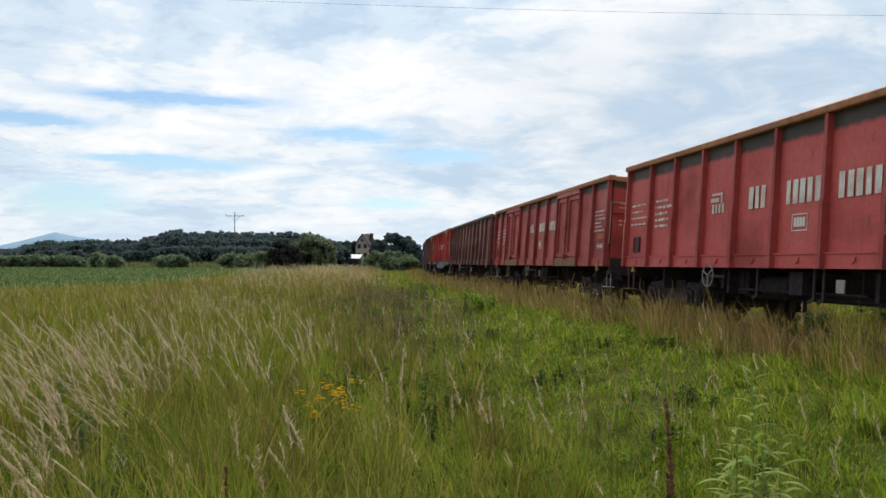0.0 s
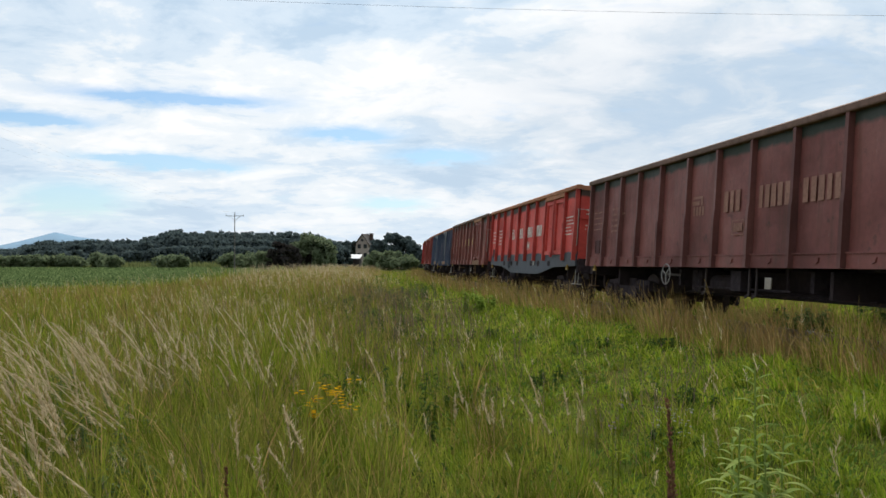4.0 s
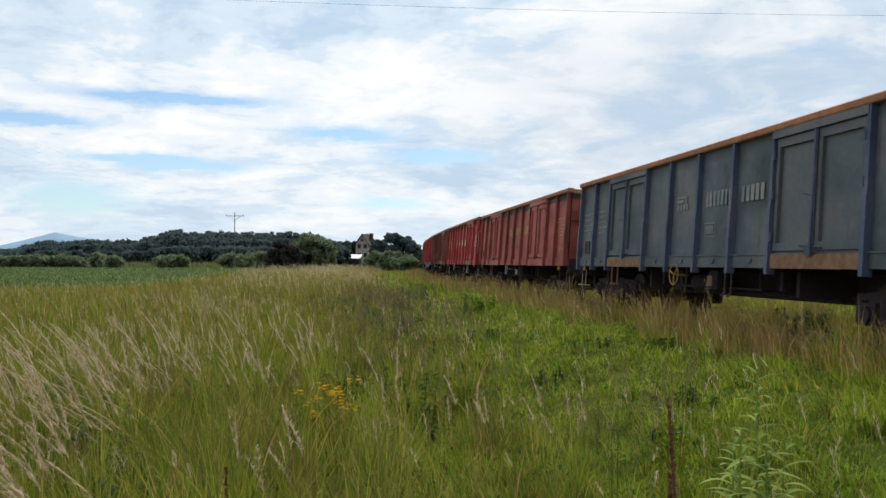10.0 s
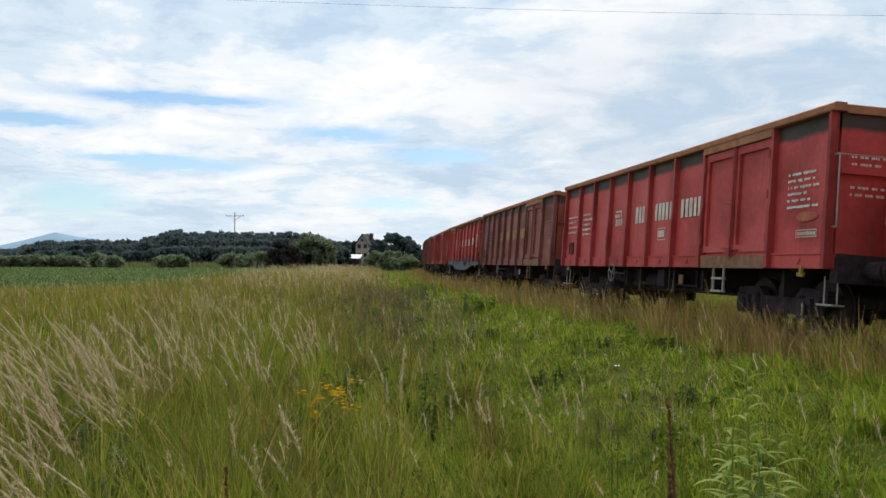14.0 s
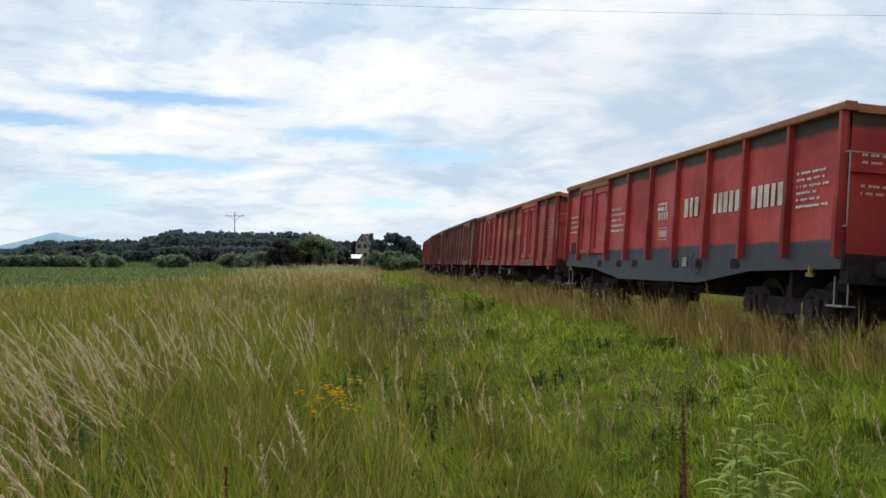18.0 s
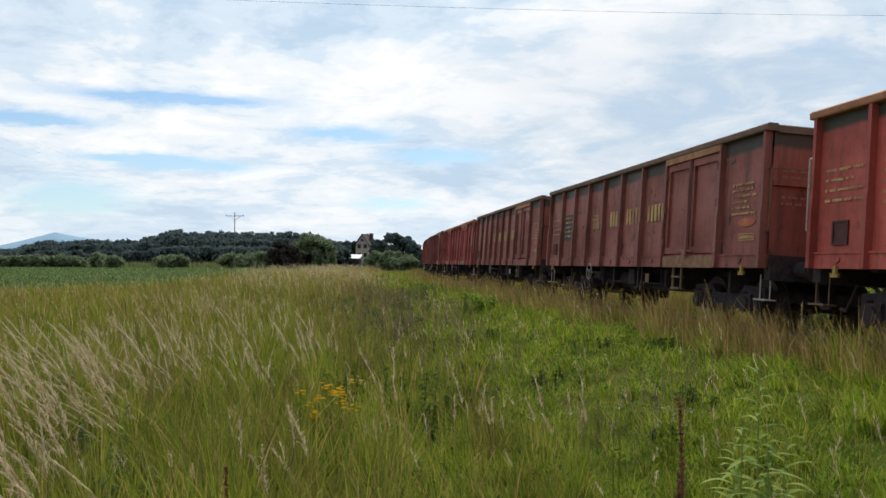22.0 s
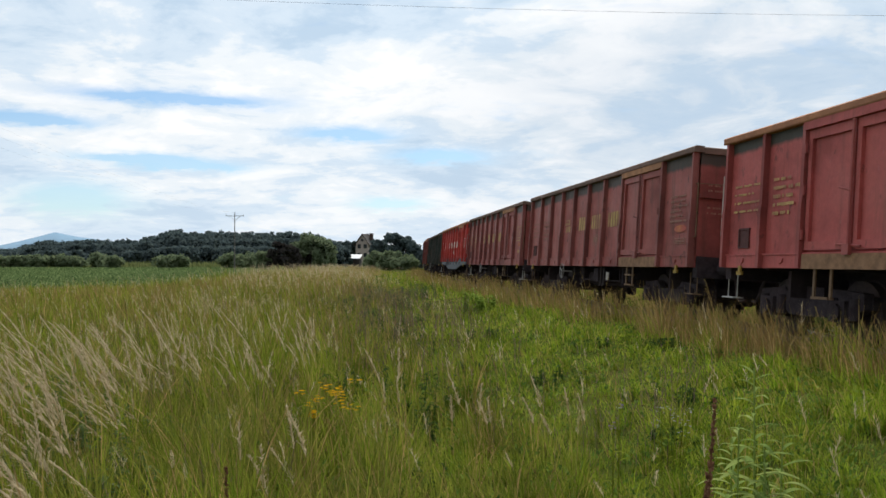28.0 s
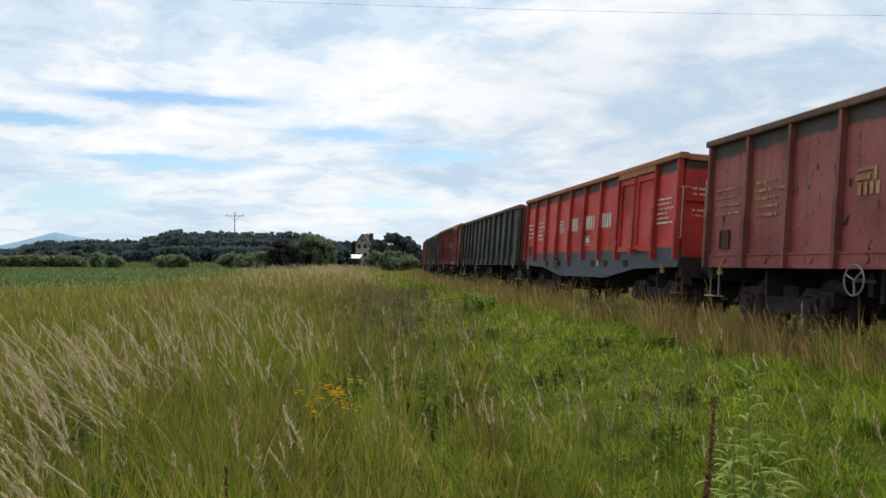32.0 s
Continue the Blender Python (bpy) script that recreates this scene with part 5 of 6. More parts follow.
    russet.append(blade_arrays(b, RNG.uniform(0.35, 0.66, k), RNG.uniform(0.008, 0.014, k) * (1 + q[:, 2] / 30), lean_of(k, 0.12, 0.35), 2))
    # withered grey-brown sorrel in patches
    dead = []
    for r0, r1, dens, wide, feathers in ((4.5, 12, 32, 1.0, 12), (12, 30, 34, 1.7, 8)):
        p = scatter(r0, r1, dens, behind=0.03)
        lat = side_of(p[:, 0], p[:, 1])
        spot_ = soft_noise(p[:, 0], p[:, 1], 0.75, 41.0) + 0.3 * soft_noise(p[:, 0], p[:, 1], 2.5, 43.0)
        u = (p[:, 0] - EYE.x) * RIGHT[0] + (p[:, 1] - EYE.y) * RIGHT[1]
        spot_ = spot_ + 0.42 * np.exp(-((u / p[:, 2] + 0.07) / 0.07) ** 2) * smooth(p[:, 2], 8, 13)
        q, b = dressed(p, (lat < -4.6) & (lat > -12) & (spot_ > 0.36))
        k = len(q)
        h = RNG.uniform(0.38, 0.78, k)
        lean = lean_of(k, 0.04, 0.30)
        dead.append(blade_arrays(b, h, RNG.uniform(0.004, 0.006, k) * wide, lean, 3))
        dead.append(heads(b, h, lean, wide * 1.3, feathers, 0.8, 0.62))
    mat = leaf_mix("withered sorrel", ((0.0, (0.11, 0.075, 0.055)), (0.5, (0.19, 0.14, 0.10)), (1.0, (0.30, 0.235, 0.17))), 0.3, 0.3, 1.5, (0.6, 1.0))
    tagged(soup("withered_sorrel", *merged(*dead), mat), "withered grey-brown sorrel stalks in the meadow", "weeds", kind="stuff")
    # russet stems along the ballast
    for r0, r1, dens, wide, segs, feathers in ((6, 16, 150, 1.1, 3, 10), (16, 34, 105, 1.7, 3, 8), (34, 80, 36, 3.0, 2, 4)):
        p = scatter(r0, r1, dens, behind=0.1)
        lat = side_of(p[:, 0], p[:, 1])
        patch = soft_noise(p[:, 0], p[:, 1], 0.8, 5.0)
        want = (np.exp(-((lat + 2.2) / 0.60) ** 2) + 0.8 * np.exp(-((lat - 2.5) / 0.4) ** 2)) * np.clip(0.5 + 0.8 * patch, 0.05, 1.0)
        keep = RNG.uniform(0, 1, len(p)) < want
        q, b = dressed(p, keep)
        k = len(q)
        h = RNG.uniform(0.36, 0.84, k) * (1 + 0.15 * patch[keep]) * (0.80 + 0.20 * smooth(q[:, 2], 11, 24))
        lean = lean_of(k, 0.10, 0.14)
        russet.append(blade_arrays(b, h, RNG.uniform(0.004, 0.007, k) * wide, lean, segs))
        russet.append(heads(b, h, lean, wide * 0.9, feathers))
    # single tall pale stems that stand up before the wheels
    p = scatter(7, 30, 1.9, behind=0.02)
    lat = side_of(p[:, 0], p[:, 1])
    q, b = dressed(p, (np.abs(lat + 2.6) < 0.75) & (soft_noise(p[:, 0], p[:, 1], 1.1, 61.0) > -0.2))
    k = len(q)
    h = RNG.uniform(0.66, 1.10, k)
    lean = lean_of(k, 0.05, 0.22)
    straw.append(blade_arrays(b, h, RNG.uniform(0.004, 0.006, k) * (1 + q[:, 2] / 40), lean, 4))
    russet.append(heads(b, h, lean, 1.2, 26, 0.7, 0.78, 0.30))
    for name, got, mat, label, cat in (
            ("meadow_grass", fresh, GRASS_FRESH, "short fresh green tufted grass beside the track", "grass"),
            ("tall_grass", tall, GRASS_TALL, "tall rank green meadow grass", "grass"),
            ("dry_grass_stems", straw, GRASS_STRAW, "straw-coloured dry stems leaning in the wind", "dry grass"),
            ("grass_seed_heads", seed, SEED_PALE, "pale feathery seed heads on dry stems", "dry grass"),
            ("meadow_herbs", herbs, HERB_LEAF, "small broad leaves of clover and yarrow", "herbs"),
            ("trackside_grass", russet, SEED_BROWN, "russet dry grass along the ballast edge", "grass")):
        tagged(soup(name, *merged(*got), mat), label, cat, kind="stuff")


def stem_point(base, h, lean, t, nod=1.8):
    return base + np.stack((lean[:, 0] * h * t ** nod, lean[:, 1] * h * t ** nod, h * (t - 0.16 * np.hypot(lean[:, 0], lean[:, 1]) * t * t)), 1)


def heads(base, h, lean, wide, feathers, scale=1.0, start=0.80, fuzz=0.55, nod=1.8):
    """A loose plume round the last fifth of every stem."""
    got = []
    n = len(base)
    for i in range(feathers):
        t = start + (1 - start) * (i + RNG.uniform(0, 1, n)) / feathers
        at = stem_point(base, h, lean, t, nod)
        size = RNG.uniform(0.034, 0.070, n) * (1.25 - 0.6 * (t - start) / (1 - start)) * scale
        out = lean * (1.1 if fuzz > 0.5 else 3.4) + RNG.normal(0, fuzz, (n, 2))
        got.append(blade_arrays(at, size, RNG.uniform(0.003, 0.006, n) * wide, out, 2))
    return merged(*got)


meadow()


def local_soup(name, v, t, mat, parent, label="", kind=""):
    ob = soup(name, v, t, mat)
    ob.parent = parent
    if kind:
        ob["kind"] = kind
    if label:
        ob["label"] = label
    return ob


SWAYING = []


def clump(stems, tall, bent):
    """A tuft of dry stems with feathery heads, leaning more or less in the wind."""
    thing = tagged(new("dry_grass_tuft"), "tuft of straw-coloured grass with feathery heads", "dry grass", group="dry grass tufts")
    n = stems
    base = np.stack((RNG.normal(0, 0.15, n), RNG.normal(0, 0.15, n), np.full(n, -0.03)), 1)
    h = RNG.uniform(0.62, 1.08, n) * tall
    lean = lean_of(n, bent, 0.14)
    for i in range(n):
        one = slice(i, i + 1)
        stem = local_soup("stem", *blade_arrays(base[one], h[one], RNG.uniform(0.0035, 0.0055, 1), lean[one], 8, 3.0 if bent > 0.3 else 2.6), GRASS_STRAW, thing)
        local_soup("seed_head", *heads(base[one], h[one], lean[one], 1.6, 80, 0.62, 0.70, 0.42 if bent > 0.3 else 0.55, 3.0 if bent > 0.3 else 2.6), SEED_PALE, stem, "pale feathery seed head")
    m = 14
    base = np.stack((RNG.normal(0, 0.09, m), RNG.normal(0, 0.09, m), np.full(m, -0.03)), 1)
    local_soup("leaf_tuft", *blade_arrays(base, RNG.uniform(0.3, 0.62, m), RNG.uniform(0.004, 0.007, m), lean_of(m, bent, 0.4), 4), GRASS_TALL, thing, "green grass leaves", "stuff")
    return thing


def tufts():
    bent = [clump(5 + k % 3, 0.90 + 0.06 * (k % 4), 0.42) for k in range(7)]
    straight = [clump(4 + k % 3, 0.84 + 0.05 * (k % 4), 0.13) for k in range(7)]
    lofty = [clump(5 + k % 2, 1.26, 0.33) for k in range(4)]
    upright = [clump(5 + k % 2, 0.98, 0.15) for k in range(4)]
    rng = random.Random(4)
    spots = []
    while len(spots) < 42:
        v = rng.uniform(2.5, 9.0)
        u = rng.uniform(-0.62, -0.10) * v
        if (-u / v < 0.38 and v < 4.2) or rng.random() > 0.10 + 1.0 * max(0.0, -u / v - 0.27) / 0.22:
            continue
        spots.append((u, v))
    for x in ((0.28, 6.6), (0.95, 6.4), (-0.5, 7.2)):
        spots.append(x)
    arching = ((-2.9, 6.4), (-2.6, 5.9), (-3.2, 7.2), (-2.7, 6.6), (-3.0, 6.0), (-2.5, 5.3), (-2.2, 5.2), (-2.3, 6.1), (-2.2, 7.4), (-1.75, 7.8))
    spots += arching
    ridge = [(-rng.uniform(0.12, 0.36) * v, v) for v in (8.2, 9.2, 9.9, 10.6, 11.3, 12.0, 12.8, 13.6)]
    spots += ridge
    used = [0, 0, 0, 0]
    for i, (u, v) in enumerate(spots):
        x, y = place(u, v)
        z = float(ground_z(np.array([x]), np.array([y]))[0])
        m = pose(x, y, z, 0, 0, rng.uniform(-25, 25))
        sort = 2 if (u, v) in arching else 3 if (u, v) in ridge else (0 if -u / v > 0.30 + 0.08 * rng.random() else 1)
        kinds = (bent, straight, lofty, upright)[sort]
        k = used[sort]
        used[sort] += 1
        ob = kinds[k] if k < len(kinds) else copy_thing(kinds[k % len(kinds)], m)
        ob.matrix_basis = m
        SWAYING.append((ob, m, rng.uniform(2.0, 4.5), rng.uniform(0, 6.28), rng.uniform(0.75, 1.1)))


tufts()


def lance(b, at, way, length, width, droop):
    """A lance-shaped folded leaf from a point along a direction."""
    d = Vector(way).normalized()
    s = d.cross(Vector((0, 0, 1)))
    s = s.normalized() if s.length > 0.01 else Vector((1, 0, 0))
    up = s.cross(d)
    mid, l, r = [], [], []
    for i in range(6):
        t = i / 5
        c = Vector(at) + d * (length * t) - Vector((0, 0, 1)) * (droop * length * t * t)
        w = width * math.sin(math.pi * min(1, 0.12 + 0.88 * t)) ** 0.8 / 2 if i < 5 else 0.0005
        mid.append(c)
        l.append(c + s * w + up * w * 0.35)
        r.append(c - s * w + up * w * 0.35)
    pts = mid + l + r
    faces = []
    for i in range(5):
        faces += [(i, i + 1, 6 + i + 1, 6 + i), (i, 12 + i, 12 + i + 1, i + 1)]
    return b.hull(pts, faces)


def grounded(u, v):
    x, y = place(u, v)
    return x, y, float(ground_z(np.array([x]), np.array([y]))[0])


def leafy_weed(u, v, stems, tall, seed, leaf_len=0.15):
    """A stand of upright stems, each ringed with long narrow leaves."""
    rng = random.Random(seed)
    thing = tagged(new("leafy_weed"), "tall pale green weed with long narrow leaves", "weed")
    for k in range(stems):
        r, a = rng.uniform(0, 0.24) if k else 0.04, rng.uniform(0, 6.28)
        foot = Vector((r * math.cos(a), r * math.sin(a), -0.02))
        h = tall * (1.0 if k == 0 else rng.uniform(0.52, 0.82))
        tip = foot + Vector((rng.uniform(-0.05, 0.05), rng.uniform(-0.05, 0.05), h))
        stem = part("stem", Build().rod(foot, tip, 0.006, 6, 0.003), WEED_LEAF, thing)
        n = int(h / 0.030)
        b = Build()
        for i in range(n):
            t = 0.18 + 0.82 * i / n
            at = foot.lerp(tip, t)
            w = i * 2.4 + rng.uniform(-0.3, 0.3)
            size = leaf_len * (1.0 - 0.55 * max(0, t - 0.55) / 0.45) * rng.uniform(0.75, 1.15)
            lance(b, at, (math.cos(w), math.sin(w), 0.25 + 0.5 * t * t), size, size * 0.175, 0.28 + 0.25 * rng.random())
        part("leaves", b, WEED_LEAF, stem, "long narrow pale leaves")
    x, y, z = grounded(u, v)
    m = pose(x, y, z, 0, 0, rng.uniform(0, 360))
    thing.matrix_basis = m
    SWAYING.append((thing, m, 1.4, rng.uniform(0, 6), 0.8))
    return thing


def dock(u, v, tall, seed, lean=0.0, name_part="dense brown seed spike"):
    """A dead dock stalk: a reddish stem with a lumpy brown seed spike."""
    rng = random.Random(seed)
    thing = tagged(new("dock_stalk"), "dry dark brown dock stalk with seed spike", "weed", group="dock stalks")
    tip = Vector((lean * tall, 0, tall))
    part("stem", Build().rod((0, 0, -0.02), tip * 0.97, 0.006, 6, 0.003), STALK_BROWN, thing)
    n = 340
    t = RNG.uniform(0.42, 1.0, n)
    r = 0.011 * (1.1 - 0.75 * (t - 0.42) / 0.58) * (0.65 + 0.35 * np.sin(t * 70 + seed))
    a = RNG.uniform(0, 6.28, n)
    base = np.stack((tip.x * t + r * np.cos(a), r * np.sin(a), tall * t), 1)
    local_soup("seed_spike", *blade_arrays(base, RNG.uniform(0.007, 0.016, n), RNG.uniform(0.008, 0.013, n), np.stack((np.cos(a), np.sin(a)), 1) * 0.7, 2), STALK_BROWN, thing, name_part)
    x, y, z = grounded(u, v)
    thing.matrix_basis = pose(x, y, z, 0, 0, -math.degrees(TURN))
    return thing, thing.matrix_basis.copy()


def flowers(name, label, cat, u, v, stalks, tall, head, petal, spread, seed, leaf=GRASS_TALL, size=0.011):
    """A flowering weed: several stalks that fork into flat heads of small flowers."""
    rng = random.Random(seed)
    thing = tagged(new(name), label, cat)
    for k in range(stalks):
        r, a = spread * math.sqrt(rng.random()), rng.uniform(0, 6.28)
        foot = Vector((r * math.cos(a) * 0.7, r * math.sin(a) * 0.7, -0.02))
        top = Vector((r * math.cos(a), r * math.sin(a), tall * rng.uniform(0.72, 1.08)))
        stem = part("stalk", Build().rod(foot, top, 0.004, 5, 0.003), leaf, thing)
        b, lv = Build(), Build()
        for j in range(rng.randint(5, 8)):
            w, q = rng.uniform(0, 6.28), head * math.sqrt(rng.random())
            c = top + Vector((q * math.cos(w), q * math.sin(w), rng.uniform(-0.02, 0.03)))
            for i in range(9):
                z = 2 * math.pi * i / 9 + rng.random()
                lance(b, c, (math.cos(z), math.sin(z), 0.25), size, size * 0.6, 0.3)
        for j in range(7):
            w = rng.uniform(0, 6.28)
            lance(lv, foot.lerp(top, rng.uniform(0.2, 0.9)), (math.cos(w), math.sin(w), 0.5), 0.09, 0.022, 0.4)
        part("flower_head", b, petal, stem, "head of small flowers")["kind"] = "stuff"
        part("leaves", lv, leaf, stem)
    x, y, z = grounded(u, v)
    m = pose(x, y, z)
    thing.matrix_basis = m
    SWAYING.append((thing, m, 1.2, rng.uniform(0, 6), 0.9))
    return thing


def dark_weed(u, v, width, tall, seed, mat=NETTLE_LEAF, stems=9, leaf=1.0):
    """A dense low clump of dark broad-leaved weeds."""
    rng = random.Random(seed)
    thing = tagged(new("weed_clump"), "low clump of dark green broad-leaved weeds", "weed", group="dark weed clumps")
    for k in range(stems):
        a, r = rng.uniform(0, 6.28), width * math.sqrt(rng.random())
        foot = Vector((r * math.cos(a), r * math.sin(a), -0.02))
        top = foot + Vector((rng.uniform(-0.06, 0.06), rng.uniform(-0.06, 0.06), tall * rng.uniform(0.6, 1.05)))
        stem = part("stem", Build().rod(foot, top, 0.006, 5, 0.003), mat, thing)
        b = Build()
        for i in range(34):
            w = rng.uniform(0, 6.28)
            size = rng.uniform(0.035, 0.07) * leaf
            lance(b, foot.lerp(top, rng.uniform(0.15, 1.0)), (math.cos(w), math.sin(w), rng.uniform(-0.1, 0.7)), size, size * 0.5, 0.5)
        part("leaves", b, mat, stem, "dark toothed leaves")
    x, y, z = grounded(u, v)
    thing.matrix_basis = pose(x, y, z, 0, 0, rng.uniform(0, 360))
    return thing


def spike(u, v, tall, seed, mat=SEED_PALE):
    """A single stalk with a pale cylindrical flower spike."""
    thing = tagged(new("pale_spike"), "thin stalk with a pale woolly flower spike", "wild flower", group="pale flower spikes")
    part("stalk", Build().rod((0, 0, -0.02), (0.0, 0, tall), 0.0028, 5, 0.002), GRASS_TALL, thing)
    n = 160
    t = RNG.uniform(0, 1, n)
    a = RNG.uniform(0, 6.28, n)
    r = 0.008 * np.sin(np.pi * np.clip(t * 0.9 + 0.1, 0, 1))
    base = np.stack((r * np.cos(a), r * np.sin(a), tall - 0.02 + 0.085 * t), 1)
    local_soup("flower_spike", *blade_arrays(base, RNG.uniform(0.005, 0.011, n), RNG.uniform(0.004, 0.007, n), np.stack((np.cos(a), np.sin(a)), 1) * 0.9, 2), mat, thing, "pale woolly spike")
    x, y, z = grounded(u, v)
    m = pose(x, y, z, random.Random(seed).uniform(-8, 8), -6, 0)
    thing.matrix_basis = m
    SWAYING.append((thing, m, 2.5, seed * 1.3, 1.0))


DOCKS = []
RANK_LEAF = leaf_mix("grey-green rank herbs", ((0.0, (0.085, 0.125, 0.045)), (0.6, (0.125, 0.175, 0.065)), (1.0, (0.18, 0.225, 0.095))), 0.35, 0.3, 1.5, (0.7, 1.0))
BUSHY_LEAF = leaf_mix("mid-green bushy leaves", ((0.0, (0.17, 0.26, 0.05)), (0.6, (0.27, 0.37, 0.07)), (1.0, (0.38, 0.46, 0.11))), 0.45, 0.3, 1.5, (0.7, 1.0))


def near_plants():
    leafy_weed(1.27, 3.5, 8, 1.19, 3, 0.215)
    leafy_weed(0.98, 3.25, 9, 0.64, 8, 0.20)
    DOCKS.append(dock(0.845, 2.85, 1.185, 1, -0.07))
    DOCKS.append(dock(0.80, 2.80, 0.95, 2, -0.05))
    dock(-0.98, 3.05, 0.60, 6, 0.02)
    dock(-0.17, 3.3, 0.62, 7, 0.02)
    dock(-1.00, 3.9, 0.70, 9, -0.02)
    flowers("ragwort", "ragwort plant with bright yellow flower heads", "wild flower", -0.80, 6.1, 9, 0.72, 0.05, YELLOW_PETAL, 0.20, 21, size=0.021)
    flowers("ragwort", "small ragwort plant with yellow flower heads", "wild flower", -0.99, 6.0, 4, 0.68, 0.04, YELLOW_PETAL, 0.10, 22, size=0.021)
    flowers("thistle", "slim thistle with small mauve heads", "wild flower", 0.92, 4.55, 2, 0.80, 0.02, MAUVE_PETAL, 0.04, 23)
    flowers("yarrow", "greyish white yarrow heads in short grass", "wild flower", 1.55, 5.9, 7, 0.55, 0.05, WHITE_PETAL, 0.22, 24)
    flowers("yarrow", "greyish white yarrow heads by the ballast", "wild flower", 4.3, 9.4, 6, 0.50, 0.04, WHITE_PETAL, 0.22, 25)
    flowers("yarrow", "small white yarrow heads by the ballast", "wild flower", 5.0, 9.6, 4, 0.50, 0.04, WHITE_PETAL, 0.2, 26)
    for k, (u, v, w, h) in enumerate(((-0.30, 8.6, 0.36, 0.56), (-1.15, 9.4, 0.32, 0.50), (2.35, 8.4, 0.42, 0.28), (1.5, 10.6, 0.4, 0.25), (-0.35, 13.5, 0.5, 0.4), (0.5, 12.0, 0.4, 0.3), (-0.25, 7.4, 0.26, 0.40), (0.35, 9.6, 0.3, 0.26), (-1.9, 12.0, 0.4, 0.45), (2.2, 13.0, 0.4, 0.2), (-0.1, 5.6, 0.2, 0.3), (1.9, 7.0, 0.24, 0.2), (0.9, 15.5, 0.45, 0.25), (-1.2, 17.5, 0.6, 0.5), (3.1, 12.2, 0.3, 0.22))):
        dark_weed(u, v, w, h, 40 + k)
    for k, (u, v, w, h) in enumerate(((8.5, 16.3, 0.7, 0.85), (9.9, 17.2, 0.9, 0.9), (7.4, 17.4, 0.6, 0.55), (11.5, 18.5, 1.0, 1.0))):
        dark_weed(u, v, w, h, 80 + k, RANK_LEAF, 22, 2.0)
    for k, (u, v, w, h) in enumerate(((-3.3, 7.5, 0.42, 0.55), (-2.6, 6.4, 0.36, 0.52), (-3.9, 8.2, 0.45, 0.55), (-2.2, 5.6, 0.32, 0.50), (-1.95, 4.8, 0.30, 0.46), (-2.8, 5.3, 0.34, 0.48), (-1.6, 4.2, 0.24, 0.42), (-3.1, 9.2, 0.5, 0.5), (-2.0, 7.0, 0.4, 0.45), (-1.5, 3.4, 0.22, 0.40))):
        dark_weed(u, v, w, h, 110 + k, RANK_LEAF, 13, 1.15)
    for k, (u, v, w, h) in enumerate(((-2.2, 30, 1.0, 0.60), (-1.2, 26, 0.8, 0.45), (-2.8, 24, 0.7, 0.55), (-1.0, 20, 0.6, 0.42), (-0.6, 32, 0.9, 0.45), (-3.4, 34, 1.0, 0.65), (-1.9, 21, 0.6, 0.5), (-0.8, 38, 1.2, 0.5), (-0.9, 16, 0.5, 0.42))):
        dark_weed(u, v, w, h, 90 + k, RANK_LEAF, 16, 1.7)
    dark_weed(0.85, 22.5, 0.34, 0.72, 71, BUSHY_LEAF, 12, 2.0)
    dark_weed(1.15, 22.2, 0.28, 0.52, 72, BUSHY_LEAF, 8, 2.0)
    for k, (u, v, h) in enumerate(((-0.72, 2.9, 0.46), (-0.86, 2.75, 0.40), (-1.28, 4.2, 0.66), (-1.3, 4.4, 0.5), (0.42, 2.9, 0.42), (0.43, 2.95, 0.34), (-0.62, 2.7, 0.38), (-1.05, 3.3, 0.56), (-1.22, 3.6, 0.48), (-0.2, 2.8, 0.36), (-0.70, 2.75, 0.36), (-0.80, 2.95, 0.42), (-0.93, 2.9, 0.38), (-0.66, 2.85, 0.44), (-0.58, 2.95, 0.34))):
        spike(u, v, h, k)


near_plants()


def crops():
    """The leafy crop of the field, in rows."""
    got = []
    for r0, r1, gap, size in ((45, 60, 0.75, 1.7), (60, 90, 0.9, 0.9), (90, 200, 2.0, 0.95), (200, 335, 4.5, 1.6)):
        v = np.arange(r0, r1, gap)
        vv = np.repeat(v, 150)
        u = -RNG.uniform(0.15, 0.62, len(vv)) * vv
        vv = vv + RNG.normal(0, 0.08, len(vv))
        x, y = place(u, vv)
        keep = RNG.uniform(0, 1, len(x)) < field_share(x, y)
        x, y = x[keep], y[keep]
        for k in range(4):
            n = len(x)
            base = np.stack((x + RNG.normal(0, 0.12 * size, n), y + RNG.normal(0, 0.12 * size, n), ground_z(x, y) - 0.02), 1)
            got.append(blade_arrays(base, RNG.uniform(0.35, 0.62, n) * size ** 0.35, RNG.uniform(0.10, 0.20, n) * size * 1.6, RNG.normal(0, 0.65, (n, 2)), 2))
    mat = leaf_mix("crop leaves", ((0.0, (0.045, 0.080, 0.030)), (0.5, (0.140, 0.210, 0.078)), (1.0, (0.30, 0.38, 0.16))), 0.4, 0.4, 0.06, (0.6, 1.0))
    # reeds beyond the crop
    n = 5200
    v = RNG.uniform(338, 362, n)
    x, y = place(-RNG.uniform(0.16, 0.62, n) * v, v)
    base = np.stack((x, y, ground_z(x, y) - 0.05), 1)
    reeds = blade_arrays(base, RNG.uniform(1.6, 3.2, n), RNG.uniform(0.25, 0.5, n), lean_of(n, 0.1, 0.3), 2)
    tagged(soup("reed_belt", *reeds, leaf_mix("olive reeds", ((0.0, (0.12, 0.15, 0.055)), (1.0, (0.22, 0.24, 0.10))), 0.4, 0.3, 0.05, (0.7, 1.0))), "pale olive reeds between field and woodland", "reeds", kind="stuff")
    tagged(soup("field_crop", *merged(*got), mat), "low leafy green crop in the field", "crop", kind="stuff")


crops()


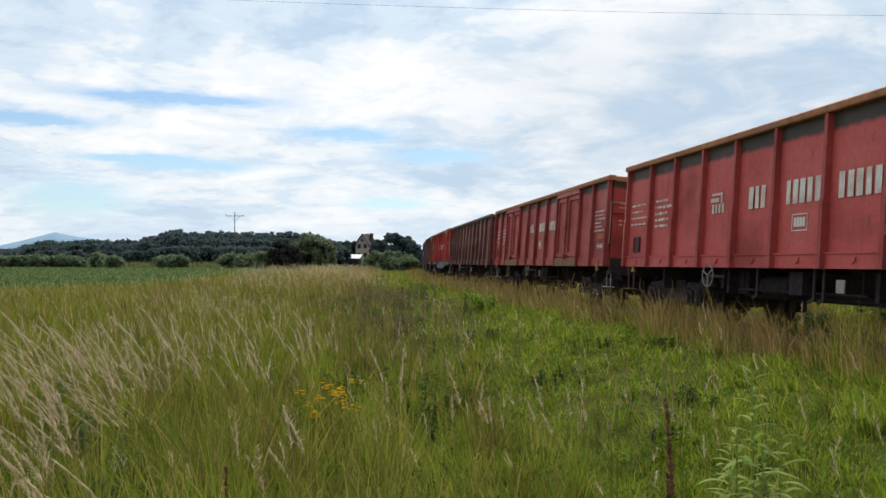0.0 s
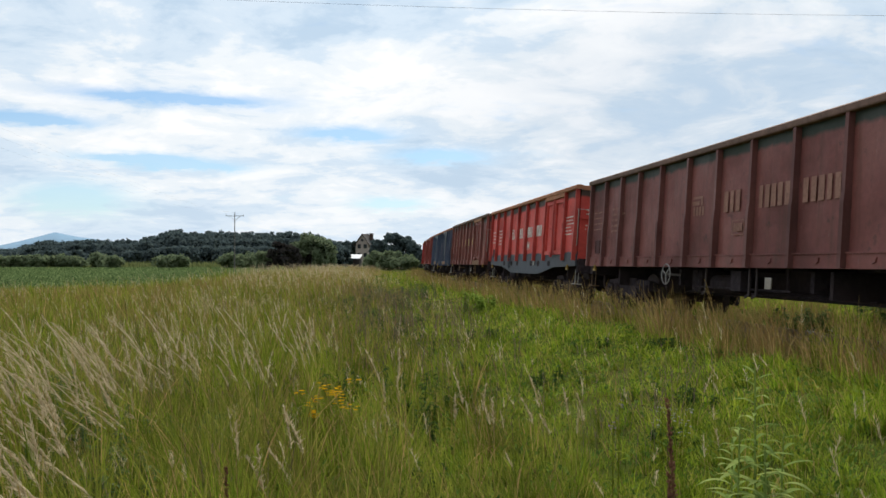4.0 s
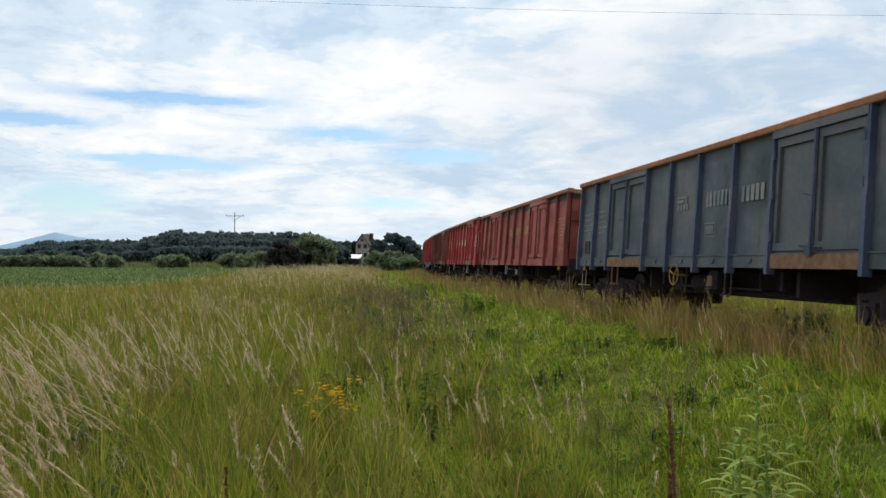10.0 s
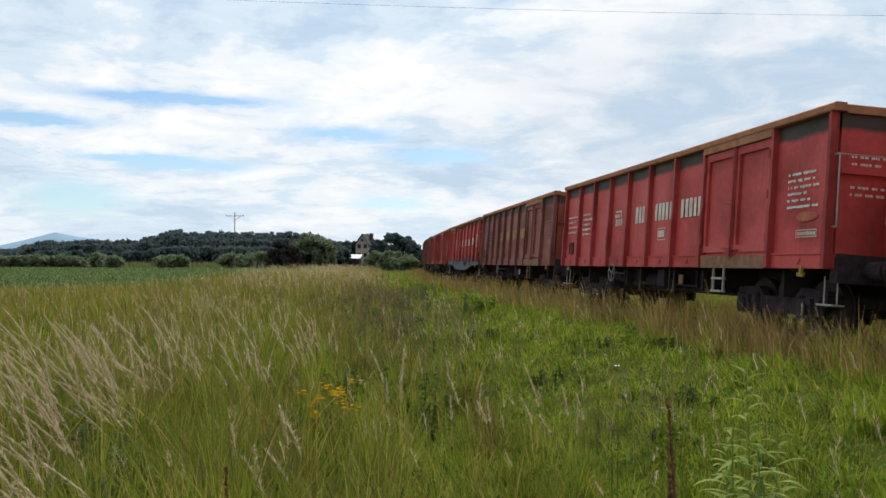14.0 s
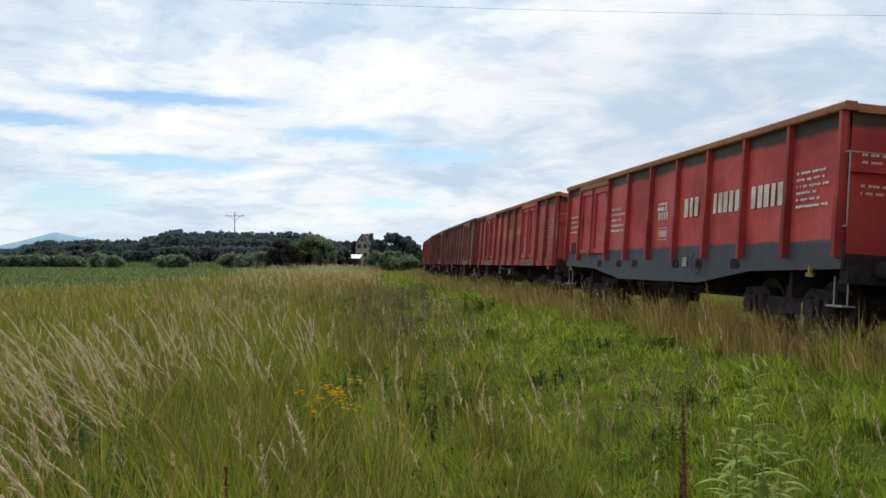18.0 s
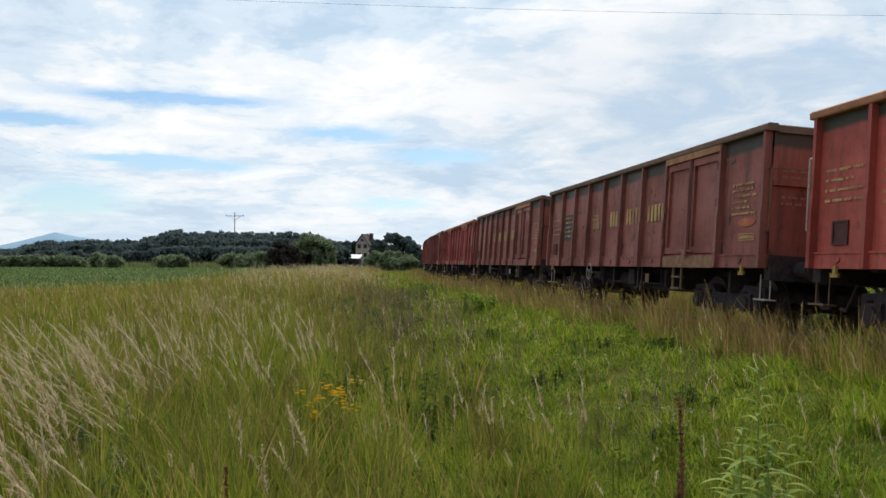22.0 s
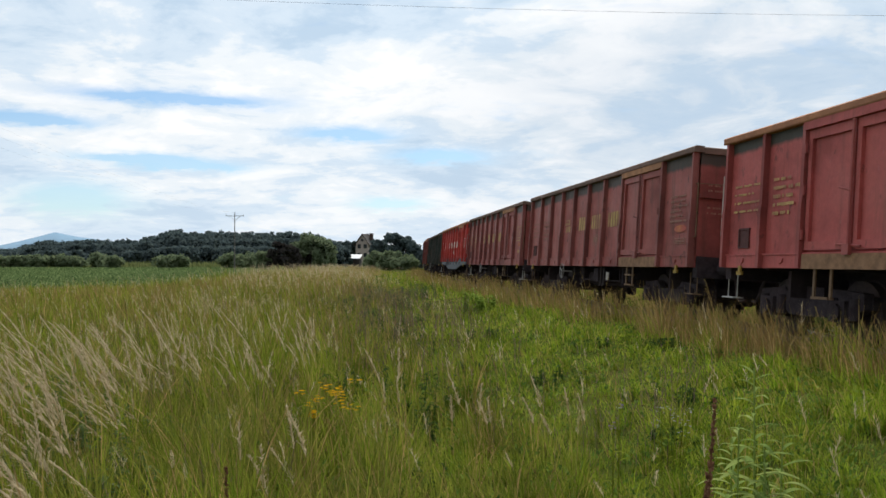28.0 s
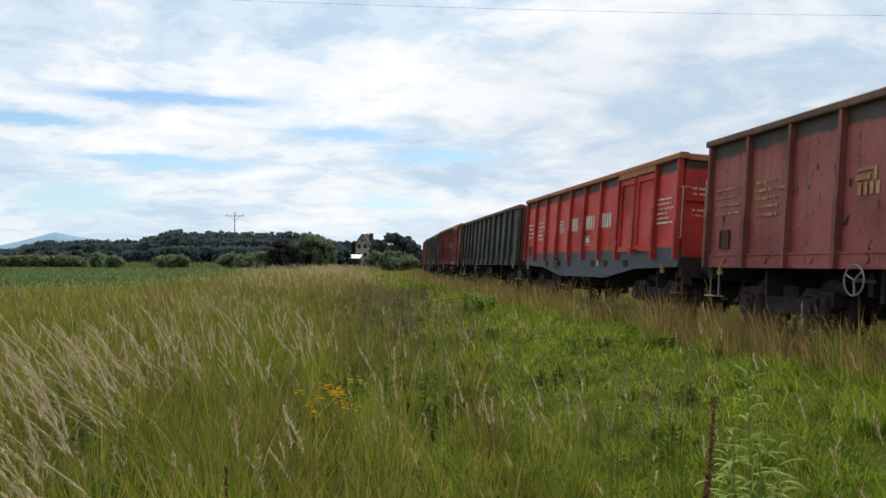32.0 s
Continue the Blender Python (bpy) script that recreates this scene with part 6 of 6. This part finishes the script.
def sway():
    """The wind rocks the near plants: a slow swing with gusts, each in its own time."""
    axis = Vector((AHEAD[0], AHEAD[1], 0))
    for ob, m, amount, phase, rate in SWAYING:
        rows = []
        for k in range(81):
            t = 0.4 * k
            gust = 0.6 + 0.4 * math.sin(0.55 * t + 1.2)
            a = amount * gust * (math.sin(rate * 2.6 * t + phase) + 0.5 * math.sin(rate * 1.3 * t + 2 * phase))
            place_, turn_, _ = m.decompose()
            rows.append((t, Matrix.Translation(place_) @ Matrix.Rotation(radians(-a), 4, axis) @ turn_.to_matrix().to_4x4()))
        walk(ob, rows)
    for i, (ob, m) in enumerate(DOCKS):
        rows = []
        for t, a in ((0, 0), (3, 0.3), (6, 0), (9, 0.4), (13, 0.3), (17, 1.6), (19, 3.4), (21, 3.0), (23, 1.8), (25.5, 4.5), (29, 8.6), (31, 7.8), (32, 8.0)):
            place_, turn_, _ = m.decompose()
            rows.append((t, Matrix.Translation(place_) @ Matrix.Rotation(radians(a), 4, axis) @ turn_.to_matrix().to_4x4()))
        walk(ob, rows)

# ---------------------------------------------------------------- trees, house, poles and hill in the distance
# woodland leaf colours are lightened and blued to paint in aerial haze
FOREST = leaf_mix("haze-tinted woodland leaves", ((0.0, (0.082, 0.112, 0.120)), (0.55, (0.100, 0.134, 0.136)), (1.0, (0.122, 0.158, 0.148))), 0.45, 0.3, 0.03, (0.7, 1.0))
# BUSH and WILLOW are made paler than the leaf, as haze in the colour
BUSH = leaf_mix("bush leaves", ((0.0, (0.165, 0.210, 0.125)), (0.6, (0.200, 0.250, 0.145)), (1.0, (0.24, 0.285, 0.165))), 0.45, 0.4, 0.08, (0.6, 1.0))
WILLOW = leaf_mix("grey-green willow leaves", ((0.0, (0.150, 0.195, 0.115)), (0.6, (0.185, 0.235, 0.135)), (1.0, (0.23, 0.27, 0.165))), 0.45, 0.3, 0.08, (0.7, 1.0))
PLUM = leaf_mix("dark purple-brown leaves", ((0.0, (0.042, 0.040, 0.040)), (0.6, (0.062, 0.056, 0.052)), (1.0, (0.085, 0.078, 0.066))), 0.25, 0.3, 0.08, (0.7, 1.0))
BARK = plain("grey-brown bark", (0.060, 0.050, 0.040), 0.9, 0.0, 0.4, 6)
CREAM_WALL = plain("weathered cream render", (0.46, 0.39, 0.35), 0.9, 0.0, 0.15, 2.5, (0.34, 0.28, 0.25), 0.5)
ROOF_DARK = plain("dark tiled roof", (0.045, 0.036, 0.034), 0.85, 0.0, 0.3, 3)
BRICK_DARK = plain("sooty chimney brick", (0.085, 0.050, 0.040), 0.9, 0.0, 0.3, 6)
GLASS_DARK = plain("dark window pane", (0.018, 0.022, 0.028), 0.15, 0.0, 0.1, 3)
WHITE_ROOF = plain("pale sheet metal roof", (0.60, 0.62, 0.64), 0.55, 0.0, 0.08, 2)
WOOD_POLE = plain("weathered grey pole", (0.17, 0.165, 0.16), 0.9, 0.0, 0.3, 8)
WIRE = plain("dark line wire", (0.05, 0.05, 0.055), 0.6, 0.5, 0.1, 2)
# the hill's base colour already holds the blue of the distance haze
HILL_BLUE = plain("wooded hill with haze blue in its colour", (0.19, 0.31, 0.43), 1.0, 0.0, 0.10, 0.004)


def crown_arrays(height, spread, low, blobs, per, leaf, rng, tip=0.75, lump=(0.24, 0.42), loose=0.55):
    """Leaf clumps on an uneven crown: each a little triangle pair, gathered in lumps with gaps between."""
    c, s = [], []
    for k in range(blobs):
        t = rng.uniform(0.0, 1.0) ** 0.8
        z = low + (height - low) * t * 0.93
        rad = spread * (math.sin(math.pi * (0.16 + tip * t)) ** 0.7) * math.sqrt(rng.uniform(0.15, 1.0))
        a = rng.uniform(0, 2 * math.pi)
        c.append((rad * math.cos(a), rad * math.sin(a), z))
        s.append(spread * rng.uniform(*lump))
    c, s = np.repeat(np.array(c), per, 0), np.repeat(np.array(s), per)
    n = len(c)
    d = rng.normal(0, 1, (n, 3))
    d /= np.linalg.norm(d, axis=1)[:, None]
    p = c + d * (s * rng.uniform(0.55, 1.0, n))[:, None] * np.array((1, 1, 0.8))
    # leaves lie roughly on the clump's surface
    a = np.cross(d, rng.normal(0, 1, (n, 3))) + loose * rng.normal(0, 1, (n, 3))
    b = np.cross(d, a) + loose * rng.normal(0, 1, (n, 3))
    a /= np.linalg.norm(a, axis=1)[:, None]
    b /= np.linalg.norm(b, axis=1)[:, None]
    w = (leaf * rng.uniform(0.6, 1.3, n))[:, None]
    v = np.stack((p - a * w * 0.6, p + b * w, p + a * w, p - b * w * 0.7), 1).reshape(-1, 3)
    k = np.arange(n)[:, None, None] * 4
    return v, (k + np.array(((0, 1, 2), (0, 2, 3)))[None]).reshape(-1, 3)


def foot_z(x, y):
    return float(ground_z(np.array([x]), np.array([y]))[0])


def tree(name, label, b, dist, height, spread, mat, seed, low=0.25, blobs=26, per=60, leaf=None, cat="tree", tip=0.75):
    """One tree or bush: tapered trunk, limbs, and a crown of many leaf clumps."""
    rng = np.random.default_rng(seed)
    x, y = bearing(b, dist)
    thing = tagged(new(name), label, cat)
    thing.location = (x, y, foot_z(x, y) - 0.05)
    t = Build()
    r = 0.028 * height + 0.04
    t.rod((0, 0, 0), (0.02 * height, 0, height * 0.45), r, 8, r * 0.6)
    t.rod((0.02 * height, 0, height * 0.45), (0, 0.02 * height, height * 0.85), r * 0.6, 7, r * 0.15)
    part("trunk", t, BARK, thing, "grey-brown trunk")
    for k in range(6):
        a = k * 1.05 + rng.uniform(0, 0.5)
        z = height * rng.uniform(0.25, 0.55)
        q = Build().rod((0.02 * z, 0, z), (spread * 0.7 * math.cos(a), spread * 0.7 * math.sin(a), z + height * 0.22), r * 0.35, 6, r * 0.08)
        part("limb", q, BARK, thing)
    v, tr = crown_arrays(height, spread, low * height, blobs, per, leaf or spread * 0.11, rng, tip, loose=1.6)
    local_soup("crown", v, tr, mat, thing, "dense leafy crown")
    return thing


# the woodland's skyline: bearing and rise over the eye, as tangents
SKYLINE = ((-0.70, 0.016), (-0.56, 0.014), (-0.508, 0.0155), (-0.494, 0.022), (-0.477, 0.027), (-0.461, 0.024), (-0.443, 0.0255), (-0.426, 0.0285),
           (-0.406, 0.0255), (-0.386, 0.028), (-0.374, 0.0235), (-0.359, 0.030), (-0.342, 0.033), (-0.322, 0.0385), (-0.309, 0.037), (-0.292, 0.036),
           (-0.272, 0.0375), (-0.252, 0.035), (-0.225, 0.0355), (-0.204, 0.035), (-0.188, 0.037), (-0.171, 0.035), (-0.151, 0.032), (-0.134, 0.028),
           (-0.124, 0.022), (-0.09, 0.016))


def woodland():
    rng = np.random.default_rng(5)
    bs, rise = np.array([q[0] for q in SKYLINE]), np.array([q[1] for q in SKYLINE])
    got, trunks = [], Build()
    for row, (d0, k) in enumerate(((520, 1.0), (480, 0.93), (450, 0.78), (430, 0.5), (500, 0.62), (465, 0.45))):
        for b in np.arange(-0.69, -0.10, 0.0078):
            q = b + rng.uniform(-0.005, 0.005)
            dist = d0 + rng.uniform(-14, 14)
            x, y = bearing(q, dist)
            z0 = foot_z(x, y)
            h = (float(np.interp(q, bs, rise)) * dist * k * rng.uniform(0.99, 1.03) + EYE.z - z0) * 1.06
            v, t = crown_arrays(h, rng.uniform(4.4, 6.4), 0.08 * h, 38, 18, 0.98, rng, 0.66, (0.18, 0.32), 2.5)
            got.append((v + np.array((x, y, z0)), t))
            trunks.rod((x, y, z0), (x, y, z0 + h * 0.6), 0.25, 5, 0.1)
    tagged(soup("far_woodland", *merged(*got), FOREST), "dark green mixed woodland, tinted for haze, on the skyline", "woodland", kind="stuff")
    ob = part("woodland_trunks", trunks, BARK)
    tagged(ob, "grey trunks standing inside the far woodland", "tree trunks", kind="stuff")


woodland()


def far_plants():
    # bushes at the end of the field
    for k, (b, d, h, w, m) in enumerate(((-0.521, 330, 4.4, 4.2, BUSH), (-0.503, 335, 4.6, 4.0, BUSH), (-0.487, 330, 4.8, 4.6, BUSH), (-0.466, 325, 4.9, 5.0, BUSH),
                                         (-0.443, 325, 4.2, 4.6, BUSH), (-0.409, 300, 4.9, 5.0, WILLOW), (-0.396, 305, 4.0, 3.6, BUSH), (-0.330, 290, 4.4, 5.2, WILLOW),
                                         (-0.315, 292, 3.8, 3.6, BUSH), (-0.247, 280, 4.8, 5.4, WILLOW), (-0.228, 282, 4.0, 4.0, BUSH), (-0.545, 330, 4.5, 4.5, BUSH))):
        tree("bush", "rounded green bush at the end of the field", b, d, h, w, m, 60 + k, 0.05, 26, 70, 0.62, "bush", 0.6)
    # dark and pale trees in front of the woodland
    for k, (b, d, h, w, m, lab) in enumerate((
            (-0.199, 210, 7.4, 2.6, PLUM, "dark purple-brown tree before the woodland"), (-0.185, 205, 6.2, 2.8, PLUM, "dark brownish tree before the woodland"),
            (-0.172, 215, 6.0, 2.6, PLUM, "low dark brownish tree at the meadow's edge"), (-0.160, 215, 9.2, 4.4, WILLOW, "grey-green willow before the woodland"),
            (-0.143, 212, 7.6, 3.4, WILLOW, "small grey-green willow at the meadow's edge"), (-0.128, 225, 5.4, 2.0, FOREST, "dark narrow tree near the house"),
            (-0.118, 230, 5.8, 1.9, FOREST, "dark pointed tree near the house"), (-0.112, 262, 9.6, 2.6, FOREST, "dark tree beside the house"),
            (-0.215, 220, 5.0, 3.0, BUSH, "round bush at the meadow's edge"))):
        tree("tree", lab, b, d, h, w, m, 80 + k, 0.12, 28, 80, 0.52)
    for k, (b, d, h, w, m, lab) in enumerate((
            (-0.078, 222, 8.0, 2.6, FOREST, "leafy tree close to the house"), (-0.060, 235, 10.4, 4.0, FOREST, "large dark round-topped tree beyond the meadow"),
            (-0.046, 236, 9.6, 3.2, FOREST, "dark round-topped tree beyond the meadow"), (-0.036, 230, 7.4, 2.8, FOREST, "lower dark tree beyond the meadow"),
            (-0.026, 228, 5.0, 2.4, FOREST, "low dark tree near the track"), (-0.080, 200, 4.4, 2.6, BUSH, "green bush before the house"),
            (-0.062, 190, 4.0, 2.8, WILLOW, "pale green bush before the dark trees"), (-0.045, 185, 3.2, 2.6, BUSH, "green bush by the track's bend"),
            (-0.088, 205, 3.2, 2.0, BUSH, "low bush beside the shed"), (-0.016, 232, 4.0, 2.4, FOREST, "low dark tree by the track's bend"))):
        tree("tree" if h > 4.5 else "bush", lab, b, d, h, w, m, 100 + k, 0.10, 30, 80, 0.52, "tree" if h > 4.5 else "bush")


far_plants()


def house():
    """A tall gabled house, its gable towards the line, a chimney on the ridge."""
    x, y = bearing(-0.0935, 250)
    thing = tagged(new("house"), "old cream house with steep dark gabled roof", "house")
    thing.matrix_basis = pose(x, y, foot_z(x, y), 0, 0, -math.degrees(TURN) - 14)
    w, l, e, r = 2.0, 2.8, 7.7, 10.4
    b = Build().prism([(-w, 0), (w, 0), (w, e), (0, r), (-w, e)], 1, -l, l)
    part("wall", b, CREAM_WALL, thing, "weathered cream rendered walls")
    for s in (-1, 1):
        q = Build().prism([(s * (w + 0.45), e - 0.55), (s * (w + 0.45), e - 0.33), (0, r + 0.30), (0, r + 0.05)], 1, -l - 0.4, l + 0.4)
        part("roof_slope", q, ROOF_DARK, thing, "dark tiled roof slope")
    ch = part("chimney", Build().box(0.9, 1.8, 1.2, 2.2, r - 2.0, r + 0.35), BRICK_DARK, thing, "dark brick chimney")
    part("chimney_cap", Build().box(0.82, 1.88, 1.12, 2.28, r + 0.35, r + 0.52), BRICK_DARK, ch)
    part("chimney", Build().box(-0.3, 0.3, 1.6, 2.3, r - 0.8, r + 0.5), BRICK_DARK, thing, "small dark brick chimney")
    for z in (1.0, 3.6, 6.2):
        for k in (-0.95, 0.95):
            win = part("window", Build().box(k - 0.62, k + 0.62, -l - 0.05, -l + 0.02, z, z + 1.5), CREAM_WALL, thing)
            part("pane", Build().box(k - 0.5, k + 0.5, -l - 0.07, -l - 0.045, z + 0.12, z + 1.38), GLASS_DARK, win, "dark window pane")
    win = part("window", Build().box(-0.5, 0.5, -l - 0.05, -l + 0.02, 8.3, 9.3), CREAM_WALL, thing)
    part("pane", Build().box(-0.4, 0.4, -l - 0.07, -l - 0.045, 8.4, 9.2), GLASS_DARK, win, "dark attic window pane")
    for z in (1.0, 3.6, 6.2):
        for k in (-1.7, 0.0, 1.7):
            win = part("window", Build().box(-w - 0.05, -w + 0.02, k - 0.6, k + 0.6, z, z + 1.5), CREAM_WALL, thing)
            part("pane", Build().box(-w - 0.07, -w - 0.045, k - 0.48, k + 0.48, z + 0.12, z + 1.38), GLASS_DARK, win, "dark window pane")
    x, y = bearing(-0.111, 232)
    shed = tagged(new("shed"), "long low shed with pale metal roof", "shed")
    shed.matrix_basis = pose(x, y, foot_z(x, y), 0, 0, -math.degrees(TURN) - 4)
    part("wall", Build().box(-2.7, 2.7, -2.0, 2.0, 0, 3.2), ROOF_DARK, shed, "low dark shed walls")
    part("roof", Build().prism([(-2.3, 3.15), (2.3, 4.3), (2.3, 4.42), (-2.3, 3.27)], 0, -2.95, 2.95), WHITE_ROOF, shed, "pale sheet metal roof")
    part("door", Build().box(-0.9, 0.9, -2.06, -1.99, 0.0, 2.1), ROOF_DARK, shed, "dark shed door")


house()


def wire(name, a, b, sag, label, radius=0.009, n=24):
    a, b = Vector(a), Vector(b)
    pts = [a.lerp(b, i / n) - Vector((0, 0, 4 * sag * (i / n) * (1 - i / n))) for i in range(n + 1)]
    q = Build()
    d = (b - a).normalized()
    s, m = d.orthogonal().normalized(), 5
    u = d.cross(s)
    rim = [p + (s * math.cos(2 * math.pi * j / m) + u * math.sin(2 * math.pi * j / m)) * radius for p in pts for j in range(m)]
    q.hull(rim, [(i * m + j, i * m + (j + 1) % m, (i + 1) * m + (j + 1) % m, (i + 1) * m + j) for i in range(n) for j in range(m)])
    return tagged(part(name, q, WIRE), label, "power line", group="line wires")


def end_pole(u, v, tops, label):
    """A pole that carries the far ends of the wires."""
    x, y = place(u, v)
    z = foot_z(x, y)
    thing = tagged(new("power_pole"), label, "power pole")
    thing.location = (x, y, z - 0.1)
    part("pole", Build().rod((0, 0, 0), (0, 0, max(tops) - z + 0.45), 0.13, 10, 0.09), WOOD_POLE, thing, "grey tapered pole")
    for t in tops:
        part("crossarm", Build().box(-2.0, 2.0, -0.06, 0.06, t - z - 0.05, t - z + 0.08).box(-0.06, 0.06, -2.0, 2.0, t - z - 0.045, t - z + 0.085), WOOD_POLE, thing, "wide crossarm")


def power_line():
    x, y = bearing(-0.2508, 180)
    z = foot_z(x, y)
    thing = tagged(new("power_pole"), "slender power pole with a wide crossarm", "power pole")
    thing.matrix_basis = pose(x, y, z - 0.1, 0, 0, -math.degrees(TURN) + 6)
    part("pole", Build().rod((0, 0, 0), (0, 0, 12.9), 0.12, 10, 0.08), WOOD_POLE, thing, "grey tapered pole")
    part("crossarm", Build().box(-1.9, 1.9, -0.06, 0.06, 12.24, 12.36), WOOD_POLE, thing, "wide crossarm")
    for s in (-1, 1):
        part("brace", Build().rod((s * 1.1, 0, 12.22), (0, 0, 11.2), 0.03, 6), WOOD_POLE, thing)
    for k in (-1.82, 0.0, 1.82):
        top = 12.36 if k else 12.9
        part("insulator", Build().rod((k, 0, top), (k, 0, top + 0.28), 0.045, 8, 0.03), DARK_STEEL, thing, "dark insulator")
        q = thing.matrix_basis @ Vector((k, 0, top + 0.28))
        e = place(-30 + k, 42)
        wire("line_wire", q, (e[0], e[1], 10.6), 1.2, "thin conductor leading away from the pole", 0.0018)
    end_pole(-30, 42, (10.6,), "wooden power pole at the field's edge")
    end_pole(-34, 25.8, (10.84, 11.89), "tall wooden power pole beside the meadow")
    end_pole(62, 27.8, (10.66, 11.71), "tall wooden power pole beyond the track")
    # two wires that cross high above the line
    for dv, dz in ((0.0, 0.0), (1.6, 1.05)):
        a, b = place(-34, 25 + dv), place(62, 27 + dv)
        wire("line_wire", (a[0], a[1], 10.84 + dz), (b[0], b[1], 10.66 + dz), 1.75, "thin wire crossing high above the track", 0.0036, 40)


power_line()


def hill():
    """The far hill, four kilometres off."""
    dist = 4200.0
    tops = ((-0.75, 0.004), (-0.66, 0.010), (-0.60, 0.013), (-0.56, 0.0165), (-0.527, 0.0225), (-0.505, 0.0275), (-0.485, 0.0325), (-0.470, 0.0365), (-0.4655, 0.037),
            (-0.455, 0.0345), (-0.440, 0.0315), (-0.420, 0.0290), (-0.390, 0.024), (-0.36, 0.018), (-0.30, 0.008), (-0.25, 0.002))
    b = Build()
    pts = []
    for k, (q, r) in enumerate(tops):
        for d, f in ((dist, 0.0), (dist + 120, 0.6), (dist + 260, 1.0), (dist + 500, 0.0)):
            x, y = bearing(q, d)
            pts.append((x, y, -5 + f * (r * d + EYE.z + 5)))
    n = 4
    b.hull(pts, [(i * n + j, (i + 1) * n + j, (i + 1) * n + j + 1, i * n + j + 1) for i in range(len(tops) - 1) for j in range(n - 1)])
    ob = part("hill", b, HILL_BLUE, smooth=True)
    tagged(ob, "long wooded hill tinted blue for distance haze", "hill", kind="structure")


hill()


# ---------------------------------------------------------------- two small flying things
def butterfly():
    thing = tagged(new("butterfly"), "small white butterfly fluttering over the grass", "butterfly")
    part("body", Build().rod((0, -0.011, 0), (0, 0.010, 0), 0.0018, 6, 0.001), ROOF_DARK, thing, "thin dark body")
    wings = []
    for s in (-1, 1):
        w = Build().hull([(0, 0.007, 0), (s * 0.026, 0.020, 0.002), (s * 0.030, 0.008, 0.001), (s * 0.020, -0.004, 0), (s * 0.021, -0.016, 0.001), (s * 0.008, -0.019, 0), (0, -0.006, 0)],
                         [(0, 1, 2, 3, 6), (3, 4, 5, 6)])
        wings.append((part("wing", w, BUTTERFLY_WHITE, thing, "chalk white wing"), s))
    return thing, wings


def insect():
    thing = tagged(new("flying_insect"), "dark little insect flying up past the meadow", "insect")
    part("body", Build().rod((0, -0.004, 0), (0, 0.003, 0), 0.0012, 6, 0.0008), ROOF_DARK, thing)
    for s in (-1, 1):
        part("wing", Build().hull([(0, 0.002, 0.001), (s * 0.006, -0.001, 0.003), (s * 0.005, -0.004, 0.003), (0, -0.001, 0.001)], [(0, 1, 2, 3)]), GLASS_DARK, thing, "smoky wing")
    return thing


BUTTERFLY_WHITE = leaf_mix("chalk white wings", ((0.0, (0.72, 0.72, 0.68)), (1.0, (0.80, 0.80, 0.76))), 0.4, 0.1, 2.0, (0.9, 1.0))
FLUTTER, WINGS = butterfly()
FLY = insect()


def spot(u, v, z):
    x, y = place(u, v)
    return Vector((x, y, z))


def fly():
    """The butterfly crosses from the right and drops into the path's grass; the insect shoots up and away."""
    way = ((0.0, 2.75, 2.9, -0.10), (11.6, 2.75, 2.9, -0.10), (12.0, 2.25, 3.0, 0.30), (12.4, 1.632, 3.2, 0.589), (12.5, 1.514, 3.3, 0.632), (12.7, 1.092, 3.6, 0.742), (12.8, 0.909, 3.9, 0.776),
           (12.9, 0.871, 4.2, 0.742), (13.0, 0.939, 4.5, 0.713), (13.1, 0.956, 4.8, 0.744), (13.2, 1.092, 5.1, 0.742), (13.3, 1.142, 5.4, 0.758), (13.5, 1.244, 6.0, 0.759),
           (13.9, 1.50, 7.2, 0.42), (14.3, 1.70, 8.0, 0.02), (14.7, 1.75, 8.3, -0.22), (32.0, 1.75, 8.3, -0.22))
    rows = []
    for k, (t, u, v, z) in enumerate(way):
        rows.append((t, pose(*spot(u, v, z), 12, 0, 60 if k < 5 else 60 - 12 * min(k - 5, 6))))
    walk(FLUTTER, rows)
    for wing, s in WINGS:
        beat = [(0.0, pose(0, 0, 0, 0, -s * 12, 0)), (11.7, pose(0, 0, 0, 0, -s * 12, 0))]
        beat += [(11.8 + 0.1 * i, pose(0, 0, 0, 0, -s * (55 if i % 2 else -15), 0)) for i in range(29)]
        beat += [(14.8, pose(0, 0, 0, 0, -s * 12, 0)), (32.0, pose(0, 0, 0, 0, -s * 12, 0))]
        walk(wing, beat)
    path = ((0.0, -1.5, 1.1, -0.2), (19.2, -1.5, 1.1, -0.2), (19.6, -0.75, 1.1, 1.10), (19.8, -0.474, 1.0, 1.287), (19.9, -0.436, 1.0, 1.337), (20.0, -0.404, 1.0, 1.499),
            (20.2, -0.30, 0.9, 2.0), (20.6, 0.0, 0.4, 2.8), (21.5, 0.6, -2.0, 2.0), (22.2, 0.7, -3.0, -0.1), (32.0, 0.7, -3.0, -0.1))
    walk(FLY, [(t, pose(*spot(u, v, z), 40, 0, 20)) for t, u, v, z in path])


def motions():
    move_train()
    sway()
    fly()


motions()
